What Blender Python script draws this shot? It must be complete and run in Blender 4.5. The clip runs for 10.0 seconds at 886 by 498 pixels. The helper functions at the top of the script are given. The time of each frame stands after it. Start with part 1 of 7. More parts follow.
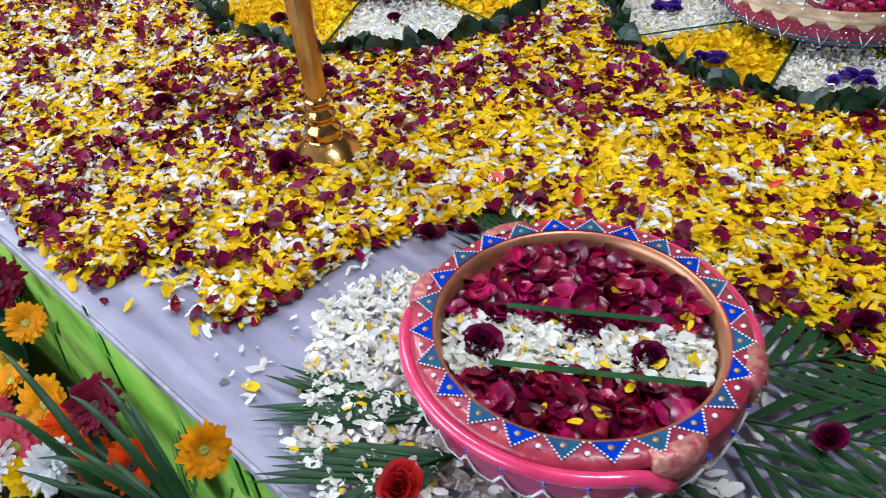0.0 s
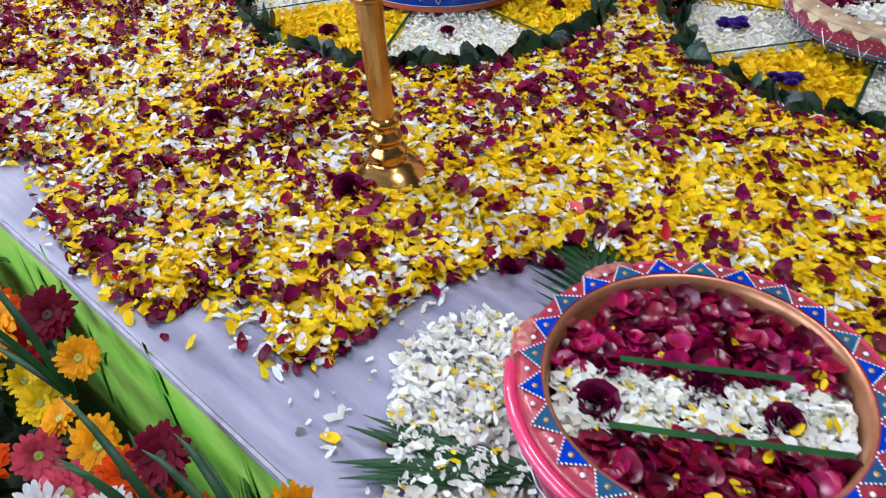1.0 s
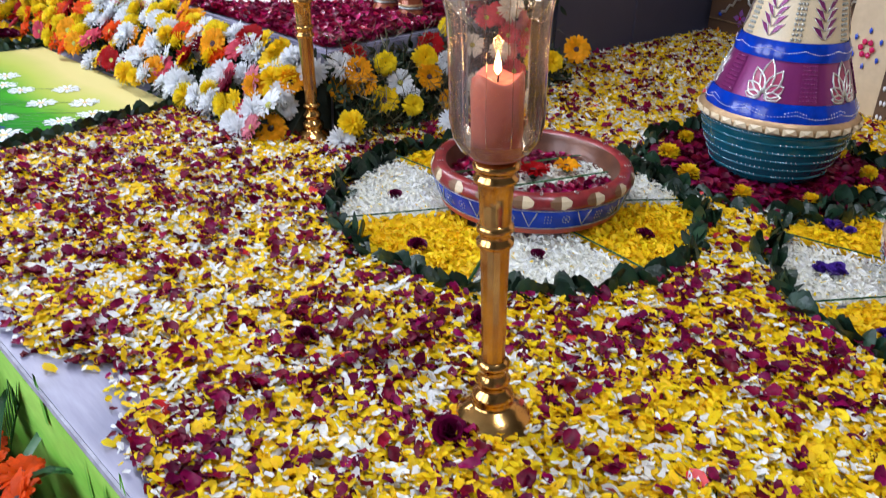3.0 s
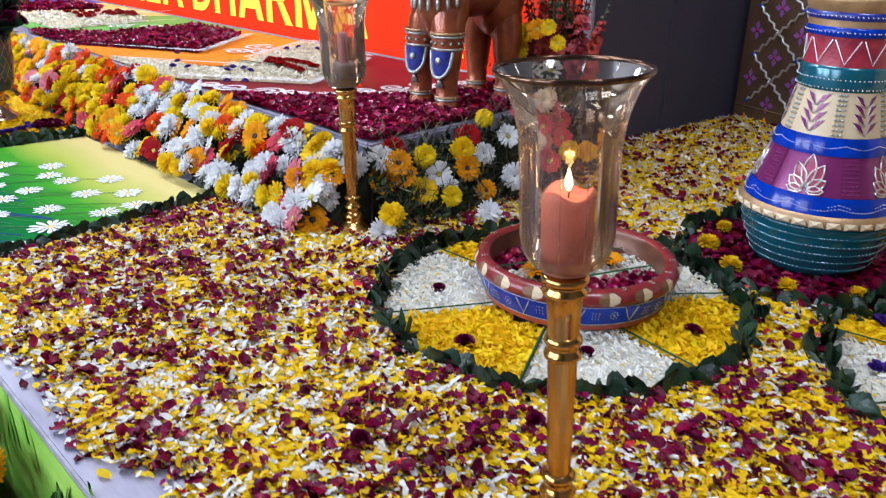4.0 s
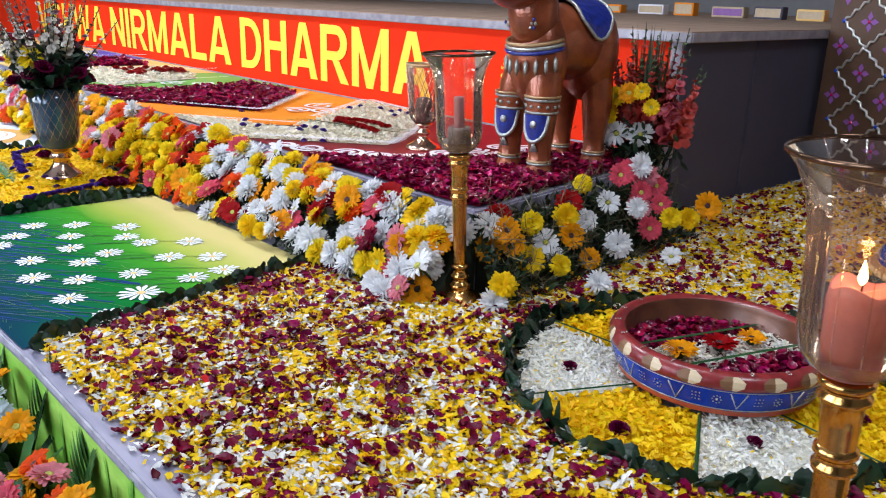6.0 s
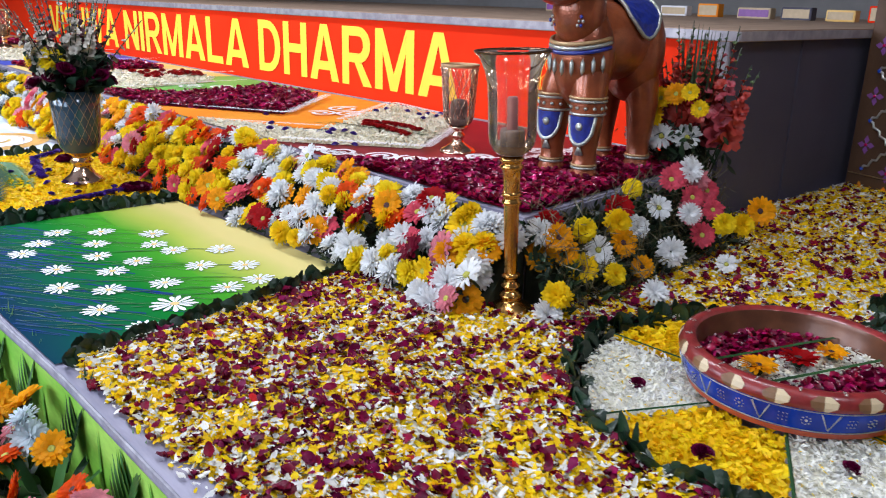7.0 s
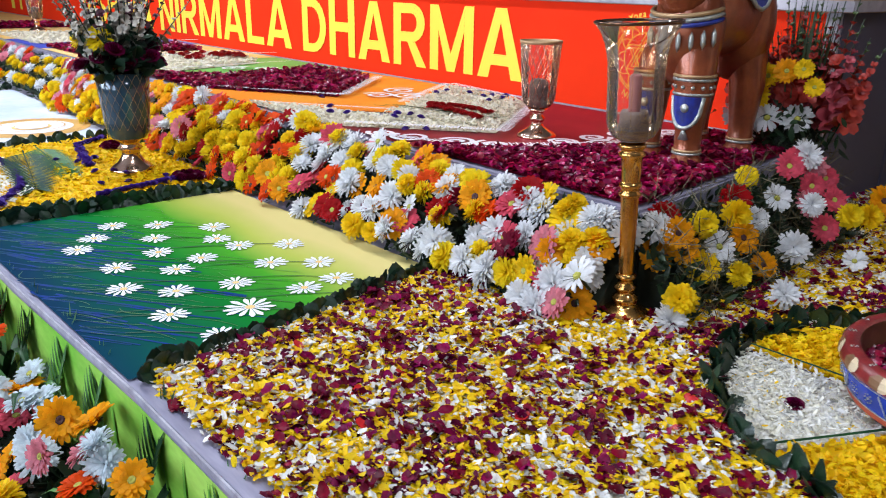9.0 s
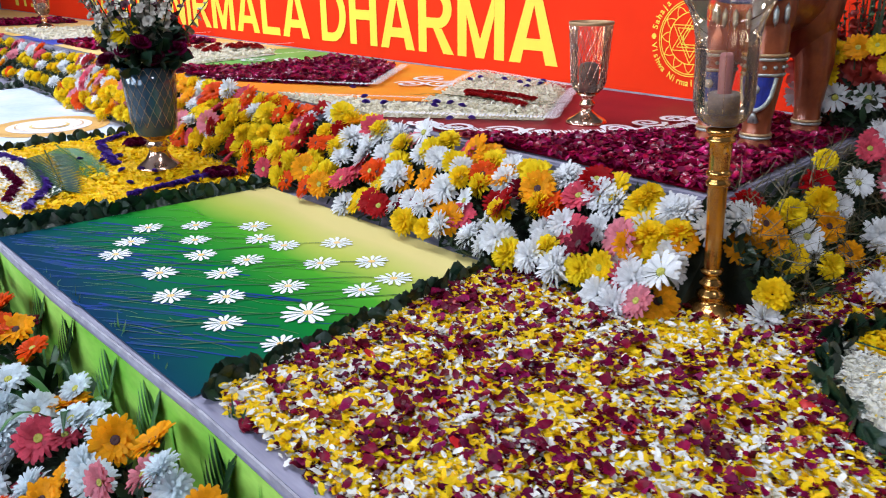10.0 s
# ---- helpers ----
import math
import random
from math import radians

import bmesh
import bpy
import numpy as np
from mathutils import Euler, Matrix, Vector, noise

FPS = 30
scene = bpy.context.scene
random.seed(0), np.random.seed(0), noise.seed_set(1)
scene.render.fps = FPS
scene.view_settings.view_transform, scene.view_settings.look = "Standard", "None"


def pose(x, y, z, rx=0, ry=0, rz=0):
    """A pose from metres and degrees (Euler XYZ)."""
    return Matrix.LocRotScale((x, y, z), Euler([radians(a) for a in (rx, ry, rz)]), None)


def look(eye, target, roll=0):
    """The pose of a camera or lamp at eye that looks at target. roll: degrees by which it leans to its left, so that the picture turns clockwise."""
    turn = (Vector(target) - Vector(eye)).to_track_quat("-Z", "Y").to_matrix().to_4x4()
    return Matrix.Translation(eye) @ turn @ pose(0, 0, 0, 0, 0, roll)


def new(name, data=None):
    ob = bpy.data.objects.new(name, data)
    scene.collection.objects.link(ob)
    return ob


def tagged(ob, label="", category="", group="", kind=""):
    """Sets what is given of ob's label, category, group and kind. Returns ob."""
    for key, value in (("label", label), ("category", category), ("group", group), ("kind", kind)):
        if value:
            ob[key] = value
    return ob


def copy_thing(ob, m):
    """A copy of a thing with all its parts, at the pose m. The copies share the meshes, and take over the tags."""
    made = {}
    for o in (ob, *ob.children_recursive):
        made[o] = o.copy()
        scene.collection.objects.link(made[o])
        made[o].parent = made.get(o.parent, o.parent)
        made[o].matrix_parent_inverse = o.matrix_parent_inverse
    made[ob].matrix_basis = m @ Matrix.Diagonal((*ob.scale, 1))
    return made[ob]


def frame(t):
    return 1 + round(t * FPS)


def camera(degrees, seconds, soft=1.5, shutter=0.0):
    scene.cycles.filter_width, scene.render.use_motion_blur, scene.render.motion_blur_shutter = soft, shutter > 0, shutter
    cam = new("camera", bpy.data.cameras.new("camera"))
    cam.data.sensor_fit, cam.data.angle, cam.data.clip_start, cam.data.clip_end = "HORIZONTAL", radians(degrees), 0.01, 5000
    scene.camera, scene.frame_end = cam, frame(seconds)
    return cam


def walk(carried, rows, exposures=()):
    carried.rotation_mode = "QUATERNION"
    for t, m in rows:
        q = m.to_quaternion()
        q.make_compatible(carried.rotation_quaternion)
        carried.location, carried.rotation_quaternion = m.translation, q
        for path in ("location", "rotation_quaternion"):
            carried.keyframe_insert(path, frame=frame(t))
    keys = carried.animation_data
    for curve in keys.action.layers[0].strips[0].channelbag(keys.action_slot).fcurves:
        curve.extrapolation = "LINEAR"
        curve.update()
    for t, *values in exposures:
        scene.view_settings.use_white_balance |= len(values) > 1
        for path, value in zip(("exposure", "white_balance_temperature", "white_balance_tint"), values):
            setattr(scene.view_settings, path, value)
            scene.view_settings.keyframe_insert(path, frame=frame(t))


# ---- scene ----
cam = camera(58.6, 10.0, soft=1.0, shutter=0.4)
PATH = [
    (0, (-0.033, 0.025, 0.702), (-1.111, 1.134, -0.566), -2.7),
    (0.5, (-0.095, 0.013, 0.695), (-1.172, 1.123, -0.574), -2.7),
    (1, (-0.163, 0.014, 0.693), (-1.248, 1.123, -0.568), -2.0),
    (1.5, (-0.229, 0.017, 0.696), (-1.346, 1.154, -0.512), -0.5),
    (2, (-0.292, 0.014, 0.704), (-1.46, 1.194, -0.412), 0.6),
    (2.5, (-0.325, 0.009, 0.724), (-1.544, 1.231, -0.286), 2.0),
    (3, (-0.334, 0.0, 0.751), (-1.611, 1.242, -0.159), 1.7),
    (4.3, (-0.44, -0.051, 0.798), (-1.812, 1.218, 0.085), 1.2),
    (4.5, (-0.478, -0.063, 0.797), (-1.852, 1.211, 0.098), 1.3),
    (5, (-0.541, -0.102, 0.803), (-1.927, 1.177, 0.138), 1.4),
    (5.5, (-0.606, -0.145, 0.802), (-2.002, 1.14, 0.169), 1.6),
    (7, (-0.821, -0.189, 0.768), (-2.234, 1.091, 0.163), 1.5),
    (7.5, (-0.921, -0.185, 0.761), (-2.34, 1.087, 0.152), 1.4),
    (8, (-0.977, -0.189, 0.756), (-2.404, 1.07, 0.14), 1.2),
    (8.5, (-1.024, -0.192, 0.746), (-2.458, 1.052, 0.115), 1.1),
    (9, (-1.103, -0.192, 0.733), (-2.54, 1.039, 0.085), 0.9),
    (9.5, (-1.194, -0.206, 0.721), (-2.63, 1.016, 0.056), 0.4),
    (10, (-1.285, -0.224, 0.712), (-2.721, 0.994, 0.038), -0.5),
]
walk(cam, [(t, look(eye, target, roll)) for t, eye, target, roll in PATH],
     [(0, 0.06, 6180, 14), (1.5, -0.05, 6100, 14), (3, -0.08, 6080, 15), (4.5, -0.16, 6080, 15), (7, -0.25, 6280, 14), (9, -0.30, 6260, 14), (10, -0.34, 6200, 14)])

# ---- world and lights ----
EDGE = 0.24          # y of the table's front edge
TOP = 0.23           # height of the raised platform above the table
STAGE = 0.69         # height of the stage above the table
FLOOR = -0.55
rng = np.random.default_rng(7)

world = bpy.data.worlds.new("world")
scene.world = world
world.use_nodes = True
wn = world.node_tree
sky = wn.nodes.new("ShaderNodeTexSky")
sky.sky_type, sky.sun_disc = "NISHITA", False
sky.sun_elevation, sky.sun_rotation = radians(40), radians(200)
wn.links.new(sky.outputs[0], wn.nodes["Background"].inputs[0])
wn.nodes["Background"].inputs[1].default_value = 0.12


def area_lamp(name, m, sx, sy, watts, colour):
    data = bpy.data.lights.new(name, "AREA")
    data.shape, data.size, data.size_y, data.energy, data.color = "RECTANGLE", sx, sy, watts, colour
    ob = new(name, data)
    ob.matrix_world = m
    return ob


# daylight through the three tall windows of the front wall
WINDOWS = (-7.2, -4.2, -1.2)
for wx, power in zip(WINDOWS, (225, 180, 112)):
    area_lamp("window_daylight", look((wx, -4.38, 1.75), (wx + 1.0, 0.6, 0.0)), 2.0, 2.4, power, (0.76, 0.87, 1.0))
# ceiling light panels
PANELS = [(-7.6, 0.6), (-4.9, 0.6), (-2.2, 0.6), (0.5, 0.6)]
for px, py in PANELS:
    area_lamp("panel_light", look((px, py, 3.36), (px, py + 0.01, 0)), 1.1, 0.5, 140 if px < -7 else 100 if px < -4 else 68, (0.88, 0.94, 1.0))


# ---- materials ----
def mat(name, colour, rough=0.6, metal=0.0, second=None, scale=30.0, grain=0.15, bump=0.0, bump_scale=120.0, island=0.0, hue=0.0,
        spec=0.5, coat=0.0, sheen=0.0, subsurface=0.0, objrand=False, stretch=(1, 1, 1), thin=0.0):
    m = bpy.data.materials.new(name)
    m.use_nodes = True
    nt = m.node_tree
    n, link = nt.nodes, nt.links.new
    p = n["Principled BSDF"]
    p.inputs["Roughness"].default_value, p.inputs["Metallic"].default_value = rough, metal
    p.inputs["Specular IOR Level"].default_value = spec
    p.inputs["Coat Weight"].default_value = coat
    p.inputs["Coat Roughness"].default_value = 0.12
    p.inputs["Sheen Weight"].default_value = sheen
    tc = n.new("ShaderNodeTexCoord")
    mp = n.new("ShaderNodeMapping")
    mp.inputs["Scale"].default_value = stretch
    link(tc.outputs["Object"], mp.inputs[0])
    big = n.new("ShaderNodeTexNoise")
    big.inputs["Scale"].default_value, big.inputs["Detail"].default_value = scale, 4
    link(mp.outputs[0], big.inputs["Vector"])
    ramp = n.new("ShaderNodeValToRGB")
    ramp.color_ramp.elements[0].position, ramp.color_ramp.elements[1].position = 0.35, 0.65
    two = second or tuple(c * (1 - grain) for c in colour)
    ramp.color_ramp.elements[0].color = (*two, 1)
    ramp.color_ramp.elements[1].color = (*colour, 1)
    link(big.outputs[0], ramp.inputs[0])
    out = ramp.outputs[0]
    fine = n.new("ShaderNodeTexNoise")
    fine.inputs["Scale"].default_value = scale * 9
    link(mp.outputs[0], fine.inputs["Vector"])
    hsv = n.new("ShaderNodeHueSaturation")
    rangev = n.new("ShaderNodeMapRange")
    rangev.inputs[3].default_value, rangev.inputs[4].default_value = 1 - grain * 0.8, 1 + grain * 0.8
    link(fine.outputs[0], rangev.inputs[0])
    link(rangev.outputs[0], hsv.inputs["Value"])
    link(out, hsv.inputs["Color"])
    out = hsv.outputs[0]
    if island:
        src = n.new("ShaderNodeObjectInfo").outputs["Random"] if objrand else n.new("ShaderNodeNewGeometry").outputs["Random Per Island"]
        r2 = n.new("ShaderNodeMapRange")
        r2.inputs[3].default_value, r2.inputs[4].default_value = 1 - island, 1 + island * 0.6
        link(src, r2.inputs[0])
        h2 = n.new("ShaderNodeHueSaturation")
        link(r2.outputs[0], h2.inputs["Value"])
        if hue:
            mul = n.new("ShaderNodeMath")
            mul.operation = "MULTIPLY"
            mul.inputs[1].default_value = 7.31
            fr = n.new("ShaderNodeMath")
            fr.operation = "FRACT"
            link(src, mul.inputs[0])
            link(mul.outputs[0], fr.inputs[0])
            r3 = n.new("ShaderNodeMapRange")
            r3.inputs[3].default_value, r3.inputs[4].default_value = 0.5 - hue, 0.5 + hue
            link(fr.outputs[0], r3.inputs[0])
            link(r3.outputs[0], h2.inputs["Hue"])
        link(out, h2.inputs["Color"])
        out = h2.outputs[0]
    link(out, p.inputs["Base Color"])
    if subsurface:
        p.inputs["Subsurface Weight"].default_value = subsurface
        p.inputs["Subsurface Radius"].default_value = (0.01, 0.006, 0.004)
        p.inputs["Subsurface Scale"].default_value = 0.3
    if thin:
        tl, mx = n.new("ShaderNodeBsdfTranslucent"), n.new("ShaderNodeMixShader")
        mx.inputs[0].default_value = thin
        link(out, tl.inputs[0])
        link(p.outputs[0], mx.inputs[1])
        link(tl.outputs[0], mx.inputs[2])
        link(mx.outputs[0], n["Material Output"].inputs[0])
    if bump:
        bt = n.new("ShaderNodeTexNoise")
        bt.inputs["Scale"].default_value, bt.inputs["Detail"].default_value = bump_scale, 3
        link(mp.outputs[0], bt.inputs["Vector"])
        bp = n.new("ShaderNodeBump")
        bp.inputs["Strength"].default_value, bp.inputs["Distance"].default_value = bump, 0.004
        link(bt.outputs[0], bp.inputs["Height"])
        link(bp.outputs[0], p.inputs["Normal"])
    return m


def glass(name, tint, gloss=0.06, haze=0.0):
    """Thin blown glass: tinted see-through wall with Fresnel gloss."""
    m = bpy.data.materials.new(name)
    m.use_nodes = True
    nt = m.node_tree
    nt.nodes.remove(nt.nodes["Principled BSDF"])
    tr, gl, mx, fr = (nt.nodes.new("ShaderNode" + k) for k in ("BsdfTransparent", "BsdfGlossy", "MixShader", "Fresnel"))
    tr.inputs[0].default_value = (*tint, 1)
    gl.inputs[0].default_value, gl.inputs["Roughness"].default_value = (1, 0.97, 0.93, 1), gloss
    fr.inputs[0].default_value = 1.6
    nt.links.new(fr.outputs[0], mx.inputs[0])
    nt.links.new(tr.outputs[0], mx.inputs[1])
    nt.links.new(gl.outputs[0], mx.inputs[2])
    out = mx
    # a share of grey diffuse colour imitates the milky reflections on the glass
    if haze:
        haze_mix, df = nt.nodes.new("ShaderNodeMixShader"), nt.nodes.new("ShaderNodeBsdfDiffuse")
        df.inputs[0].default_value = (0.50, 0.45, 0.50, 1)
        haze_mix.inputs[0].default_value = haze
        nt.links.new(mx.outputs[0], haze_mix.inputs[1])
        nt.links.new(df.outputs[0], haze_mix.inputs[2])
        out = haze_mix
    nt.links.new(out.outputs[0], nt.nodes["Material Output"].inputs[0])
    return m


def glow(name, colour, strength):
    m = bpy.data.materials.new(name)
    m.use_nodes = True
    p = m.node_tree.nodes["Principled BSDF"]
    p.inputs["Base Color"].default_value = (*colour, 1)
    p.inputs["Emission Color"].default_value, p.inputs["Emission Strength"].default_value = (*colour, 1), strength
    return m


M = dict(
    marble=mat("marble", (0.34, 0.325, 0.42), 0.34, second=(0.19, 0.185, 0.265), scale=4.5, grain=0.10, stretch=(1, 6, 1), spec=0.4),
    marble_edge=mat("marble_edge", (0.42, 0.41, 0.47), 0.6, second=(0.27, 0.26, 0.31), scale=25, grain=0.2, bump=0.5),
    board_green=mat("board_green", (0.38, 0.66, 0.11), 0.55, second=(0.19, 0.50, 0.045), scale=4, grain=0.2, stretch=(1, 1, 2.2), spec=0.2),
    grass_paint=mat("grass_paint", (0.12, 0.40, 0.03), 0.5, second=(0.14, 0.42, 0.04), scale=14),
    wall=mat("wall", (0.22, 0.21, 0.21), 0.8, scale=1.5, bump=0.1),
    ceiling=mat("ceiling", (0.36, 0.36, 0.37), 0.8, scale=2),
    hall_floor=mat("hall_floor", (0.22, 0.20, 0.20), 0.5, scale=3),
    grey=mat("grey_cloth", (0.078, 0.070, 0.105), 0.6, second=(0.060, 0.054, 0.083), scale=2.5, grain=0.08, bump=0.15, bump_scale=300),
    stage_top=mat("stage_top", (0.40, 0.27, 0.19), 0.6, second=(0.30, 0.20, 0.14), scale=6),
    trim=mat("trim", (0.42, 0.40, 0.43), 0.35, metal=0.2, second=(0.28, 0.26, 0.30), scale=20),
    banner=mat("banner", (0.88, 0.040, 0.006), 0.7, second=(0.82, 0.030, 0.005), scale=1.2, grain=0.04, spec=0.08),
    lettering=mat("lettering", (0.95, 0.72, 0.06), 0.65, scale=3, grain=0.04),
    yellow=mat("yellow_petal", (0.96, 0.71, 0.003), 0.5, second=(0.95, 0.60, 0.001), scale=40, spec=0.25, island=0.10, hue=0.010, thin=0.36),
    white=mat("white_petal", (0.90, 0.90, 0.90), 0.5, second=(0.87, 0.86, 0.78), scale=40, island=0.10, thin=0.3),
    tuberose=mat("tuberose_petal", (0.92, 0.92, 0.90), 0.5, second=(0.90, 0.87, 0.72), scale=60, island=0.10, thin=0.3),
    cream=mat("cream_petal", (0.88, 0.83, 0.72), 0.55, second=(0.84, 0.77, 0.56), scale=60, island=0.10, thin=0.3),
    maroon=mat("maroon_petal", (0.21, 0.002, 0.040), 0.40, second=(0.10, 0.001, 0.020), scale=60, island=0.6, hue=0.02, spec=0.14, thin=0.14),
    magenta=mat("magenta_petal", (0.40, 0.003, 0.070), 0.28, second=(0.13, 0.001, 0.018), scale=50, island=0.75, hue=0.015, spec=0.45, thin=0.12),
    red_petal=mat("red_petal", (0.55, 0.012, 0.012), 0.4, second=(0.40, 0.008, 0.01), scale=60, island=0.4),
    violet=mat("violet_blossom", (0.07, 0.018, 0.26), 0.5, second=(0.10, 0.03, 0.38), scale=60, island=0.4),
    leaf=mat("dark_leaf", (0.015, 0.046, 0.018), 0.36, second=(0.009, 0.026, 0.015), scale=25, island=0.5, hue=0.02, objrand=True, bump=0.3),
    leaf_mass=mat("leaf_mass", (0.016, 0.042, 0.013), 0.45, second=(0.011, 0.028, 0.012), scale=25, island=0.5, hue=0.02),
    palm=mat("palm_leaf", (0.018, 0.075, 0.022), 0.42, second=(0.010, 0.042, 0.014), scale=20, island=0.3, spec=0.2),
    sword=mat("sword_leaf", (0.050, 0.085, 0.036), 0.5, second=(0.025, 0.048, 0.022), scale=20, island=0.3),
    fern=mat("fern_leaf", (0.06, 0.22, 0.04), 0.42, second=(0.04, 0.13, 0.03), scale=20, island=0.35),
    dry=mat("dry_sprig", (0.15, 0.12, 0.055), 0.6, second=(0.09, 0.08, 0.04), scale=30, island=0.4),
    # near-black fill colour: gaps between flower heads read as deep shade
    dark_fill=mat("dark_backing", (0.018, 0.026, 0.014), 0.8, scale=15, bump=0.5),
    brass=mat("brass", (0.72, 0.40, 0.12), 0.20, metal=1.0, second=(0.58, 0.29, 0.08), scale=25, grain=0.1, bump=0.05),
    rosegold=mat("rose_gold", (0.80, 0.55, 0.42), 0.18, metal=1.0, second=(0.66, 0.42, 0.30), scale=25, grain=0.1),
    amber=glass("amber_glass", (0.98, 0.83, 0.66), 0.04, 0.03),
    teal_glass=mat("teal_glass", (0.010, 0.050, 0.10), 0.14, metal=0.2, second=(0.05, 0.075, 0.085), scale=9, coat=0.5),
    candle=mat("candle_wax", (0.40, 0.13, 0.13), 0.45, second=(0.52, 0.17, 0.13), scale=15, subsurface=0.4),
    candle_red=mat("candle_wax_red", (0.34, 0.15, 0.19), 0.45, scale=15),
    candle_grey=mat("candle_soot", (0.22, 0.19, 0.21), 0.7, second=(0.10, 0.09, 0.10), scale=30),
    wick=mat("wick", (0.01, 0.01, 0.01), 0.9),
    flame=glow("flame", (1.0, 0.60, 0.22), 28.0),
    terracotta=mat("terracotta", (0.36, 0.088, 0.030), 0.30, second=(0.20, 0.045, 0.016), scale=14, coat=0.45, bump=0.3, metal=0.4),
    trap_blue=mat("trap_blue", (0.016, 0.035, 0.30), 0.3, second=(0.010, 0.018, 0.16), scale=50, coat=0.4, bump=0.2),
    old_silver=mat("old_silver", (0.52, 0.49, 0.42), 0.36, metal=0.6, second=(0.30, 0.34, 0.33), scale=90, bump=0.4),
    copper=mat("copper_paint", (0.48, 0.22, 0.11), 0.34, metal=0.5, second=(0.36, 0.14, 0.07), scale=30),
    paint_red=mat("paint_red", (0.40, 0.030, 0.050), 0.34, second=(0.27, 0.018, 0.045), scale=60, grain=0.25, coat=0.2, bump=0.3),
    rim_red=mat("rim_red", (0.25, 0.024, 0.024), 0.30, second=(0.16, 0.015, 0.016), scale=40, coat=0.15, bump=0.15),
    paint_pink=mat("paint_pink", (0.72, 0.05, 0.15), 0.26, second=(0.58, 0.03, 0.11), scale=25, coat=0.5),
    paint_blue=mat("paint_blue", (0.002, 0.040, 0.42), 0.16, second=(0.002, 0.025, 0.26), scale=30, coat=0.1, spec=0.3),
    paint_navy=mat("paint_navy", (0.015, 0.06, 0.16), 0.3, second=(0.01, 0.10, 0.18), scale=30, coat=0.4),
    paint_teal=mat("paint_teal", (0.006, 0.115, 0.17), 0.20, metal=0.3, second=(0.01, 0.11, 0.15), scale=30, coat=0.5),
    paint_purple=mat("paint_purple", (0.21, 0.022, 0.12), 0.28, metal=0.3, second=(0.19, 0.02, 0.12), scale=30, coat=0.4),
    paint_gold=mat("paint_gold", (0.50, 0.32, 0.16), 0.38, metal=0.4, second=(0.38, 0.23, 0.11), scale=30, bump=0.2),
    paint_cream=mat("paint_cream", (0.62, 0.48, 0.29), 0.38, second=(0.6, 0.48, 0.32), scale=30),
    silver=mat("silver_paint", (0.75, 0.73, 0.70), 0.3, metal=0.7, second=(0.6, 0.58, 0.55), scale=50),
    lug=mat("lug_paint", (0.50, 0.24, 0.16), 0.38, second=(0.42, 0.05, 0.09), scale=120, grain=0.3, bump=0.5, metal=0.2),
    bowl_crimson=mat("bowl_crimson", (0.36, 0.025, 0.085), 0.34, second=(0.26, 0.018, 0.07), scale=60, coat=0.3, bump=0.3),
    dark_clay=mat("dark_clay", (0.012, 0.05, 0.06), 0.35, second=(0.03, 0.02, 0.03), scale=10, coat=0.3),
    inner_clay=mat("inner_clay", (0.15, 0.055, 0.026), 0.34, metal=0.3, second=(0.09, 0.032, 0.016), scale=18, coat=0.1),
    foot_orange=mat("foot_orange", (0.48, 0.085, 0.03), 0.4, second=(0.36, 0.06, 0.03), scale=30, coat=0.2, bump=0.2),
    facet_brown=mat("facet_brown", (0.20, 0.10, 0.045), 0.45, second=(0.15, 0.07, 0.03), scale=40),
    rim_metal=mat("rim_metal", (0.20, 0.11, 0.065), 0.14, metal=0.9, second=(0.10, 0.055, 0.035), scale=20),
    amber_deep=glass("amber_deep", (0.88, 0.62, 0.34), 0.08, 0.10),
    bud_green=mat("bud_green", (0.11, 0.17, 0.05), 0.5, second=(0.07, 0.12, 0.04), scale=30, island=0.3),
    bowl_rim=mat("bowl_rim", (0.46, 0.33, 0.20), 0.4, second=(0.22, 0.13, 0.075), scale=22, grain=0.2, bump=0.4),
    bead=mat("pearl_bead", (0.85, 0.83, 0.85), 0.2, scale=50, coat=0.5),
    gem_blue=mat("gem_blue", (0.02, 0.08, 0.6), 0.1, scale=50, coat=1.0),
    gem_red=mat("gem_red", (0.6, 0.01, 0.10), 0.1, scale=50, coat=1.0),
    lilac=mat("lilac_paint", (0.26, 0.09, 0.34), 0.4, scale=40),
    panel_brown=mat("panel_brown", (0.10, 0.050, 0.026), 0.5, second=(0.07, 0.034, 0.018), scale=8, bump=0.2),
    panel_cream=mat("panel_cream", (0.58, 0.44, 0.28), 0.55, second=(0.50, 0.37, 0.23), scale=5),
    orange_paint=mat("orange_paint", (0.85, 0.24, 0.015), 0.55, second=(0.80, 0.30, 0.03), scale=4, grain=0.06, spec=0.15),
    maroon_paint=mat("maroon_paint", (0.27, 0.015, 0.025), 0.42, second=(0.22, 0.012, 0.022), scale=6, grain=0.08, spec=0.15),
    green_paint=mat("green_paint", (0.14, 0.38, 0.08), 0.55, second=(0.20, 0.45, 0.10), scale=4, grain=0.06, spec=0.15),
    amber_paint=mat("amber_paint", (0.80, 0.50, 0.14), 0.55, second=(0.82, 0.58, 0.25), scale=4, grain=0.06, spec=0.15),
    blue_paint=mat("blue_paint", (0.05, 0.07, 0.42), 0.5, second=(0.08, 0.10, 0.5), scale=6, spec=0.15),
    white_paint=mat("white_paint", (0.82, 0.80, 0.82), 0.6, second=(0.74, 0.72, 0.76), scale=40, bump=0.3),
    sky_paint=mat("sky_paint", (0.50, 0.60, 0.78), 0.5, second=(0.70, 0.74, 0.82), scale=3),
    ochre_paint=mat("ochre_paint", (0.72, 0.42, 0.12), 0.5, scale=6),
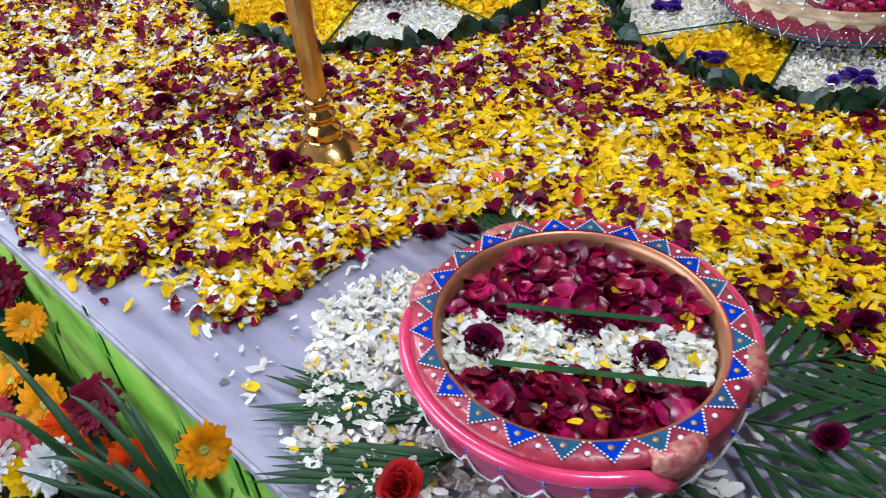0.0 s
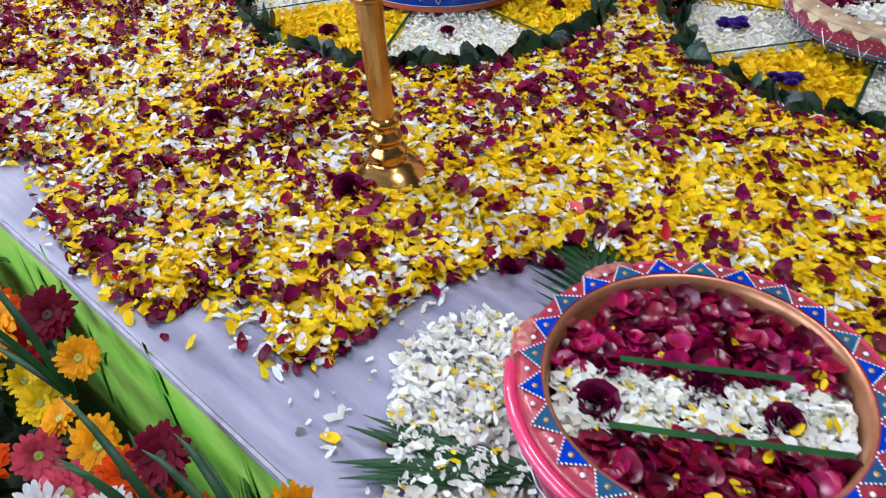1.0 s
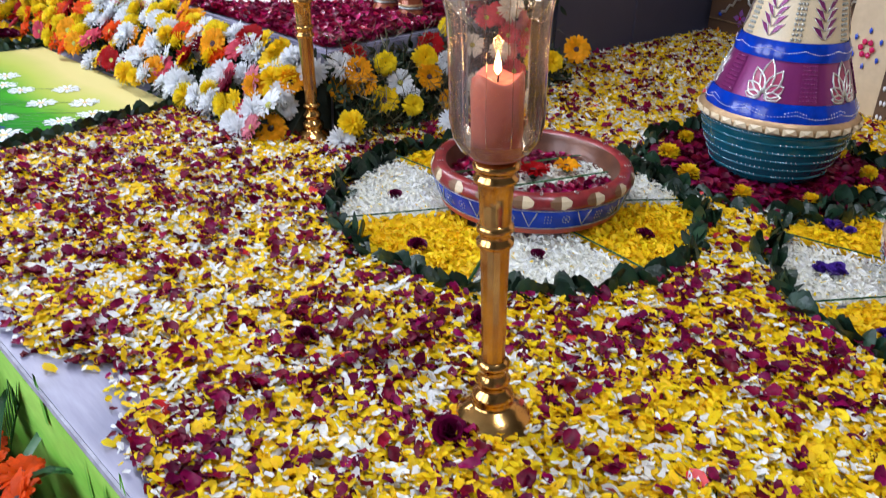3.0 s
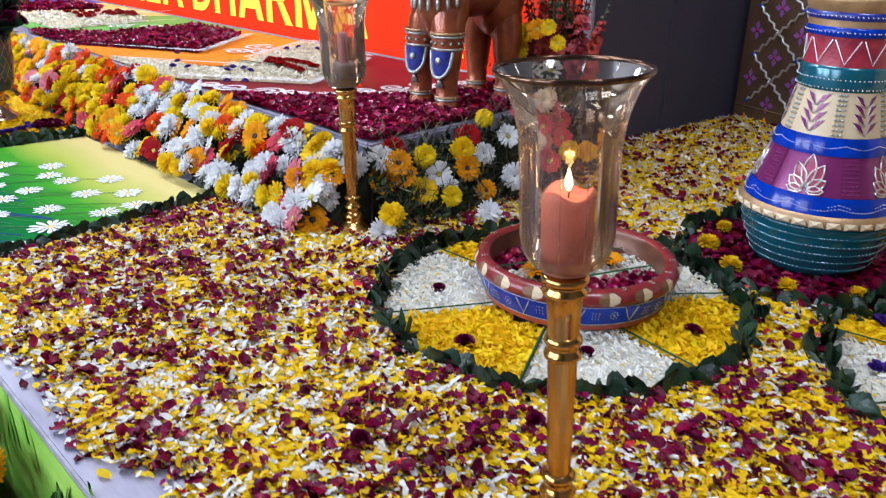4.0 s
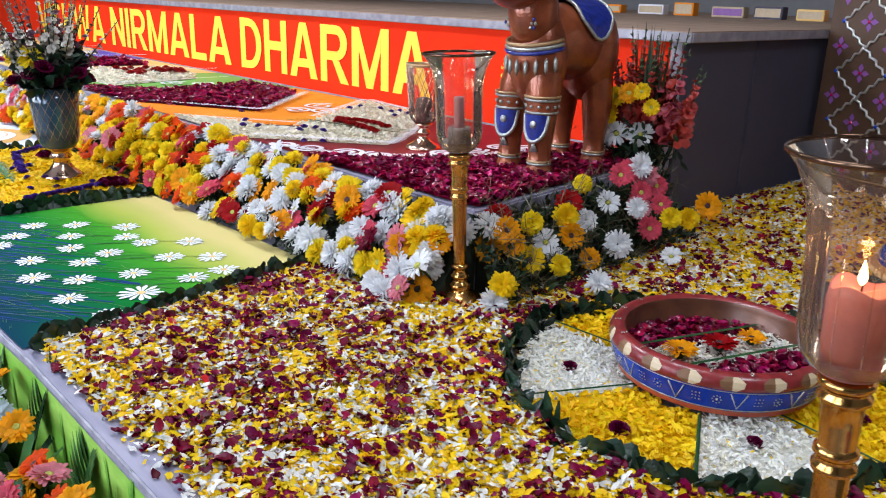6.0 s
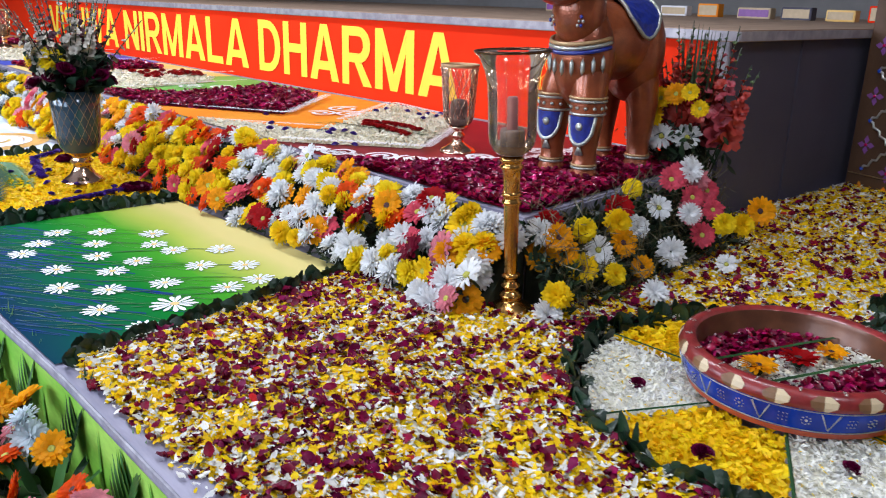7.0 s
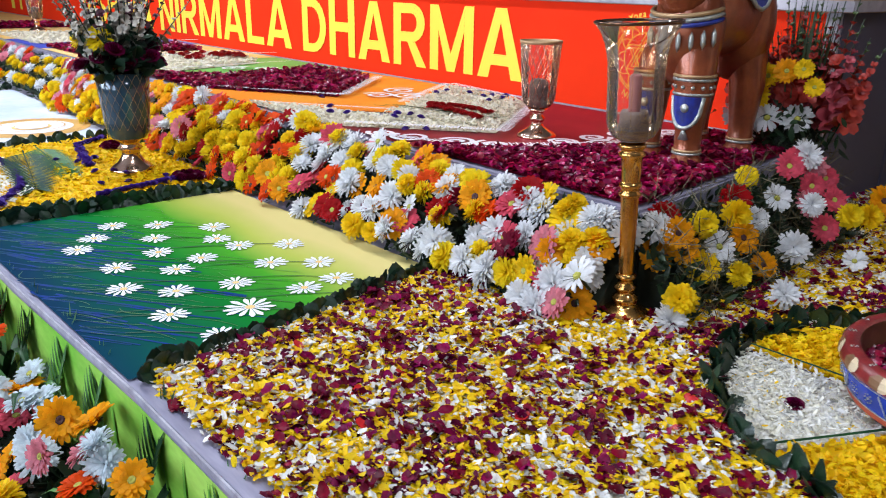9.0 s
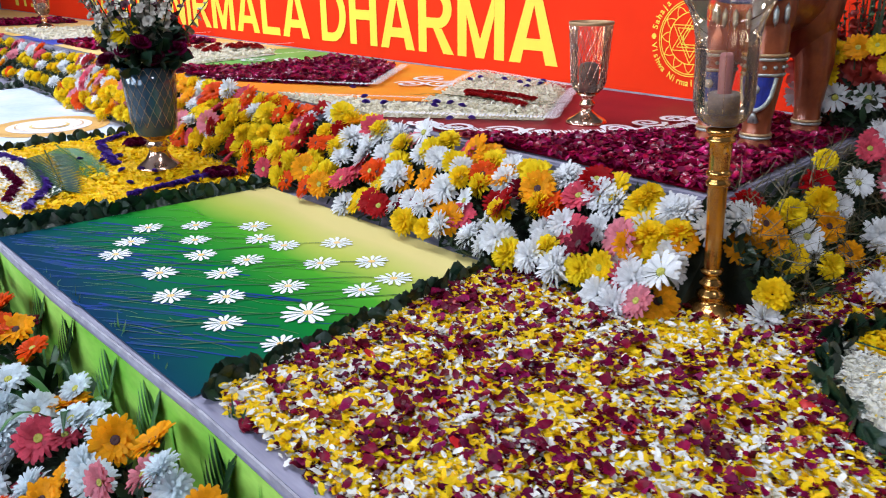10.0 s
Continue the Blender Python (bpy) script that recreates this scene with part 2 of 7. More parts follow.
    daisy_white=mat("daisy_white", (0.82, 0.84, 0.86), 0.6, scale=60),
    stroke_blue=mat("stroke_blue", (0.003, 0.028, 0.24), 0.6, second=(0.002, 0.050, 0.10), scale=20, spec=0.1),
    stem_paint=mat("stem_paint", (0.006, 0.07, 0.02), 0.5, scale=20),
    disc_dark=mat("disc_dark", (0.05, 0.012, 0.012), 0.7, scale=200, bump=0.6, bump_scale=400),
    disc_green=mat("disc_green", (0.42, 0.40, 0.06), 0.7, scale=200, bump=0.6, bump_scale=400),
)
FLOWERS = dict(
    yellow=(0.94, 0.65, 0.005), lemon=(0.95, 0.73, 0.012), gold=(0.92, 0.40, 0.003), white=(0.86, 0.87, 0.88), pale=(0.72, 0.80, 0.84),
    pink=(0.72, 0.09, 0.14), rose=(0.76, 0.25, 0.30), orange=(0.82, 0.085, 0.003), red=(0.40, 0.004, 0.006), crimson=(0.17, 0.002, 0.020))
for key, c in FLOWERS.items():
    M["f_" + key] = mat("flower_" + key, c, 0.5, second=tuple(v * 0.82 for v in c), scale=45, island=0.14, grain=0.1, spec=0.12, thin=0.42)


def mixed_bed():
    """Matted lower layer of the petal bed: small cells of yellow, white and maroon."""
    m = bpy.data.materials.new("matted_petals")
    m.use_nodes = True
    nt = m.node_tree
    p = nt.nodes["Principled BSDF"]
    p.inputs["Roughness"].default_value = 0.65
    tc, vo, rp = nt.nodes.new("ShaderNodeTexCoord"), nt.nodes.new("ShaderNodeTexVoronoi"), nt.nodes.new("ShaderNodeValToRGB")
    vo.inputs["Scale"].default_value = 85
    sep = nt.nodes.new("ShaderNodeSeparateColor")
    nt.links.new(tc.outputs["Object"], vo.inputs["Vector"])
    nt.links.new(vo.outputs["Color"], sep.inputs[0])
    nt.links.new(sep.outputs[0], rp.inputs[0])
    cr = rp.color_ramp
    cr.interpolation = "CONSTANT"
    cr.elements[0].color = (0.90, 0.58, 0.008, 1)
    cr.elements[1].position, cr.elements[1].color = 0.5, (0.80, 0.78, 0.72, 1)
    e = cr.elements.new(0.8)
    e.color = (0.14, 0.006, 0.022, 1)
    nt.links.new(rp.outputs[0], p.inputs["Base Color"])
    bp = nt.nodes.new("ShaderNodeBump")
    bp.inputs["Strength"].default_value, bp.inputs["Distance"].default_value = 0.8, 0.01
    nt.links.new(vo.outputs["Distance"], bp.inputs["Height"])
    nt.links.new(bp.outputs[0], p.inputs["Normal"])
    return m


def meadow():
    """Painted meadow board: deep blue-green at the near left, green, then yellow towards the far right."""
    m = bpy.data.materials.new("meadow_painting")
    m.use_nodes = True
    nt = m.node_tree
    p = nt.nodes["Principled BSDF"]
    p.inputs["Roughness"].default_value, p.inputs["Specular IOR Level"].default_value = 0.7, 0.03
    tc, gx, rp = nt.nodes.new("ShaderNodeTexCoord"), nt.nodes.new("ShaderNodeSeparateXYZ"), nt.nodes.new("ShaderNodeValToRGB")
    nz = nt.nodes.new("ShaderNodeTexNoise")
    nz.inputs["Scale"].default_value, nz.inputs["Detail"].default_value = 3.5, 3
    nt.links.new(tc.outputs["Generated"], gx.inputs[0])
    nt.links.new(tc.outputs["Generated"], nz.inputs["Vector"])
    a = nt.nodes.new("ShaderNodeMath")
    a.operation = "MULTIPLY_ADD"
    a.inputs[1].default_value = 0.12
    nt.links.new(nz.outputs[0], a.inputs[0])
    nt.links.new(gx.outputs[1], a.inputs[2])
    nt.links.new(a.outputs[0], rp.inputs[0])
    cr = rp.color_ramp
    cr.elements[0].position, cr.elements[0].color = 0.10, (0.002, 0.032, 0.075, 1)
    cr.elements[1].position, cr.elements[1].color = 0.93, (0.62, 0.52, 0.20, 1)
    for pos, c in ((0.25, (0.002, 0.085, 0.055, 1)), (0.46, (0.004, 0.17, 0.022, 1)), (0.66, (0.06, 0.31, 0.020, 1)), (0.79, (0.40, 0.45, 0.08, 1))):
        e = cr.elements.new(pos)
        e.color = c
    nt.links.new(rp.outputs[0], p.inputs["Base Color"])
    return m


M["bed"] = mixed_bed()
M["meadow"] = meadow()


# ---- builders ----
def part(name, bm, material, parent=None, label="", smooth=False):
    me = bpy.data.meshes.new(name)
    bm.normal_update()
    bm.to_mesh(me)
    bm.free()
    for mm in (material if isinstance(material, (list, tuple)) else [material]):
        me.materials.append(mm)
    if smooth:
        me.shade_smooth()
    ob = new(name, me)
    if parent:
        ob.parent = parent
    if label:
        tagged(ob, label)
    return ob


def np_mesh(name, verts, quads, material, parent=None, smooth=True):
    me = bpy.data.meshes.new(name)
    n, k = len(verts), len(quads)
    me.vertices.add(n)
    me.vertices.foreach_set("co", np.asarray(verts, dtype=np.float32).ravel())
    me.loops.add(k * 4)
    me.loops.foreach_set("vertex_index", np.asarray(quads, dtype=np.int32).ravel())
    me.polygons.add(k)
    me.polygons.foreach_set("loop_start", np.arange(0, k * 4, 4, dtype=np.int32))
    me.update(calc_edges=True)
    me.validate()
    me.materials.append(material)
    if smooth:
        me.shade_smooth()
    ob = new(name, me)
    if parent:
        ob.parent = parent
    return ob


def empty(name, m=None, label="", category="", group="", kind=""):
    ob = new(name)
    ob.empty_display_size = 0.02
    if m is not None:
        ob.matrix_basis = m
    return tagged(ob, label, category, group, kind)


def box(bm, x0, y0, z0, x1, y1, z1, bevel=0.0):
    r = bmesh.ops.create_cube(bm, size=1.0, matrix=Matrix.Translation(((x0 + x1) / 2, (y0 + y1) / 2, (z0 + z1) / 2)) @ Matrix.Diagonal((x1 - x0, y1 - y0, z1 - z0, 1)))
    if bevel:
        edges = list({e for v in r["verts"] for e in v.link_edges})
        bmesh.ops.bevel(bm, geom=edges, offset=bevel, segments=2, affect="EDGES")
    return r["verts"]


def lathe(bm, profile, seg=40, material=0, squash=1.0):
    rings = []
    for r, z in profile:
        rings.append([bm.verts.new((r * math.cos(2 * math.pi * i / seg), r * math.sin(2 * math.pi * i / seg) * squash, z)) for i in range(seg)])
    for a, b in zip(rings, rings[1:]):
        for i in range(seg):
            f = bm.faces.new((a[i], a[(i + 1) % seg], b[(i + 1) % seg], b[i]))
            f.material_index, f.smooth = material, True
    return rings


def cap(bm, ring, material=0):
    f = bm.faces.new(ring)
    f.material_index = material


def ball(bm, c, r, seg=8, material=0, scale=(1, 1, 1)):
    out = bmesh.ops.create_icosphere(bm, subdivisions=2 if seg > 8 else 1, radius=1, matrix=Matrix.Translation(c) @ Matrix.Diagonal((r * scale[0], r * scale[1], r * scale[2], 1)))
    for v in out["verts"]:
        for f in v.link_faces:
            f.material_index, f.smooth = material, True


def tube(bm, pts, r0, r1=None, seg=8, material=0):
    """A round tapered rod along points."""
    r1 = r0 if r1 is None else r1
    pts = [Vector(p) for p in pts]
    rings = []
    for i, p in enumerate(pts):
        d = (pts[min(i + 1, len(pts) - 1)] - pts[max(i - 1, 0)]).normalized()
        side = d.cross(Vector((0, 0, 1)))
        side = side.normalized() if side.length > 1e-4 else Vector((1, 0, 0))
        up = side.cross(d)
        r = r0 + (r1 - r0) * i / (len(pts) - 1)
        rings.append([bm.verts.new(p + (side * math.cos(2 * math.pi * k / seg) + up * math.sin(2 * math.pi * k / seg)) * r) for k in range(seg)])
    for a, b in zip(rings, rings[1:]):
        for k in range(seg):
            f = bm.faces.new((a[k], a[(k + 1) % seg], b[(k + 1) % seg], b[k]))
            f.material_index, f.smooth = material, True
    bm.faces.new(rings[0][::-1]).material_index = material
    bm.faces.new(rings[-1]).material_index = material


def ribbon(bm, pts, width, z, material=0, closed=False):
    """A flat painted line of even width on a level surface."""
    pts = [Vector((p[0], p[1], 0)) for p in pts]
    n = len(pts)
    row = []
    for i, p in enumerate(pts):
        a = pts[(i - 1) % n] if closed or i else p
        b = pts[(i + 1) % n] if closed or i < n - 1 else p
        d = (b - a).normalized()
        s = Vector((-d.y, d.x, 0)) * width / 2
        row.append((bm.verts.new((p.x + s.x, p.y + s.y, z)), bm.verts.new((p.x - s.x, p.y - s.y, z))))
    for i in range(n if closed else n - 1):
        a, b = row[i], row[(i + 1) % n]
        bm.faces.new((a[0], a[1], b[1], b[0])).material_index = material


def inside(poly, x, y):
    """Which points lie inside a polygon."""
    poly = np.asarray(poly)
    ok = np.zeros(len(x), bool)
    j = len(poly) - 1
    for i in range(len(poly)):
        (xi, yi), (xj, yj) = poly[i], poly[j]
        ok ^= ((yi > y) != (yj > y)) & (x < (xj - xi) * (y - yi) / (yj - yi + 1e-12) + xi)
        j = i
    return ok


PETAL_U = np.array([-0.5, -0.12, 0.25, 0.5])
PETAL_W = np.array([0.22, 0.46, 0.50, 0.16])
PETAL_ROUND = np.array([0.22, 0.48, 0.52, 0.30])


def petal_mass(name, pos, length, aspect, material, parent=None, tilt=0.35, cup=0.25, vary=0.3, label="", category=""):
    """Countless loose petals in one mesh: each a cupped blade, thrown down at random."""
    n = len(pos)
    w = np.array([-1.0, 0.0, 1.0])
    broad = aspect > 0.7
    u, v = np.repeat(PETAL_U, 3), np.outer(PETAL_ROUND if broad else PETAL_W, w).ravel() * aspect
    crumple = 0.06 if broad else 0.25
    t = np.stack([u * np.where(np.tile(np.abs(w), 4) > 0.5, 0.88 if broad else 1.0, 1.0), v, cup * (v ** 2) / max(aspect, 0.1) + cup * 0.9 * u ** 2 + cup * crumple * np.sin(9 * u + 14 * v)], 1)
    s = length * (1 + vary * (rng.random(n) * 2 - 1))
    yaw, ta, tb = rng.random(n) * 2 * np.pi, rng.normal(0, tilt, n), rng.normal(0, tilt, n)
    flip = np.where(rng.random(n) < 0.35, -1.0, 1.0)
    x = t[None, :, 0] * s[:, None]
    y = t[None, :, 1] * s[:, None] * (0.75 + 0.5 * rng.random(n))[:, None]
    z = t[None, :, 2] * s[:, None] * flip[:, None]
    ca, sa, cb, sb = (f(a)[:, None] for a in (ta, tb) for f in (np.cos, np.sin))
    y, z = y * ca - z * sa, y * sa + z * ca
    x, z = x * cb + z * sb, -x * sb + z * cb
    cy, sy = np.cos(yaw)[:, None], np.sin(yaw)[:, None]
    x, y = x * cy - y * sy, x * sy + y * cy
    verts = np.stack([x + pos[:, 0:1], y + pos[:, 1:2], z + pos[:, 2:3]], 2).reshape(-1, 3)
    q = np.array([[r * 3 + c, r * 3 + c + 1, r * 3 + c + 4, r * 3 + c + 3] for r in range(3) for c in range(2)])
    quads = (q[None] + (np.arange(n) * 12)[:, None, None]).reshape(-1, 4)
    ob = np_mesh(name, verts, quads, material, parent)
    return tagged(ob, label, category, "", "stuff")


def scatter(poly, density, z0, z1, seed=None):
    """Random points over a polygon, between two heights."""
    g = rng if seed is None else np.random.default_rng(seed)
    p = np.asarray(poly)
    lo, hi = p.min(0), p.max(0)
    n = int((hi[0] - lo[0]) * (hi[1] - lo[1]) * density)
    x, y = lo[0] + g.random(n) * (hi[0] - lo[0]), lo[1] + g.random(n) * (hi[1] - lo[1])
    k = inside(poly, x, y)
    x, y = x[k], y[k]
    return np.stack([x, y, z0 + g.random(len(x)) * (z1 - z0)], 1)


def sheet(name, poly, z, material, parent=None, label="", kind="", category=""):
    bm = bmesh.new()
    bm.faces.new([bm.verts.new((x, y, z)) for x, y in poly])
    ob = part(name, bm, material, parent, label)
    return tagged(ob, "", category, "", kind)


def wedge_poly(c, r0, r1, a0, a1, n=10):
    out = [(c[0] + r1 * math.cos(radians(a0 + (a1 - a0) * i / n)), c[1] + r1 * math.sin(radians(a0 + (a1 - a0) * i / n))) for i in range(n + 1)]
    return out + [(c[0] + r0 * math.cos(radians(a1 + (a0 - a1) * i / n)), c[1] + r0 * math.sin(radians(a1 + (a0 - a1) * i / n))) for i in range(n + 1)]


# ---- the hall ----
def slab(name, x0, y0, z0, x1, y1, z1, material, label, category, bevel=0.0):
    bm = bmesh.new()
    box(bm, x0, y0, z0, x1, y1, z1, bevel)
    return tagged(part(name, bm, material), label, category, "", "structure")


slab("floor", -14, -4.6, FLOOR - 0.1, 4, 7.2, FLOOR, M["hall_floor"], "plain grey hall floor around the stage", "floor")
slab("ceiling", -14, -4.6, 3.4, 4, 7.2, 3.5, M["ceiling"], "plain white hall ceiling", "ceiling")
slab("wall_east", 4, -4.6, FLOOR, 4.15, 7.2, 3.4, M["wall"], "plain grey hall wall", "wall")
slab("wall_west", -14.15, -4.6, FLOOR, -14, 7.2, 3.4, M["wall"], "plain grey hall wall", "wall")
slab("wall_north", -14, 7.2, FLOOR, 4, 7.35, 3.4, M["wall"], "plain grey hall wall behind the stage", "wall")
# front wall with three window openings
bm = bmesh.new()
xs = [-14] + [v for wx in WINDOWS for v in (wx - 1.05, wx + 1.05)] + [4]
for a, b in zip(xs[0::2], xs[1::2]):
    box(bm, a, -4.6, FLOOR, b, -4.45, 3.4)
for wx in WINDOWS:
    box(bm, wx - 1.05, -4.6, FLOOR, wx + 1.05, -4.45, 0.45)
    box(bm, wx - 1.05, -4.6, 3.05, wx + 1.05, -4.45, 3.4)
tagged(part("wall_south", bm, M["wall"]), "plain grey hall wall with three tall windows", "wall", "", "structure")

# ---- table, platform and stage ----
LINE = [(3.4, 0.247), (-1.1, 0.243), (-2.45, 0.224), (-3.2, 0.184), (-3.6, 0.177), (-13.5, 0.172)]      # front edge of the marble, bending a little


def edge_y(x):
    """The front edge's y at a given x."""
    for (x0, y0), (x1, y1) in zip(LINE, LINE[1:]):
        if x >= x1:
            return y0 + (y1 - y0) * (x0 - x) / (x0 - x1)
    return LINE[-1][1]


def along_edge(name, near, deep, z0, z1, material, label, category):
    """A bar that follows the front edge from x = 3.4 to -13.5."""
    bm = bmesh.new()
    rows = [[bm.verts.new(v) for v in ((x, y + near, z0), (x, y + near, z1), (x, deep if deep > 1 else y + deep, z1), (x, deep if deep > 1 else y + deep, z0))] for x, y in LINE]
    for a, b in zip(rows, rows[1:]):
        for i in range(4):
            bm.faces.new((a[i], a[(i + 1) % 4], b[(i + 1) % 4], b[i]))
    bm.faces.new(rows[0])
    bm.faces.new(rows[-1][::-1])
    bmesh.ops.recalc_face_normals(bm, faces=bm.faces)
    return tagged(part(name, bm, material), label, category, "", "structure")


along_edge("table_top", 0.0, 3.9, -0.03, 0.0, M["marble"], "lavender-grey veined marble table top under the petals", "table top")
along_edge("table_lip", -0.005, -0.0005, -0.014, -0.001, M["marble_edge"], "rough pale edge strip of the marble top", "table edge")
along_edge("table_front", 0.0, 0.03, FLOOR, -0.031, M["board_green"], "bright green painted board below the table edge", "painted board")
bm = bmesh.new()
for i in range(110):
    x = -6.5 + 7.0 * rng.random()
    h, w, lean = 0.05 + 0.13 * rng.random(), 0.003 + 0.006 * rng.random(), rng.normal(0, 0.03)
    z0 = -0.06 - 0.26 * rng.random()
    y = edge_y(x) - 0.003
    a, b = bm.verts.new((x - w, y, z0)), bm.verts.new((x + w, y, z0))
    c, d = bm.verts.new((x + lean * 0.4 + w * 0.8, y, z0 + h * 0.55)), bm.verts.new((x + lean * 0.4 - w * 0.8, y, z0 + h * 0.55))
    bm.faces.new((a, b, c, d))
    bm.faces.new((d, c, bm.verts.new((x + lean, y, min(z0 + h, -0.034)))))
tagged(part("painted_grass", bm, M["grass_paint"]), "dark green brush strokes of grass painted on the board", "painted grass", "", "stuff")

PLATFORM = [(-2.14, 1.29), (-2.26, 2.42), (-13.5, 2.42), (-13.5, 1.29)]
bm = bmesh.new()
lo = [bm.verts.new((x, y, 0.0)) for x, y in PLATFORM]
hi = [bm.verts.new((x, y, TOP)) for x, y in PLATFORM]
bm.faces.new(hi)
for i in range(4):
    bm.faces.new((lo[i], lo[(i + 1) % 4], hi[(i + 1) % 4], hi[i]))
bmesh.ops.recalc_face_normals(bm, faces=bm.faces)
bmesh.ops.bevel(bm, geom=[e for e in bm.edges if all(v.co.z > 0.1 for v in e.verts)], offset=0.006, segments=2, affect="EDGES")
tagged(part("platform", bm, M["marble"]), "low raised platform with pale edge carrying the floor painting", "platform", "", "structure")

stage = empty("stage", pose(0, 0, 0), "high stage with grey cloth side and pale trim", "stage", "", "structure")
bm = bmesh.new()
box(bm, -13.5, 2.43, 0.0, -2.25, 6.8, STAGE - 0.04)
part("body", bm, M["grey"], stage, "dark grey cloth side")
bm = bmesh.new()
box(bm, -13.6, 2.40, STAGE - 0.04, -2.215, 6.9, STAGE, 0.006)
part("top", bm, M["stage_top"], stage, "tan stage floor")
bm = bmesh.new()
box(bm, -13.6, 2.392, STAGE - 0.036, -2.21, 2.398, STAGE - 0.004)
box(bm, -2.213, 2.40, STAGE - 0.036, -2.207, 6.8, STAGE - 0.004)
part("edge_trim", bm, M["trim"], stage, "pale metal edge trim")
bm = bmesh.new()
for y in (2.95, 3.62):
    box(bm, -2.252, y, 0.0, -2.243, y + 0.012, STAGE - 0.04, 0.003)
part("cloth_seam", bm, M["grey"], stage)
bm = bmesh.new()
box(bm, -2.30, 2.412, TOP, -2.252, 2.43, STAGE - 0.04, 0.003)
part("corner_strip", bm, M["trim"], stage)

banner = empty("banner", pose(0, 0, 0), "red fabric banner with bold yellow lettering along the stage front", "banner")
bm = bmesh.new()
box(bm, -13.4, 2.415, TOP, -2.30, 2.428, STAGE - 0.04)
part("cloth", bm, M["banner"], banner)
bm = bmesh.new()
box(bm, -13.4, 2.405, TOP - 0.012, -2.30, 2.4145, TOP + 0.006, 0.002)
part("hem", bm, M["trim"], banner)


T = 0.20       # stroke width of the block letters, in letter heights


def bar(a, b, w=T):
    """A straight stroke between two points of a letter's middle line, cut level at both ends."""
    (x0, z0), (x1, z1) = a, b
    if abs(z1 - z0) < 1e-6:
        return [(x0, z0 - w / 2), (x1, z0 - w / 2), (x1, z0 + w / 2), (x0, z0 + w / 2)]
    k = w / 2 * math.hypot(x1 - x0, z1 - z0) / abs(z1 - z0)
    return [(x0 - k, z0), (x0 + k, z0), (x1 + k, z1), (x1 - k, z1)]


def bend(cx, cz, rx, rz, a0, a1, w=T, n=10):
    """Quads along a curved stroke."""
    out = []
    for i in range(n):
        a, b = radians(a0 + (a1 - a0) * i / n), radians(a0 + (a1 - a0) * (i + 1) / n)
        out.append([(cx + (rx + s * w / 2) * math.cos(t), cz + (rz + s * w * 0.40) * math.sin(t)) for t, s in ((a, -1), (a, 1), (b, 1), (b, -1))])
    return out


def glyph(ch):
    """Width and strokes of a bold block capital, one unit high."""
    h = T / 2
    if ch == "I":
        return 0.22, [bar((0.11, 0), (0.11, 1))]
    if ch == "L":
        return 0.66, [bar((h, 0), (h, 1)), bar((T, 0.08), (0.66, 0.08), 0.16)]
    if ch == "H":
        return 0.80, [bar((h, 0), (h, 1)), bar((0.80 - h, 0), (0.80 - h, 1)), bar((T, 0.52), (0.80 - T, 0.52), 0.17)]
    if ch == "N":
        return 0.80, [bar((h, 0), (h, 1)), bar((0.80 - h, 0), (0.80 - h, 1)), [(T, 1), (T, 0.66), (0.80 - T, 0), (0.80 - T, 0.34)]]
    if ch == "M":
        return 0.98, [bar((h, 0), (h, 1)), bar((0.98 - h, 0), (0.98 - h, 1)), [(T, 1), (T, 0.62), (0.40, 0), (0.49, 0), (0.49, 0.28)], [(0.98 - T, 1), (0.98 - T, 0.62), (0.58, 0), (0.49, 0), (0.49, 0.28)]]
    if ch == "A":
        return 0.90, [[(0, 0), (0.22, 0), (0.45, 0.80), (0.45, 1), (0.34, 1)], [(0.90, 0), (0.68, 0), (0.45, 0.80), (0.45, 1), (0.56, 1)], [(0.272, 0.19), (0.628, 0.19), (0.586, 0.35), (0.314, 0.35)]]
    if ch == "V":
        return 0.88, [[(0, 1), (0.22, 1), (0.44, 0.22), (0.44, 0), (0.33, 0)], [(0.88, 1), (0.66, 1), (0.44, 0.22), (0.44, 0), (0.55, 0)]]
    if ch == "W":
        return 1.20, [[(0, 1), (0.2, 1), (0.34, 0.26), (0.40, 0), (0.22, 0)], [(0.40, 0), (0.34, 0.26), (0.52, 1), (0.60, 1), (0.60, 0.72)], [(0.60, 0.72), (0.60, 1), (0.68, 1), (0.86, 0.26), (0.80, 0)], [(1.2, 1), (1.0, 1), (0.86, 0.26), (0.80, 0), (0.98, 0)]]
    if ch == "D":
        return 0.82, [bar((h, 0), (h, 1)), bar((T, 0.92), (0.36, 0.92), 0.16), bar((T, 0.08), (0.36, 0.08), 0.16)] + bend(0.36, 0.5, 0.36, 0.42, -90, 90, T)
    if ch == "R":
        return 0.82, [bar((h, 0), (h, 1)), bar((T, 0.92), (0.48, 0.92), 0.16), bar((T, 0.47), (0.48, 0.47), 0.16), [(0.36, 0.39), (0.56, 0.39), (0.84, 0), (0.60, 0)]] + bend(0.48, 0.695, 0.22, 0.225, -90, 90, T)
    return 0.76, bend(0.38, 0.73, 0.27, 0.19, 20, 270, T) + bend(0.38, 0.27, 0.27, 0.19, -160, 90, T)


def lettering(text, x0, x1, z0, z1, y, parent):
    """One word of block capitals fitted to its box on the banner; each letter is a part."""
    gap = 0.10
    total = sum(glyph(c)[0] for c in text) + gap * (len(text) - 1)
    k, x = (x1 - x0) / total, x0
    for c in text:
        w, strokes = glyph(c)
        bm = bmesh.new()
        for i, poly in enumerate(strokes):
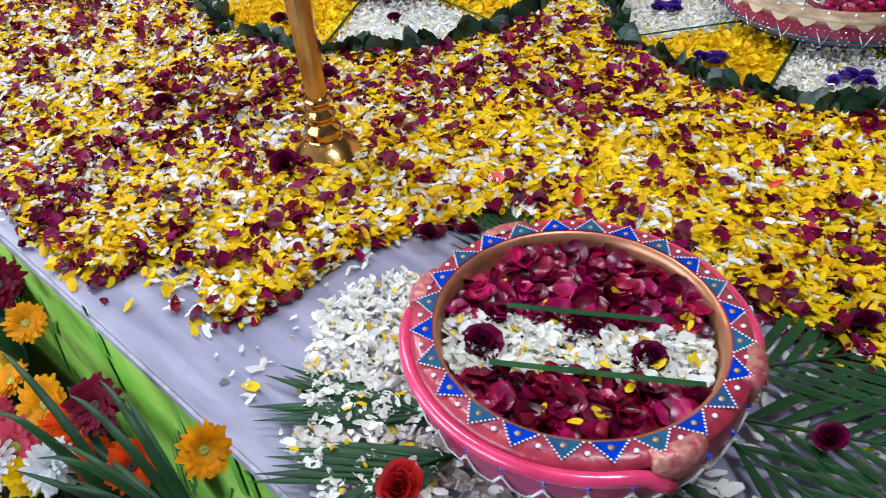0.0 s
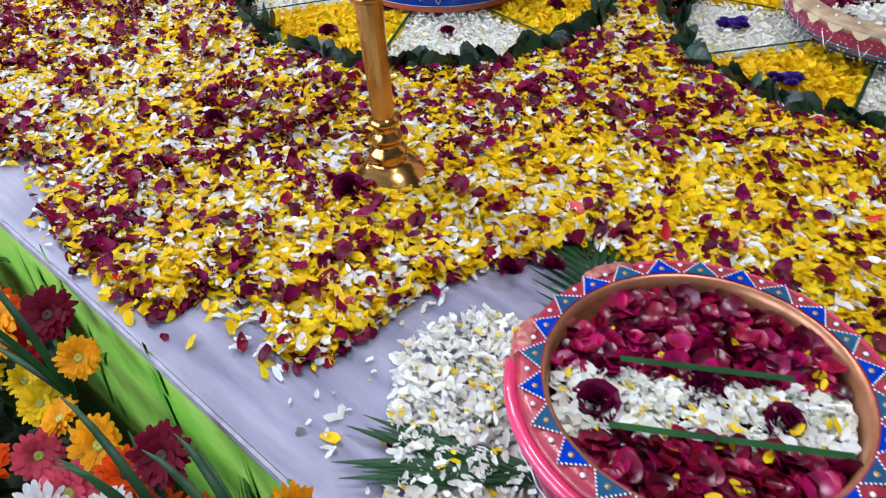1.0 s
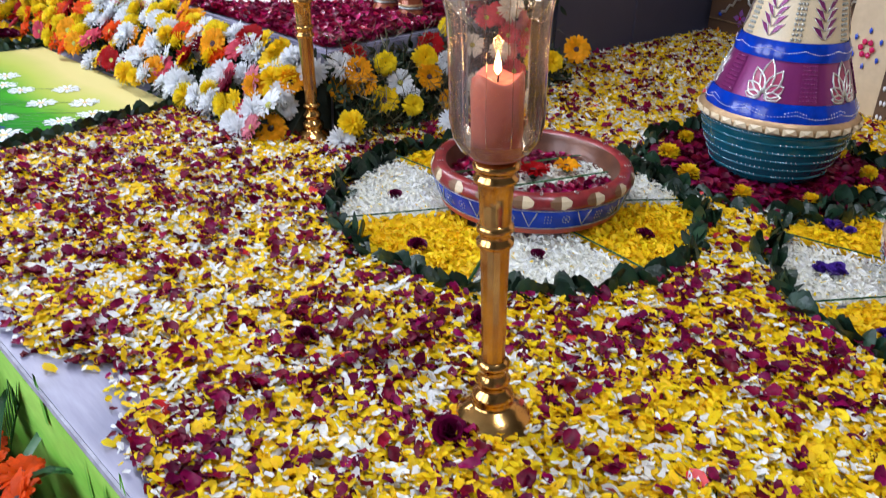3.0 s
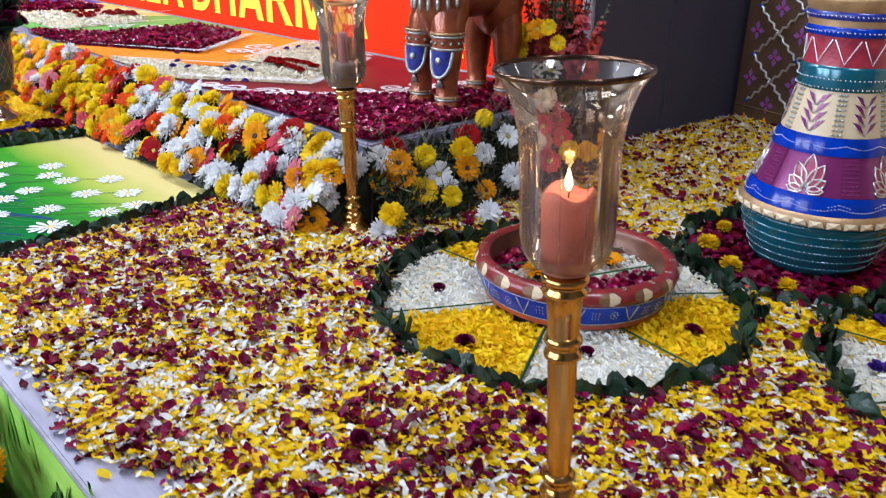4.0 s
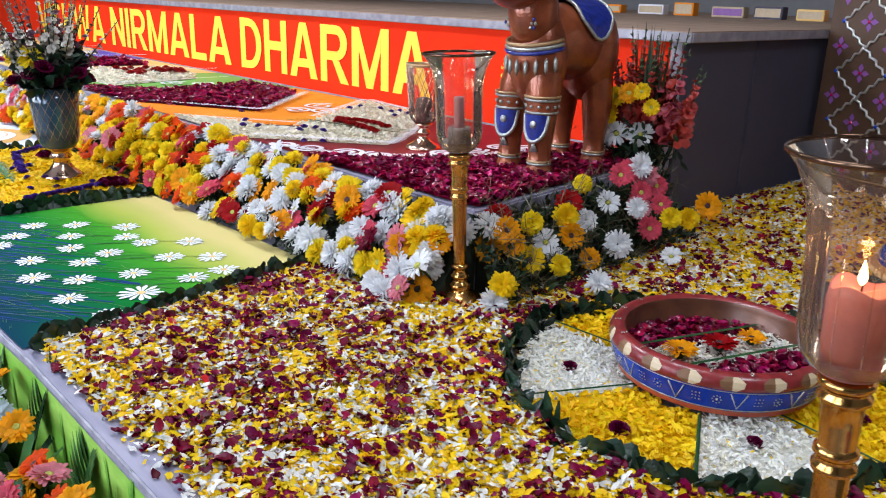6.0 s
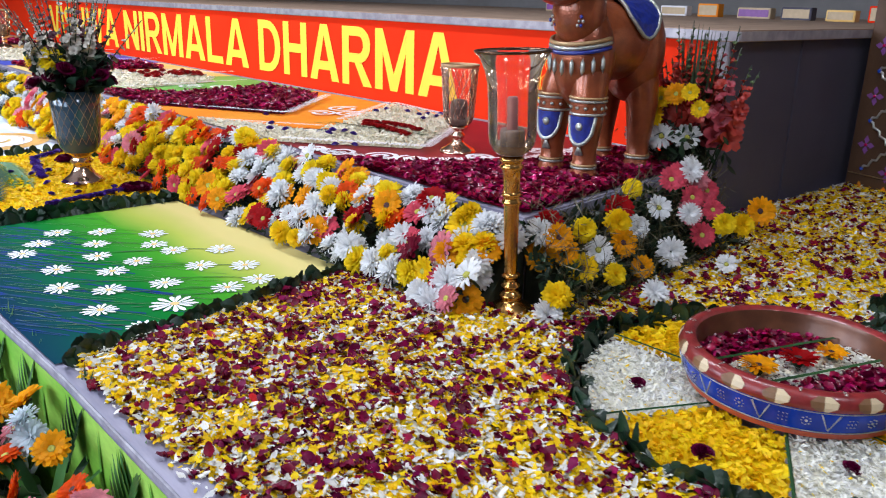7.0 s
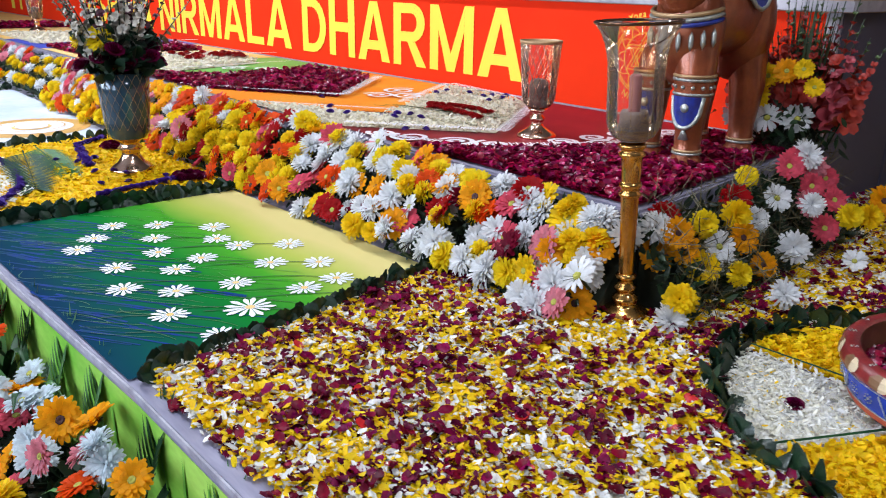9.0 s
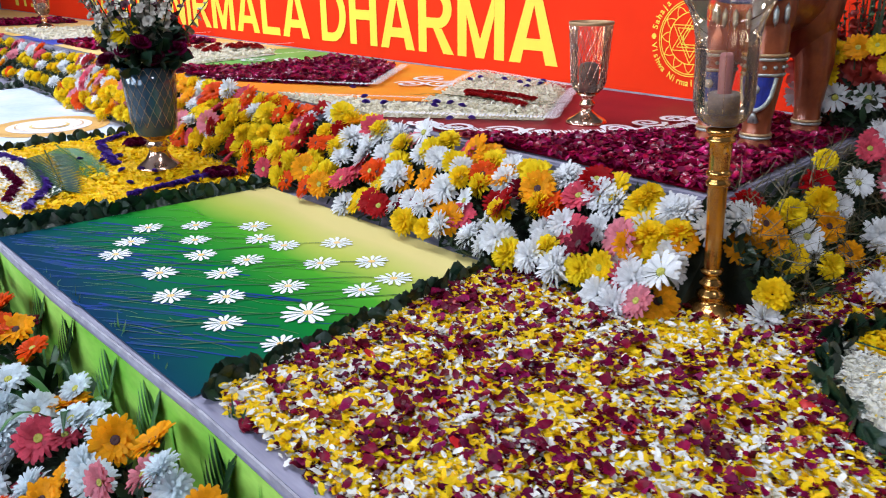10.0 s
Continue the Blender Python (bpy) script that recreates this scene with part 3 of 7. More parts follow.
            f = bm.faces.new([bm.verts.new((x + px * k, y - 0.0002 * i, z0 + pz * (z1 - z0))) for px, pz in poly])
        part("letter", bm, M["lettering"], parent)
        x += (w + gap) * k


lettering("VISHWA", -9.76, -7.93, 0.295, 0.605, 2.412, banner)
lettering("NIRMALA", -7.77, -5.645, 0.297, 0.607, 2.412, banner)
lettering("DHARMA", -5.506, -3.615, 0.298, 0.612, 2.412, banner)
# round emblem: rings, petals and a star of triangles
bm = bmesh.new()
EC = Vector((-2.97, 2.411, 0.455))


def wall_line(bm, pts, w):
    for a, b in zip(pts, pts[1:]):
        d = (b - a).normalized()
        s = Vector((-d.z, 0, d.x)) * w / 2
        bm.faces.new([bm.verts.new(v) for v in (a + s, a - s, b - s, b + s)])


def ring_pts(r, n=48, off=0.0):
    return [EC + Vector((r * math.cos(2 * math.pi * i / n + off), 0, r * math.sin(2 * math.pi * i / n + off))) for i in range(n + 1)]


for r in (0.138, 0.130, 0.094, 0.034):
    wall_line(bm, ring_pts(r), 0.0035)
for k in range(12):
    a = 2 * math.pi * k / 12
    wall_line(bm, [EC + Vector((rr * math.cos(a + da), 0, rr * math.sin(a + da))) for rr, da in ((0.096, -0.2), (0.112, -0.12), (0.127, 0), (0.112, 0.12), (0.096, 0.2))], 0.003)
for r, o in ((0.092, 90), (0.092, 270), (0.068, 90), (0.07, 270), (0.046, 90)):
    wall_line(bm, ring_pts(r, 3, radians(o)), 0.003)
part("emblem", bm, M["lettering"], banner, "thin yellow round emblem with a star of triangles")


def ring_words(text, start, step, r, size, outward):
    """Small letters set round the emblem, each one a part."""
    for i, ch in enumerate(text):
        if ch == " ":
            continue
        a = radians(start + i * step)
        up = Vector((math.cos(a), 0, math.sin(a))) * (1 if outward else -1)
        side = Vector((up.z, 0, -up.x))
        curve = bpy.data.curves.new("letter", "FONT")
        curve.body, curve.size, curve.align_x, curve.align_y, curve.offset = ch, size, "CENTER", "CENTER", 0.0006
        ob = bpy.data.objects.new("letter", curve)
        me = bpy.data.meshes.new_from_object(ob)
        bpy.data.objects.remove(ob)
        c = EC + Vector((r * math.cos(a), 0, r * math.sin(a)))
        for v in me.vertices:
            q = c + side * v.co.x + up * v.co.y
            v.co = (q.x, EC.y, q.z)
        me.materials.append(M["lettering"])
        letter = new("letter", me)
        letter.parent = banner


ring_words("Sahaja Yoga I", 168, -7.2, 0.163, 0.034, True)
ring_words("Vishwa Nirmala", 192, 7.0, 0.163, 0.034, False)
bm = bmesh.new()
bmesh.ops.create_circle(bm, cap_ends=True, segments=16, radius=0.0105, matrix=Matrix.Translation(EC + Vector((-0.163, 0, 0))) @ Matrix.Rotation(radians(90), 4, "X"))
part("dot", bm, M["lettering"], banner)
# far marks on the banner, left of the words
for x0, x1, z0, z1 in ((-12.6, -12.45, 0.3, 0.58), (-12.35, -12.0, 0.54, 0.58), (-12.2, -12.1, 0.3, 0.54), (-11.9, -11.6, 0.3, 0.34), (-11.8, -11.7, 0.34, 0.58)):
    bm = bmesh.new()
    bm.faces.new([bm.verts.new(v) for v in ((x0, 2.411, z0), (x1, 2.411, z0), (x1, 2.411, z1), (x0, 2.411, z1))])
    part("printed_mark", bm, M["lettering"], banner)


# small framed cards standing at the back of the stage top
CARDS = [((-2.55, 5.12), (0.16, 0.07), "panel_cream"), ((-2.80, 5.18), (0.12, 0.10), "banner"), ((-3.02, 5.16), (0.18, 0.07), "amber_paint"), ((-3.30, 5.15), (0.2, 0.08), "grey"), ((-3.62, 5.2), (0.24, 0.07), "panel_cream"),
         ((-3.95, 5.17), (0.16, 0.09), "orange_paint"), ((-4.25, 5.2), (0.22, 0.07), "white_paint"), ((-4.62, 5.2), (0.2, 0.06), "orange_paint"), ((-5.0, 5.2), (0.24, 0.08), "amber_paint"), ((-5.4, 5.2), (0.2, 0.07), "panel_cream"), ((-2.33, 5.1), (0.14, 0.07), "white_paint")]
for (x, y), (w, h), key in CARDS:
    card = empty("card_box", pose(x, y, STAGE), "small coloured display box standing on the stage", "box", "boxes on the stage")
    bm = bmesh.new()
    box(bm, -w / 2, -0.04, 0, w / 2, 0.04, h, 0.004)
    part("body", bm, M[key], card)
    bm = bmesh.new()
    box(bm, -w / 2 + 0.012, -0.0425, 0.012, w / 2 - 0.012, -0.0402, h - 0.012)
    part("face", bm, M["panel_cream" if key != "panel_cream" else "lilac"], card)


# ---- decorated panels behind the pots ----
def diamond_panel():
    a, b = Vector((-2.205, 3.50, 0)), Vector((-1.12, 3.18, 0))
    ang = math.degrees(math.atan2(b.y - a.y, b.x - a.x))
    w, h = (b - a).length, 1.05
    top = empty("display_panel", pose(a.x, a.y, 0, 0, 0, ang), "brown display panel with silver lattice, purple flowers and gems", "panel", "", "structure")
    bm = bmesh.new()
    box(bm, 0, 0, 0, w, 0.05, h, 0.004)
    part("board", bm, M["panel_brown"], top)
    bm, dx, dz, z0 = bmesh.new(), 0.24, 0.21, 0.10

    def wave(p, q):
        n = 10
        d = (q - p)
        side = Vector((-d.z, 0, d.x)).normalized()
        return [p + d * (i / n) + side * 0.007 * math.sin(i * 2.1) for i in range(n + 1)]
    nodes = []
    for r in range(-1, 6):
        for c in range(-1, 6):
            p = Vector(((c + 0.3) * dx, -0.004, z0 + r * dz))
            mid = [p + Vector((sx * dx / 2, 0, dz / 2)) for sx in (-1, 1)]
            for m_ in mid:
                for q in (p, p + Vector((0, 0, dz))):
                    if 0.0 <= min(m_.x, q.x) and max(m_.x, q.x) <= w and 0.06 <= min(m_.z, q.z) and max(m_.z, q.z) <= h:
                        tube(bm, wave(q, m_), 0.0055, seg=5)
            nodes.append(p)
    part("lattice", bm, M["silver"], top, "wavy silver relief lattice")
    bm = bmesh.new()
    tube(bm, [(0.01, -0.003, 0.075), (w - 0.01, -0.003, 0.075)], 0.003, seg=5)
    part("lower_rule", bm, M["paint_gold"], top)
    for p in nodes:
        if 0.01 < p.x < w - 0.01 and 0.05 < p.z < h:
            bm = bmesh.new()
            ball(bm, (p.x, -0.006, p.z), 0.010, scale=(1, 0.6, 1))
            part("gem", bm, M["gem_blue"], top)
        for q in (p + Vector((0, 0, dz / 2)), p + Vector((dx / 2, 0, 0))):
            if not (0.03 < q.x < w - 0.03 and 0.10 < q.z < h - 0.05):
                continue
            bm = bmesh.new()
            for k in range(4):
                t = radians(90 * k)
                d, s = Vector((math.cos(t), 0, math.sin(t))), Vector((-math.sin(t), 0, math.cos(t)))
                pts = [q + d * u + s * v for u, v in ((0.006, 0.003), (0.022, 0.013), (0.042, 0), (0.022, -0.013), (0.006, -0.003))]
                bm.faces.new([bm.verts.new((v.x, -0.003, v.z)) for v in pts][::-1])
            fl = part("painted_flower", bm, M["lilac"], top, "purple four-petalled painted flower")
            bm = bmesh.new()
            ball(bm, (q.x, -0.006, q.z), 0.008, scale=(1, 0.6, 1))
            part("gem", bm, M["gem_red"], fl)
    for i in range(9):
        x = 0.05 + i * 0.12
        bm = bmesh.new()
        bm.faces.new([bm.verts.new(v) for v in ((x, -0.003, 0.012), (x + 0.045, -0.003, 0.012), (x + 0.022, -0.003, 0.045))])
        part("orange_triangle", bm, M["orange_paint"], top)


diamond_panel()


def cream_panel():
    top = empty("cream_panel", pose(-1.30, 2.72, 0, 0, 0, -22), "cream display panel with brown studded strip and purple gems", "panel", "", "structure")
    bm = bmesh.new()
    box(bm, 0, 0, 0, 1.5, 0.05, 1.3, 0.004)
    part("board", bm, M["panel_cream"], top)
    for x in (0.18, 0.62):
        bm = bmesh.new()
        box(bm, x, -0.006, 0.0, x + 0.045, -0.0005, 1.3)
        strip = part("brown_strip", bm, M["panel_brown"], top)
        for i in range(28):
            bm = bmesh.new()
            z = 0.03 + i * 0.045
            for s in (-1, 1):
                ball(bm, (x + 0.0225 + s * 0.007, -0.008, z), 0.0075, scale=(0.7, 0.5, 1.3))
            part("bead_pair", bm, M["bead"], strip)
    for cx, cz in ((0.09, 0.22), (0.10, 0.47), (0.40, 0.35)):
        bm = bmesh.new()
        for k in range(6):
            t = radians(60 * k)
            ball(bm, (cx + 0.022 * math.cos(t), -0.006, cz + 0.022 * math.sin(t)), 0.011, scale=(1, 0.5, 1))
        part("gem_flower", bm, M["gem_red"], top, "purple jewelled flower")
        for k in range(6):
            t = radians(60 * k + 30)
            bm = bmesh.new()
            ball(bm, (cx + 0.055 * math.cos(t), -0.005, cz + 0.055 * math.sin(t)), 0.009, scale=(0.7, 0.5, 1.2))
            part("gem", bm, M["gem_blue"], top)


cream_panel()


# ---- flower kinds ----
def bloom_mesh(name, rows, width, seed, up=0.0):
    """Ray petals: rows of (count, inner radius, outer radius, height in, height out)."""
    g = np.random.default_rng(seed)
    V, Q = [], []
    for n, r0, r1, h0, h1 in rows:
        for i in range(n):
            a = 2 * math.pi * (i + 0.5 * g.random()) / n + g.normal(0, 0.04)
            l = 1 + g.normal(0, 0.06)
            w = width * (0.85 + 0.3 * g.random())
            e = g.normal(0, 0.12) * (r1 - r0)
            b = len(V)
            for u, ww, lift in ((0, 0.35, 0), (0.45, 0.9, 0.10), (0.82, 1.0, 0.08), (1.0, 0.42, 0)):
                r = r0 + (r1 * l - r0) * u
                z = h0 + (h1 - h0) * u + lift * (r1 - r0) + e * u * u
                ca, sa = math.cos(a), math.sin(a)
                for s in (-1, 1):
                    V.append((r * ca - s * w * ww * sa / 2, r * sa + s * w * ww * ca / 2, z + 0.12 * w * (1 if s > 0 else 0)))
            for k in range(3):
                Q.append((b + 2 * k, b + 2 * k + 1, b + 2 * k + 3, b + 2 * k + 2))
    me = bpy.data.meshes.new(name)
    me.from_pydata(V, [], Q)
    me.shade_smooth()
    return me


def disc_mesh(name, r, h):
    bm = bmesh.new()
    rings = lathe(bm, [(r * 1.1, -0.006), (r, h * 0.5), (r * 0.8, h), (r * 0.4, h * 1.05), (r * 0.12, h * 0.8)], 14)
    cap(bm, rings[-1])
    me = bpy.data.meshes.new(name)
    bm.to_mesh(me)
    bm.free()
    return me


def calyx_mesh():
    bm = bmesh.new()
    rings = lathe(bm, [(0.003, -0.045), (0.004, -0.02), (0.014, -0.010), (0.018, -0.002)], 10)
    cap(bm, rings[0][::-1])
    me = bpy.data.meshes.new("calyx")
    bm.to_mesh(me)
    bm.free()
    me.materials.append(M["leaf_mass"])
    return me


CALYX = calyx_mesh()
GERBERA = [bloom_mesh("petals", [(19, 0.010, 0.047, 0.0, 0.008), (19, 0.010, 0.044, 0.003, 0.014), (16, 0.009, 0.036, 0.005, 0.016), (14, 0.008, 0.024, 0.007, 0.015)], 0.0112, 10 + k) for k in range(2)]
MUM = [bloom_mesh("petals", [(18, 0.006, 0.039, -0.010, -0.008), (20, 0.006, 0.039, -0.004, 0.003), (20, 0.006, 0.037, 0.000, 0.013), (18, 0.005, 0.032, 0.004, 0.021), (14, 0.004, 0.024, 0.008, 0.027), (9, 0.002, 0.013, 0.012, 0.030)], 0.0092, 20 + k) for k in range(2)]
SPIDER = [bloom_mesh("petals", [(17, 0.006, 0.046, -0.008, -0.004), (18, 0.006, 0.046, -0.002, 0.008), (18, 0.006, 0.042, 0.001, 0.017), (15, 0.005, 0.034, 0.004, 0.024), (11, 0.003, 0.022, 0.008, 0.028)], 0.0088, 30 + k) for k in range(2)]
SHASTA = [bloom_mesh("petals", [(15, 0.010, 0.046, 0.0, 0.006), (14, 0.010, 0.042, 0.003, 0.010)], 0.0105, 40 + k) for k in range(2)]
DISC, SMALL = disc_mesh("disc", 0.0105, 0.010), disc_mesh("disc", 0.009, 0.008)
WORDS = dict(yellow="bright yellow", lemon="lemon yellow", gold="deep orange-yellow", white="white", pale="pale bluish-white", pink="coral pink", rose="pale pink",
             orange="vivid orange", red="dark red", crimson="dark crimson")
KINDS = dict(gerbera=(GERBERA, DISC, "disc_green"), chrysanthemum=(MUM, None, None), spider=(SPIDER, None, None), daisy=(SHASTA, SMALL, "disc_green"))
proto = {}


def flower(kind, colour, m, where, group, variant=0, dark=False):
    """One cut flower head: petals, centre disc and green calyx."""
    key = (kind, colour, variant, dark, group)
    if key not in proto:
        meshes, disc, dmat = KINDS[kind]
        plain = "chrysanthemum" if kind == "spider" else kind
        top = empty(plain + "_flower", m, "%s %s flower %s" % (WORDS[colour], plain, where), "flower", group)
        me = meshes[variant].copy()
        me.materials.append(M["f_" + colour])
        ob = new("petals", me)
        ob.parent = top
        if disc:
            d = disc.copy()
            d.materials.append(M["disc_dark" if dark else dmat])
            ob = new("disc", d)
            ob.parent = top
        ob = new("calyx", CALYX)
        ob.parent = top
        proto[key] = top
        return top
    return copy_thing(proto[key], m)


def facing(p, n, spin=0.0, s=1.0):
    """A pose at p whose z axis is n."""
    q = Vector(n).normalized().to_track_quat("Z", "Y")
    return Matrix.Translation(p) @ q.to_matrix().to_4x4() @ Matrix.Rotation(spin, 4, "Z") @ Matrix.Diagonal((s, s, s, 1))


def leaf_clump(name, pts, normals, size, material, label, category="foliage", aspect=0.35):
    """Many small leaves in one mass."""
    V, Q = [], []
    for p, n in zip(pts, normals):
        d = (Vector(n) + Vector(rng.normal(0, 0.8, 3))).normalized()
        s = d.cross(Vector(rng.normal(0, 1, 3))).normalized()
        u = s.cross(d)
        l = size * (0.6 + 0.8 * rng.random())
        b = len(V)
        for t, w in ((0, 0.15), (0.35, 1.0), (0.7, 0.8), (1.0, 0.05)):
            c = Vector(p) + d * l * t + u * l * 0.25 * t * t
            for k in (-1, 1):
                V.append(c + s * k * w * l * aspect / 2)
        for k in range(3):
            Q.append((b + 2 * k, b + 2 * k + 1, b + 2 * k + 3, b + 2 * k + 2))
    ob = np_mesh(name, np.array([tuple(v) for v in V]), np.array(Q), material)
    return tagged(ob, label, category, "", "stuff")


def pick(weights):
    keys = list(weights)
    p = np.array([weights[k] for k in keys], float)
    return keys[rng.choice(len(keys), p=p / p.sum())]


BANK_MIX = {("spider", "white"): 38, ("daisy", "white"): 8, ("chrysanthemum", "lemon"): 12, ("chrysanthemum", "yellow"): 10, ("gerbera", "gold"): 12, ("gerbera", "yellow"): 4,
            ("gerbera", "red"): 8, ("gerbera", "orange"): 4, ("gerbera", "pink"): 6, ("gerbera", "rose"): 3, ("gerbera", "crimson"): 2}
WARM_MIX = {("spider", "white"): 9, ("chrysanthemum", "lemon"): 22, ("chrysanthemum", "yellow"): 22, ("gerbera", "gold"): 7, ("gerbera", "red"): 8, ("gerbera", "orange"): 16, ("gerbera", "pink"): 4}
FAR_MIX = {("spider", "white"): 22, ("chrysanthemum", "lemon"): 20, ("chrysanthemum", "yellow"): 16, ("gerbera", "gold"): 10, ("gerbera", "orange"): 8, ("gerbera", "rose"): 10, ("gerbera", "pink"): 6}
SKIRT_MIX = {("gerbera", "pale"): 15, ("spider", "pale"): 22, ("gerbera", "gold"): 20, ("gerbera", "pink"): 8, ("gerbera", "rose"): 3, ("gerbera", "orange"): 9, ("gerbera", "crimson"): 8, ("chrysanthemum", "yellow"): 4}


NEAR_MIX = {("gerbera", "yellow"): 14, ("gerbera", "gold"): 20, ("gerbera", "crimson"): 12, ("gerbera", "orange"): 14, ("gerbera", "pink"): 8, ("gerbera", "rose"): 5, ("gerbera", "pale"): 6, ("spider", "pale"): 5}


def place_flower(mix, p, n, where, group, smin=0.80, smax=1.03):
    kind, colour = pick(mix)
    dark = kind == "gerbera" and colour in ("crimson", "gold", "orange") and rng.random() < 0.6
    nn = Vector(n) + Vector(rng.normal(0, 0.28, 3))
    if p[0] < -4.35 or (p[1] < EDGE and (p[0] < -3.9 or -2.05 < p[0] < -1.55)):
        far_flower(kind, colour, facing(p, nn, rng.random() * 6.28, smin + (smax - smin) * rng.random()), int(rng.integers(2)))
        return None
    return flower(kind, colour, facing(p, nn, rng.random() * 6.28, smin + (smax - smin) * rng.random()), where, group, int(rng.integers(2)), dark)


far_lists = {}


def far_flower(kind, colour, m, v):
    """Far heads beyond counting: collected by colour and joined below."""
    me = KINDS[kind][0][v]
    co = np.empty(len(me.vertices) * 3, np.float32)
    me.vertices.foreach_get("co", co)
    mm = np.array(m)
    co = co.reshape(-1, 3) @ mm[:3, :3].T + mm[:3, 3]
    qd = np.array([tuple(f.vertices) for f in me.polygons])
    far_lists.setdefault(colour, []).append((co, qd))


def join_far():
    for colour, items in far_lists.items():
        off, V, Q = 0, [], []
        for co, qd in items:
            V.append(co)
            Q.append(qd + off)
            off += len(co)
        tagged(np_mesh("far_flower_heads", np.concatenate(V), np.concatenate(Q), M["f_" + colour]), "%s flower heads of the far flower bank" % WORDS[colour], "flowers", "", "stuff")


# ---- flower bank along the platform's front ----
def bank_front(x0, x1, step, mix, rows):
    x = x1
    while x > x0:
        for r in range(rows):
            u = (r + 0.5) / rows + rng.normal(0, 0.05)
            u = min(max(u, 0.02), 1.0)
            px = x + rng.normal(0, 0.016) + (step / 2 if r % 2 else 0)
            p = (px, 1.03 + 0.215 * u + rng.normal(0, 0.01), 0.035 + 0.205 * u ** 0.9 + rng.normal(0, 0.012))
            place_flower(mix, p, (rng.normal(0, 0.2), -0.85, 0.55 + 0.6 * u), "in the flower bank along the platform", "flower bank along the platform", 0.86, 1.10)
        x -= step


bank_front(-3.42, -2.17, 0.053, BANK_MIX, 5)
bank_front(-4.30, -3.42, 0.054, WARM_MIX, 5)
bank_front(-6.20, -4.30, 0.062, FAR_MIX, 5)
bank_front(-9.6, -6.20, 0.12, FAR_MIX, 3)
n = 3800
bx, bu = -2.16 - 6.0 * rng.random(n) ** 1.4, rng.random(n)
leaf_clump("bank_foliage", np.stack([bx, 1.06 + 0.2 * bu, 0.01 + 0.20 * bu], 1), [(0, -0.8, 0.6)] * n, 0.035, M["leaf_mass"], "dark green foliage between the bank's flowers")
# added wedge inside the bank; its dark colour stands in for shade between heads
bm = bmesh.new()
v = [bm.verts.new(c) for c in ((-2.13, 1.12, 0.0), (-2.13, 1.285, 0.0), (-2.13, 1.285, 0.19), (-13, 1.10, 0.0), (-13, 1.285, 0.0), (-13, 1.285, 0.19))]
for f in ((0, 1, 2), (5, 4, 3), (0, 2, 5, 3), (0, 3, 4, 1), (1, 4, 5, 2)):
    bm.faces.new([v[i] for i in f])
tagged(part("bank_foam", bm, M["dark_fill"]), "added near-black block standing in for the shade inside the flower bank", "foam block")

# ---- looser flowers along the platform's side ----
SIDE = [("gerbera", "pink", (-2.235, 1.085, 0.075)), ("gerbera", "gold", (-2.155, 1.10, 0.045)), ("gerbera", "gold", (-2.25, 1.12, 0.14)), ("chrysanthemum", "yellow", (-2.19, 1.14, 0.13)), ("gerbera", "gold", (-2.15, 1.17, 0.165)), ("spider", "white", (-2.17, 1.15, 0.10)), ("spider", "white", (-2.12, 1.22, 0.19)),
        ("gerbera", "gold", (-2.06, 1.33, 0.19)), ("gerbera", "gold", (-2.05, 1.345, 0.155)), ("chrysanthemum", "lemon", (-2.05, 1.42, 0.20)), ("daisy", "white", (-2.02, 1.45, 0.145)),
        ("chrysanthemum", "lemon", (-1.96, 1.445, 0.095)), ("chrysanthemum", "yellow", (-2.06, 1.58, 0.19)), ("gerbera", "gold", (-2.03, 1.57, 0.14)), ("gerbera", "red", (-2.10, 1.64, 0.21)),
        ("spider", "white", (-2.05, 1.66, 0.165)), ("spider", "white", (-1.88, 1.52, 0.05)), ("chrysanthemum", "lemon", (-2.13, 1.74, 0.25)), ("spider", "white", (-1.99, 1.83, 0.19)),
        ("gerbera", "pink", (-2.08, 1.86, 0.27)), ("gerbera", "pink", (-2.10, 1.93, 0.27)), ("spider", "white", (-2.08, 1.96, 0.285)), ("chrysanthemum", "yellow", (-1.90, 1.98, 0.15)),
        ("chrysanthemum", "lemon", (-1.93, 1.93, 0.155)), ("daisy", "white", (-1.87, 1.86, 0.06)), ("gerbera", "pink", (-2.04, 1.92, 0.215)), ("gerbera", "pink", (-1.99, 1.96, 0.18)),
        ("gerbera", "gold", (-1.93, 2.14, 0.16)), ("gerbera", "pink", (-1.97, 1.88, 0.12)), ("gerbera", "rose", (-2.03, 1.90, 0.17)), ("spider", "white", (-2.14, 2.06, 0.28)), ("gerbera", "red", (-2.12, 1.36, 0.21)),
        ("spider", "white", (-2.10, 1.30, 0.20)), ("spider", "white", (-1.975, 1.205, 0.035)), ("chrysanthemum", "yellow", (-1.98, 1.245, 0.075)), ("gerbera", "pink", (-2.05, 2.02, 0.22)), ("gerbera", "rose", (-2.08, 2.00, 0.25)), ("gerbera", "gold", (-2.09, 1.30, 0.14)), ("gerbera", "yellow", (-2.03, 1.40, 0.10)), ("spider", "white", (-2.04, 1.50, 0.09)), ("gerbera", "gold", (-1.99, 1.62, 0.07)), ("spider", "white", (-1.97, 1.72, 0.10)), ("daisy", "white", (-2.06, 1.78, 0.20))]
for i, (kind, colour, p) in enumerate(SIDE):
    flower(kind, colour, facing(p, (0.75 + rng.normal(0, 0.2), -0.5 + rng.normal(0, 0.2), 0.5), i * 1.3, 0.82 + 0.20 * rng.random()), "in the loose arrangement beside the platform", "loose flowers beside the platform", i % 2, kind == "gerbera" and colour != "pink")
n = 1700
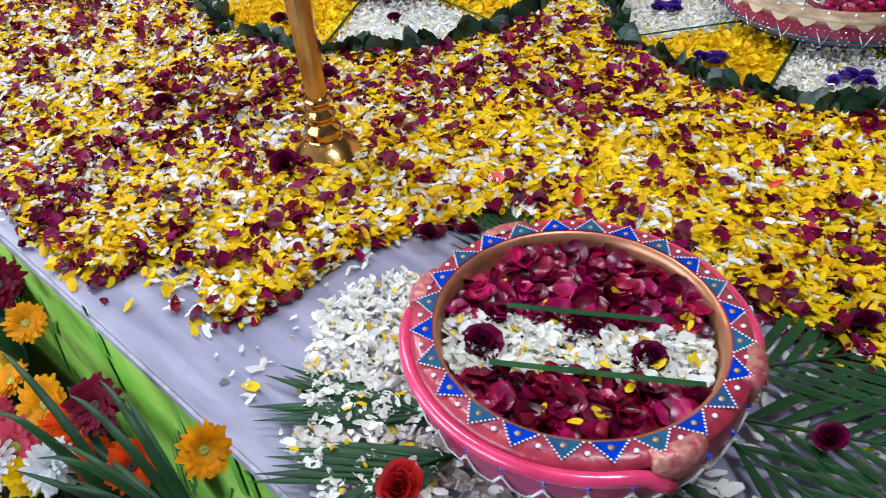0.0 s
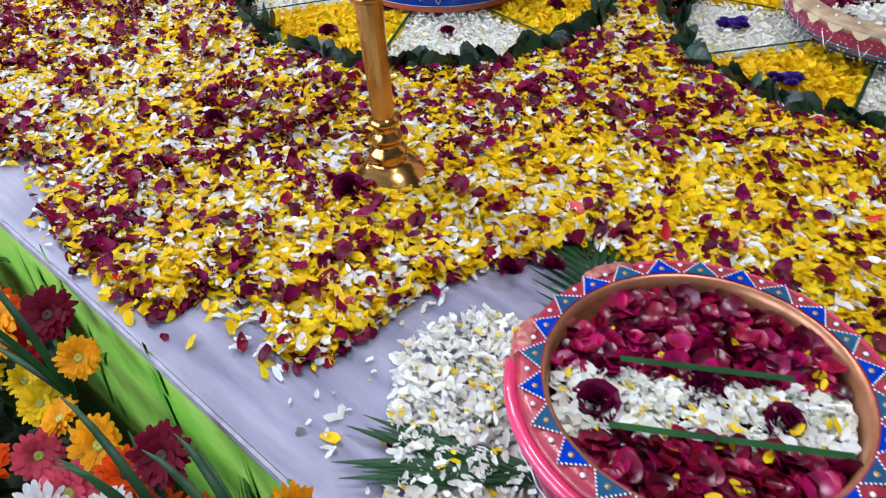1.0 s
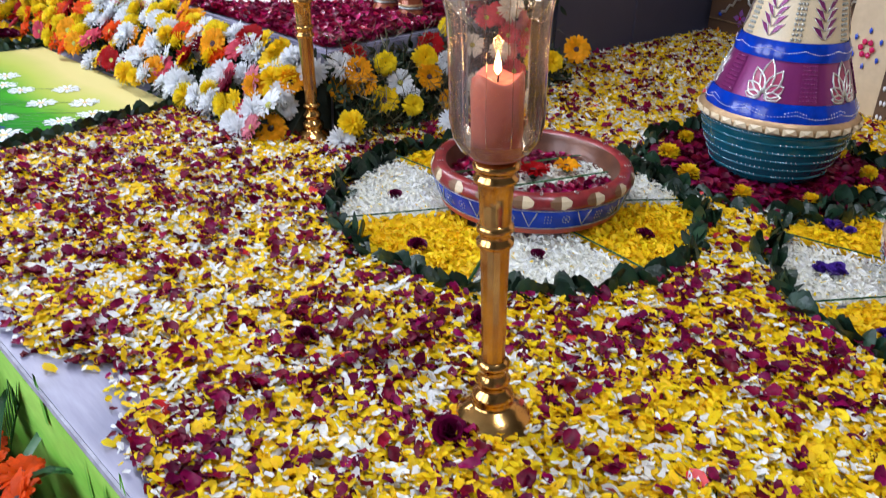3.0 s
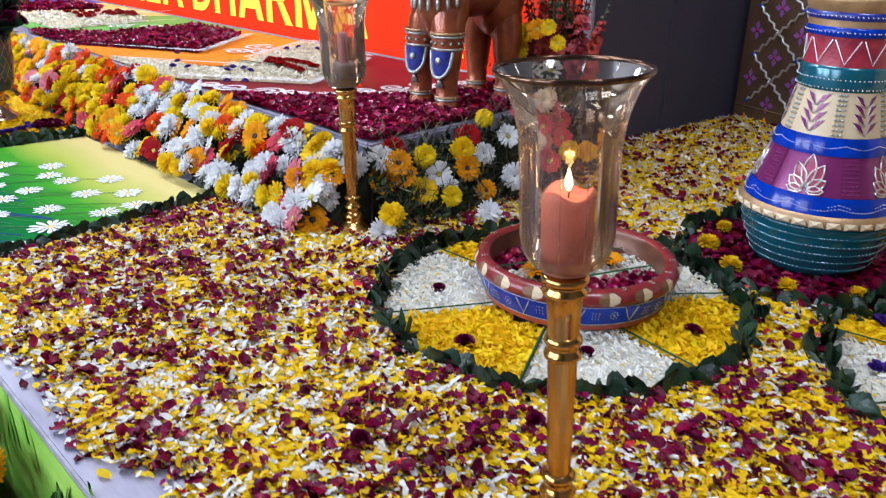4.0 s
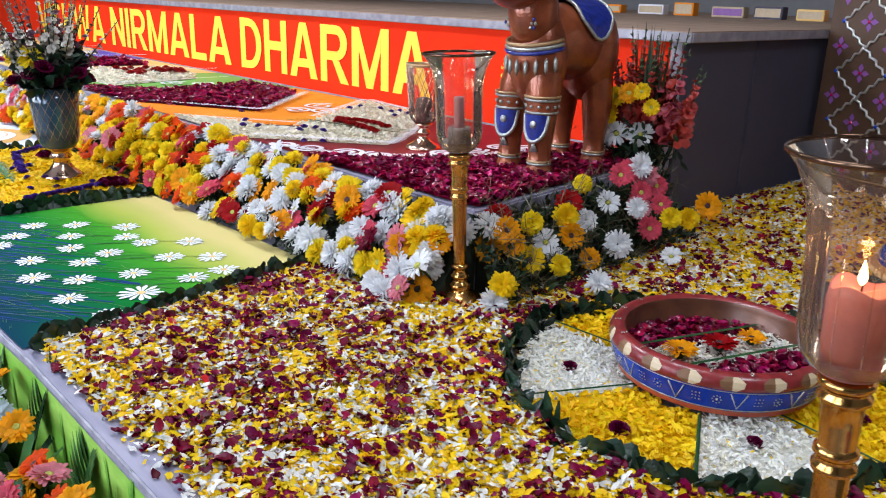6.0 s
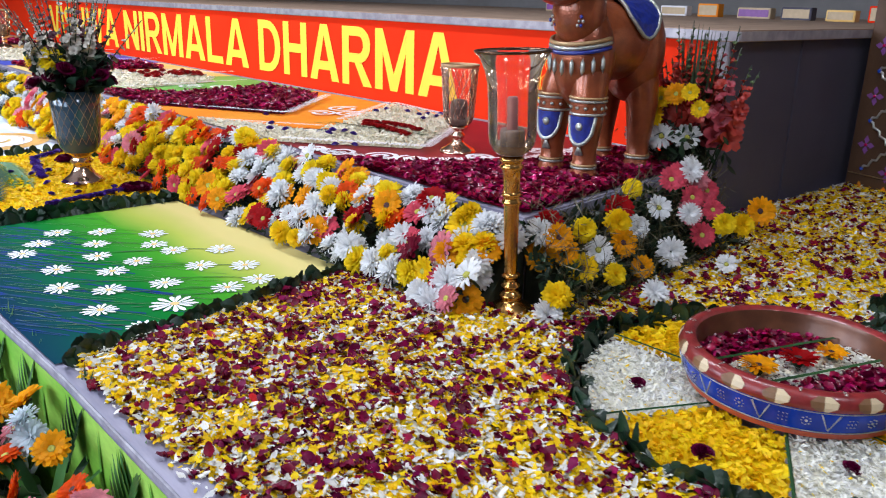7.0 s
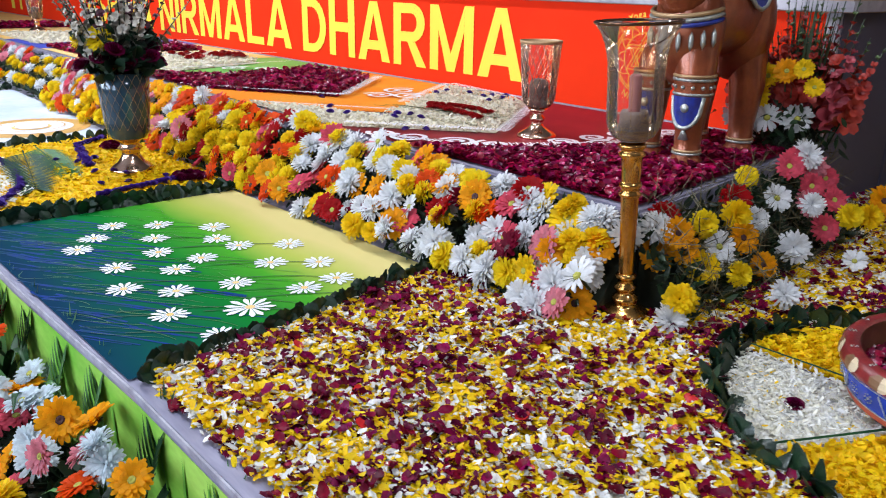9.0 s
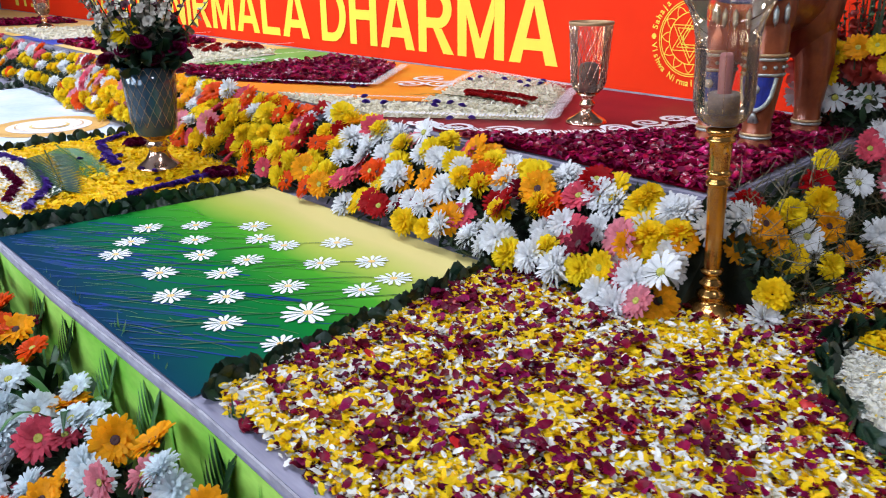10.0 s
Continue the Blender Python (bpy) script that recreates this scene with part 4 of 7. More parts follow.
sy, su = 1.25 + 1.0 * rng.random(n), rng.random(n)
leaf_clump("side_foliage", np.stack([-2.15 - 0.06 * (sy - 1.3) + 0.17 * (1 - su) + 0.03 * rng.random(n), sy, 0.01 + 0.20 * su], 1), [(0.6, -0.3, 0.6)] * n, 0.036, M["leaf_mass"], "dark green foliage beside the platform")
n = 950
sy, su = 1.25 + 1.0 * rng.random(n), rng.random(n)
leaf_clump("dry_sprigs", np.stack([-2.12 - 0.06 * (sy - 1.3) + 0.20 * (1 - su), sy, 0.02 + 0.25 * su], 1), [(0.6, -0.4, 0.6)] * n, 0.06, M["dry"], "thin dry filler sprigs among the loose flowers", "foliage", 0.035)
# added wedge behind the loose flowers, coloured dark as the shade in their gaps
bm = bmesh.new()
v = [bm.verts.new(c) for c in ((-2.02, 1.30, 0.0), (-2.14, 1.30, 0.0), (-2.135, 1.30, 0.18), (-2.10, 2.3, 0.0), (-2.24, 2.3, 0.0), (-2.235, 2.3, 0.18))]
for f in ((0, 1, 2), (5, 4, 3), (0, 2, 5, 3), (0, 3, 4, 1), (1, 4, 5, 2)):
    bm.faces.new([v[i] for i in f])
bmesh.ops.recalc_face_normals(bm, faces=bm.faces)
tagged(part("side_foam", bm, M["dark_fill"]), "added near-black block standing in for the shade behind the loose flowers", "foam block")

# ---- flowers standing before the table front ----
x = 0.35
while x > -5.6:
    for r in range(5 if x < -1.22 else 0):
        p = (x + rng.normal(0, 0.02) + (0.045 if r % 2 else 0), edge_y(x) - 0.072 - 0.066 * r + rng.normal(0, 0.012), -0.125 - 0.040 * r + rng.normal(0, 0.022) + 0.025 * math.sin(x * 5))
        place_flower(NEAR_MIX if x > -1.9 else SKIRT_MIX, p, (rng.normal(0, 0.25), -0.45, 0.8), "in the border before the green board", "flower border before the table", 0.82, 1.08)
    x -= 0.070
NEAR = [('gerbera', 'crimson', (-0.750, 0.175, -0.008)),
        ('gerbera', 'gold', (-0.920, 0.156, -0.120)),
        ('gerbera', 'gold', (-1.006, 0.143, -0.130)),
        ('gerbera', 'yellow', (-1.065, 0.138, -0.140)),
        ('gerbera', 'gold', (-0.993, 0.190, -0.041)),
        ('gerbera', 'crimson', (-1.094, 0.200, -0.037)),
        ('gerbera', 'pink', (-0.984, 0.097, -0.140)),
        ('gerbera', 'pink', (-0.880, 0.097, -0.120)),
        ('spider', 'white', (-0.892, 0.065, -0.130)),
        ('spider', 'white', (-0.797, 0.109, -0.100)),
        ('gerbera', 'orange', (-0.846, 0.151, -0.110)),
        ('gerbera', 'orange', (-0.758, 0.150, -0.090)),
        ('gerbera', 'gold', (-0.564, 0.205, 0.042)),
        ('gerbera', 'red', (-1.158, 0.180, -0.113)),
        ('gerbera', 'yellow', (-1.132, 0.144, -0.150)),
        ('gerbera', 'orange', (-0.680, 0.165, -0.050)),
        ('chrysanthemum', 'yellow', (-0.849, 0.085, -0.140))]
for i, (kind, colour, p) in enumerate(NEAR):
    flower(kind, colour, facing(p, (0.45 + rng.normal(0, 0.2), -0.40 + rng.normal(0, 0.2), 0.8), i * 1.3, 0.72 + 0.14 * rng.random()), "in the border before the green board", "flower border before the table", i % 2, kind == "gerbera" and colour in ("crimson", "orange"))
for i in range(46):
    p = (-0.55 + 0.95 * rng.random() if i < 22 else -1.22 + 0.66 * rng.random(), 0.15 - 0.26 * rng.random() if i < 22 else 0.07 - 0.2 * rng.random(), -0.20 - 0.06 * rng.random())
    place_flower(NEAR_MIX, p, (rng.normal(0, 0.25), -0.45, 0.8), "in the border before the green board", "flower border before the table", 0.82, 1.08)
join_far()
n = 5000
bx = 0.5 - 6.3 * rng.random(n)
by = rng.random(n)
leaf_clump("border_foliage", np.stack([bx, 0.16 - 0.31 * by, -0.235 - 0.13 * by], 1), [(0, -0.4, 0.85)] * n, 0.05, M["leaf_mass"], "dark green foliage between the border's flowers")
# added block below the border; its dark colour gives the shade under the flowers
slab("border_trough", -6.0, -0.22, FLOOR, 0.6, EDGE - 0.065, -0.30, M["dark_fill"], "added near-black block standing in for the shade under the flower border", "trough")


def frond(m, length, count, leaf, spread, material, label, where="", droop=0.15, width=0.010, flat=False, side=(-1, 1)):
    """A feather-shaped leaf: midrib and two ranks of narrow leaflets."""
    top = empty("palm_frond", m, label, "palm leaf", where)
    bm = bmesh.new()
    spine = [Vector((0, length * t, -droop * length * t * t)) for t in np.linspace(0, 1, 8)]
    tube(bm, spine, 0.003, 0.001, 6)
    part("midrib", bm, material, top)
    for i in range(count):
        t = 0.1 + 0.9 * i / count
        c = Vector((0, length * t, -droop * length * t * t))
        l = leaf * (1.0 - 0.55 * abs(t - 0.4)) * (0.9 + 0.2 * random.random())
        for s in side:
            a = radians(spread) * (1 - 0.45 * t)
            d = Vector((s * math.sin(a), math.cos(a), 0.0 if flat else 0.25)).normalized()
            e = Vector((-d.y, d.x, 0)).normalized()
            row, bm = [], bmesh.new()
            for u, w in ((0, 0.35), (0.3, 1), (0.65, 0.8), (1, 0.06)):
                q = c + d * l * u + Vector((0, 0, -droop * l * u * u))
                row.append([bm.verts.new(q + e * w * width / 2), bm.verts.new(q + Vector((0, 0, -0.15 * w * width))), bm.verts.new(q - e * w * width / 2)])
            for r0, r1 in zip(row, row[1:]):
                for k in range(2):
                    bm.faces.new((r0[k], r0[k + 1], r1[k + 1], r1[k])).smooth = True
            part("leaflet", bm, material, top)
    return top


random.seed(5)
for i, x in enumerate((-4.1, -3.72, -3.30, -3.10, -2.86, -2.66, -2.38, -2.1, -1.62, -1.20, -0.70)):
    frond(pose(x, edge_y(x) - 0.035, -0.185 if x < -1.7 else -0.225, 74, 0, rng.normal(0, 14)) , 0.15 + 0.035 * rng.random(), 10, 0.10, 38, M["fern" if i % 3 else "palm"], "small upright fern sprig standing before the green board", "fern sprigs before the board", 0.1, 0.013)
# long arching blades over the border
for x, spin in ((-2.32, 70), (-2.95, 40), (-3.2, 100), (-1.5, 30)):
    top = empty("blade_clump", pose(x, 0.13, -0.26 if x < -1.2 else -0.13, 0, 0, spin), "clump of long arching striped green blades", "foliage", "blade clumps in the border")
    for k in range(9):
        bm = bmesh.new()
        a, l = radians(40 * k + 12 * rng.normal()), (0.17 if x < -1.2 else 0.12) + 0.09 * rng.random()
        d, s = Vector((math.cos(a), math.sin(a), 0)), Vector((-math.sin(a), math.cos(a), 0))
        row = []
        for u in np.linspace(0, 1, 7):
            c = d * l * u * 0.9 + Vector((0, 0, 0.14 * math.sin(u * 2.1)))
            w = (0.010 if x < -1.2 else 0.0062) * (1 - u ** 3) + 0.0006
            row.append([bm.verts.new(c - s * w), bm.verts.new(c - Vector((0, 0, 0.3 * w))), bm.verts.new(c + s * w)])
        for r0, r1 in zip(row, row[1:]):
            for j in range(2):
                bm.faces.new((r0[j], r0[j + 1], r1[j + 1], r1[j])).smooth = True
        part("blade", bm, M["palm" if k % 2 or x > -1.2 else "fern"], top)


# dark blades fanning out low over the nearest flowers
for bx_, by_, bz_, n_ in ((-0.520, 0.165, -0.055, 9), (-0.66, 0.14, -0.10, 7), (-1.02, 0.17, -0.12, 6)):
    top = empty("blade_clump", pose(bx_, by_, bz_), "fan of long dark green blades over the flowers", "foliage", "blade clumps in the border")
    for k in range(n_):
        bm = bmesh.new()
        a, l = radians(150 + 85 * (k + 0.5) / n_ + rng.normal(0, 6)), 0.15 + 0.07 * rng.random()
        d, sd = Vector((math.cos(a), math.sin(a) * 0.55, 0)), Vector((-math.sin(a), math.cos(a), 0))
        row = []
        for u in np.linspace(0, 1, 7):
            c = d * l * u + Vector((0, 0, (0.02 + 0.06 * (k % 3)) * math.sin(u * 1.9)))
            w = 0.0052 * (1 - u ** 3) + 0.0005
            row.append([bm.verts.new(c - sd * w), bm.verts.new(c - Vector((0, 0, 0.3 * w))), bm.verts.new(c + sd * w)])
        for r0, r1 in zip(row, row[1:]):
            for j in range(2):
                bm.faces.new((r0[j], r0[j + 1], r1[j + 1], r1[j])).smooth = True
        part("blade", bm, M["palm"], top)


# ---- meadow painting laid on the table ----
painting = empty("meadow_painting", pose(0, 0, 0), "painted board of a green meadow with white daisies", "painting")
P0, P1, P2, P3 = (-2.50, edge_y(-2.5) + 0.004), (-2.575, 1.07), (-3.68, 1.02), (-3.70, edge_y(-3.70) + 0.004)
bm = bmesh.new()
q = [bm.verts.new((x, y, 0.004)) for x, y in (P0, P1, P2, P3)]
bm.faces.new(q)
part("board", bm, M["meadow"], painting)
bm = bmesh.new()
for i in range(95):
    x, y = -2.54 - 1.05 * rng.random(), EDGE + 0.02 + 0.34 * rng.random() ** 1.5
    l, b = 0.10 + 0.18 * rng.random(), rng.normal(0, 0.010)
    pts = [(x - l * u * 0.85, y - l * u * 0.55 + b * math.sin(u * 3)) for u in np.linspace(0, 1, 7)]
    pts = [q_ for q_ in pts if q_[1] > edge_y(q_[0]) + 0.01 and q_[0] > -3.68]
    if len(pts) < 2:
        continue
    ribbon(bm, pts, 0.003 + 0.007 * rng.random() ** 1.5, 0.0044 + 0.00001 * i)
tagged(part("blue_brushwork", bm, M["stroke_blue"], painting, "dark blue painted grass strokes"), kind="stuff")
bm = bmesh.new()
for i in range(60):
    x, y = -2.56 - 1.0 * rng.random(), EDGE + 0.04 + 0.5 * rng.random()
    l, b = 0.10 + 0.2 * rng.random(), rng.normal(0, 0.03)
    pts = [(x - l * u * 0.8, y - l * u * 0.6 + b * math.sin(u * 3)) for u in np.linspace(0, 1, 7)]
    pts = [q_ for q_ in pts if q_[1] > edge_y(q_[0]) + 0.01 and q_[0] > -3.68]
    if len(pts) < 2:
        continue
    ribbon(bm, pts, 0.0018, 0.0056 + 0.00001 * i)
tagged(part("green_brushwork", bm, M["fern"], painting), kind="stuff")
spots = [(-2.576, 0.446), (-2.671, 0.566), (-2.743, 0.405), (-2.558, 0.672), (-2.574, 0.828), (-2.699, 0.727), (-2.834, 0.611), (-2.871, 0.472), (-2.962, 0.379), (-2.707, 0.826), (-3.015, 0.534), (-3.12, 0.416), (-2.913, 0.75), (-2.837, 0.854), (-3.06, 0.621), (-3.175, 0.549), (-3.329, 0.382), (-3.094, 0.749), (-3.404, 0.45), (-3.019, 0.868), (-3.3, 0.588), (-3.189, 0.727), (-3.301, 0.769), (-3.424, 0.646), (-3.496, 0.534)]
for i, (x, y) in enumerate(spots):
    bm = bmesh.new()
    pts = [(x - 0.16 * u, y - (0.10 + 0.05 * (i % 3)) * u - 0.10 * u * u) for u in np.linspace(0, 1, 7)]
    pts = [p for p in pts if p[1] > EDGE + 0.02 and p[0] > -3.66]
    if len(pts) > 1:
        ribbon(bm, pts, 0.0035, 0.0064 + 0.00001 * i)
        part("painted_stem", bm, M["stem_paint"], painting)
    else:
        bm.free()
for i, (x, y) in enumerate(spots):
    s = 0.058 if i == 1 else 0.044 if y < 0.75 else 0.046
    bm = bmesh.new()
    eye = bm.verts.new((x, y, 0.0068))
    n = 13
    for k in range(n):
        a = 2 * math.pi * (k + 0.3 * rng.random()) / n
        d, e = Vector((math.cos(a), math.sin(a), 0)), Vector((-math.sin(a), math.cos(a), 0))
        c = Vector((x, y, 0.0068 + 0.00002 * k))
        l = s * (0.85 + 0.25 * rng.random())
        bm.faces.new([eye] + [bm.verts.new(c + d * u * l + e * v * l) for u, v in ((0.45, -0.075), (0.78, -0.125), (1.0, -0.045), (1.0, 0.045), (0.78, 0.125), (0.45, 0.075))])
    daisy = part("painted_daisy", bm, M["daisy_white"], painting, "white painted daisy")
    bm = bmesh.new()
    bmesh.ops.create_circle(bm, cap_ends=True, segments=10, radius=s * 0.2, matrix=Matrix.Translation((x, y, 0.0074)))
    part("daisy_eye", bm, M["amber_paint"], daisy)


# ---- leaf garlands ----
def leaf_meshes():
    out = []
    for k in range(3):
        g = np.random.default_rng(60 + k)
        bm = bmesh.new()
        rows = []
        for u, w in ((0, 0.30), (0.15, 0.85), (0.42, 1.0), (0.75, 0.78), (1.0, 0.20)):
            z, bend = 0.062 * u, 0.012 * u * u
            hw = 0.027 * w
            rows.append([bm.verts.new((-hw, bend + 0.35 * hw + g.normal(0, 0.0015), z)), bm.verts.new((0, bend, z * 0.98)), bm.verts.new((hw, bend + 0.35 * hw + g.normal(0, 0.0015), z + g.normal(0, 0.001)))])
        for a, b in zip(rows, rows[1:]):
            for i in range(2):
                bm.faces.new((a[i], a[i + 1], b[i + 1], b[i])).smooth = True
        me = bpy.data.meshes.new("leaf")
        bm.to_mesh(me)
        bm.free()
        me.materials.append(M["leaf"])
        out.append(me)
    return out


LEAVES = leaf_meshes()


def garland(pts, label, step=0.021, scale=1.0, lift=0.0):
    """Overlapping folded leaves along a line."""
    top = empty("leaf_garland", pose(pts[0][0], pts[0][1], lift), label, "leaf garland", "leaf garlands on the table")
    pts = [Vector((p[0], p[1], 0)) for p in pts]
    o = pts[0].copy()
    run, k = 0.0, 0
    for a, b in zip(pts, pts[1:]):
        d = b - a
        yaw = math.degrees(math.atan2(d.y, d.x))
        while run < d.length:
            c = a + d.normalized() * run - o
            side = 1 if k % 2 else -1
            ob = new("leaf", LEAVES[k % 3])
            ob.parent = top
            s = scale * (0.55 + 0.4 * rng.random())
            n = Vector((-d.y, d.x, 0)).normalized() * side * 0.012
            ob.matrix_basis = pose(c.x + n.x, c.y + n.y, 0.002, 0, 0, yaw + rng.normal(0, 26)) @ pose(0, 0, 0, rng.normal(30 * side, 22), rng.normal(0, 18), 0) @ Matrix.Diagonal((s, s, s, 1))
            run += step * (0.7 + 0.6 * rng.random())
            k += 1
        run -= d.length
    return top


def arc(c, r, a0, a1, n=40, wob=0.012):
    return [(c[0] + (r + wob * math.sin(i * 1.3)) * math.cos(radians(a0 + (a1 - a0) * i / n)), c[1] + (r + wob * math.sin(i * 1.3)) * math.sin(radians(a0 + (a1 - a0) * i / n))) for i in range(n + 1)]


garland([(-2.475, 0.262), (-2.49, 0.45), (-2.53, 0.72), (-2.575, 0.98), (-2.60, 1.06)], "dark green folded-leaf garland edging the meadow painting", 0.0055)
garland([(-3.72, 0.20), (-3.71, 0.5), (-3.705, 0.8), (-3.69, 1.03)], "dark green folded-leaf garland edging the meadow painting", 0.0055)
garland([(-4.86, 0.25), (-4.90, 0.5), (-4.93, 0.8), (-4.90, 1.02)], "dark green folded-leaf garland edging the pale painting", 0.016)

# ---- petal mandalas ----
C2, C3, C1 = (-1.423, 1.29), (-1.157, 1.978), (-0.545, 1.69)
R2, R3, R1 = 0.414, 0.315, 0.41


def strip(bm, c, r0, r1, ang, w, z):
    d, s = Vector((math.cos(radians(ang)), math.sin(radians(ang)), 0)), Vector((-math.sin(radians(ang)), math.cos(radians(ang)), 0))
    o = Vector((c[0], c[1], z))
    rows = [[bm.verts.new(o + d * r + s * w * k + Vector((0, 0, 0.002 if k == 0 else 0))) for k in (-0.5, 0, 0.5)] for r in np.linspace(r0, r1, 5)]
    for a, b in zip(rows, rows[1:]):
        for i in range(2):
            bm.faces.new((a[i], a[i + 1], b[i + 1], b[i]))


def mandala(c, r, inner, cuts, label, ring_label):
    top = empty("petal_mandala", pose(0, 0, 0), label, "petal mandala", "petal mandalas on the table")
    for k, (a0, a1) in enumerate(zip(cuts, cuts[1:] + [cuts[0] + 360])):
        white = k % 2 == 0
        poly = wedge_poly(c, inner, r - 0.012, a0 + 0.8, a1 - 0.8)
        bm = bmesh.new()
        bm.faces.new([bm.verts.new((x, y, 0.004)) for x, y in poly])
        part("wedge_base", bm, M["tuberose" if white else "yellow"], top)
        petal_mass("white_wedge" if white else "yellow_wedge", scatter(poly, 26000 if white else 17000, 0.005, 0.019), 0.0115 if white else 0.0155, 0.40 if white else 0.52, M["tuberose" if white else "yellow"], top, 0.5, 0.4, 0.4)
        if white:
            petal_mass("yellow_litter", scatter(poly, 1100, 0.014, 0.020), 0.008, 0.4, M["yellow"], top, 0.5)
        bm = bmesh.new()
        strip(bm, c, inner, r - 0.005, a0, 0.007, 0.021)
        part("dividing_blade", bm, M["palm"], top, "flat green leaf blade between wedges")
    garland(arc(c, r + 0.012, 0, 360, 60), ring_label, 0.0088, 1.08)
    return top


mandala(C2, R2, 0.15, [182, 242, 299, 352.5, 412, 475], "round mandala of white and yellow petal wedges around a dish", "dark green folded-leaf ring around the petal mandala")
mandala(C1, R1, 0.16, [191 + 45 * k for k in range(8)], "round mandala of white and yellow petal wedges around a bowl", "dark green folded-leaf ring around the petal mandala")
poly = wedge_poly(C3, 0.02, R3 - 0.01, 0, 359.9, 60)
petal_mass("maroon_petal_ring", scatter(poly, 9000, 0.004, 0.022), 0.028, 0.8, M["maroon"], None, 0.4, 0.5, label="dark maroon rose petals around the painted pot", category="petals")
sheet("maroon_petal_base", wedge_poly(C3, 0.01, R3 - 0.005, 0, 359.9, 60), 0.003, M["maroon"], None, "matted maroon petals under the painted pot", "stuff", "petals")
garland(arc(C3, R3 + 0.015, 0, 360, 50), "dark green folded-leaf ring around the painted pot", 0.0088)
for k in range(10):
    a = radians(212 + 36 * k)
    flower("chrysanthemum", "yellow", facing((C3[0] + 0.25 * math.cos(a), C3[1] + 0.25 * math.sin(a), 0.028), (rng.normal(0, .1), rng.normal(0, .1), 1), k, 0.78), "laid in the maroon petal ring", "yellow flowers round the pot", k % 2)


def rose_mesh():
    g = np.random.default_rng(3)
    bm = bmesh.new()
    foot = bm.verts.new((0, 0, 0))
    for ring, (n, r, h, lean) in enumerate(((6, 0.020, 0.020, 0.9), (5, 0.014, 0.026, 0.5), (4, 0.008, 0.028, 0.2), (3, 0.004, 0.028, 0.0))):
        for i in range(n):
            a = 2 * math.pi * (i + 0.5 * ring) / n + g.normal(0, 0.1)
            d, s = Vector((math.cos(a), math.sin(a), 0)), Vector((-math.sin(a), math.cos(a), 0))
            w = r * 1.05 + 0.004
            rows = []
            for u, ww in ((0.25, 0.6), (0.6, 1.0), (1.0, 0.8)):
                rr = r * (0.45 + 0.55 * u) + lean * 0.012 * u * u
                rows.append([bm.verts.new(d * (rr - 0.25 * w * abs(k)) + s * w * ww * k + Vector((0, 0, h * u * (1 - 0.1 * abs(k)) - lean * 0.006 * u))) for k in (-1, 0, 1)])
            for k in range(2):
                bm.faces.new((foot, rows[0][k + 1], rows[0][k])).smooth = True
            for p, q_ in zip(rows, rows[1:]):
                for k in range(2):
                    bm.faces.new((p[k], p[k + 1], q_[k + 1], q_[k])).smooth = True
    me = bpy.data.meshes.new("petals")
    bm.to_mesh(me)
    bm.free()
    return me


ROSE = rose_mesh()
rose_proto = {}


def rose(x, y, z, s, key, label, spin=0, tilt=0):
    me = rose_proto.get(key)
    if me is None:
        me = rose_proto[key] = ROSE.copy()
        me.materials.append(M[key])
    ob = new("rose_head", me)
    ob.matrix_basis = pose(x, y, z, tilt, tilt * 0.4, spin) @ Matrix.Diagonal((s, s, s, 1))
    return tagged(ob, label, "rose", "rose heads")


for k, (deg, rr) in enumerate(((219, 0.284), (272, 0.316), (322, 0.256), (17, 0.305), (84, 0.30), (150, 0.30))):
    a = radians(deg)
    rose(C2[0] + rr * math.cos(a), C2[1] + rr * math.sin(a), 0.012, 0.58 + 0.12 * (k % 2), "maroon", "small dark maroon rose head laid on the petal wedge", k * 40, 12)
for k in range(8):
    for j in range(9):
        a2, r2 = radians(215 + 45 * k), 0.325 if k % 2 else 0.29
        ob = new("violet_blossom", rose_proto.get("violet") or ROSE.copy())
        if "violet" not in rose_proto:
            rose_proto["violet"] = ob.data
            ob.data.materials.append(M["violet"])
        ob.matrix_basis = pose(C1[0] + r2 * math.cos(a2) + rng.normal(0, 0.015), C1[1] + r2 * math.sin(a2) + rng.normal(0, 0.013), 0.014 + 0.008 * rng.random(), rng.normal(0, 25), rng.normal(0, 25), j * 50) @ Matrix.Diagonal((0.46, 0.46, 0.46, 1))
        tagged(ob, "small violet blossom laid on the petal wedge", "blossom", "violet blossoms on the mandala")

# ---- loose petal bed ----
BED = [(-2.47, 0.262), (-2.30, 0.262), (-2.05, 0.275), (-1.86, 0.30), (-1.68, 0.285), (-1.58, 0.265), (-1.40, 0.36), (-1.30, 0.335), (-1.18, 0.272), (-1.05, 0.275), (-0.95, 0.28), (-0.915, 0.365), (-0.83, 0.375), (-0.755, 0.34),
       (-0.72, 0.39), (-0.715, 0.49), (-0.72, 0.56), (-0.62, 0.74), (-0.42, 0.80), (-0.24, 0.80), (-0.10, 0.78), (0.15, 0.78), (1.2, 0.75), (1.2, 3.1), (-1.0, 3.15), (-2.19, 3.50), (-2.24, 2.42), (-2.06, 2.3), (-2.02, 1.5), (-2.04, 1.26), (-2.12, 1.17), (-2.22, 1.07), (-2.58, 1.06)]


def outside_rings(p, pad=0.0):
    k = np.ones(len(p), bool)
    for c, r in ((C1, R1), (C2, R2), (C3, R3)):
        k &= np.hypot(p[:, 0] - c[0], p[:, 1] - c[1]) > r + pad
    return k


def field(p, s, seed):
    return np.array([noise.noise((x * s + seed, y * s, seed)) for x, y in p[:, :2]])


def bed_points(density, z0, z1):
    p = scatter(BED, density, z0, z1)
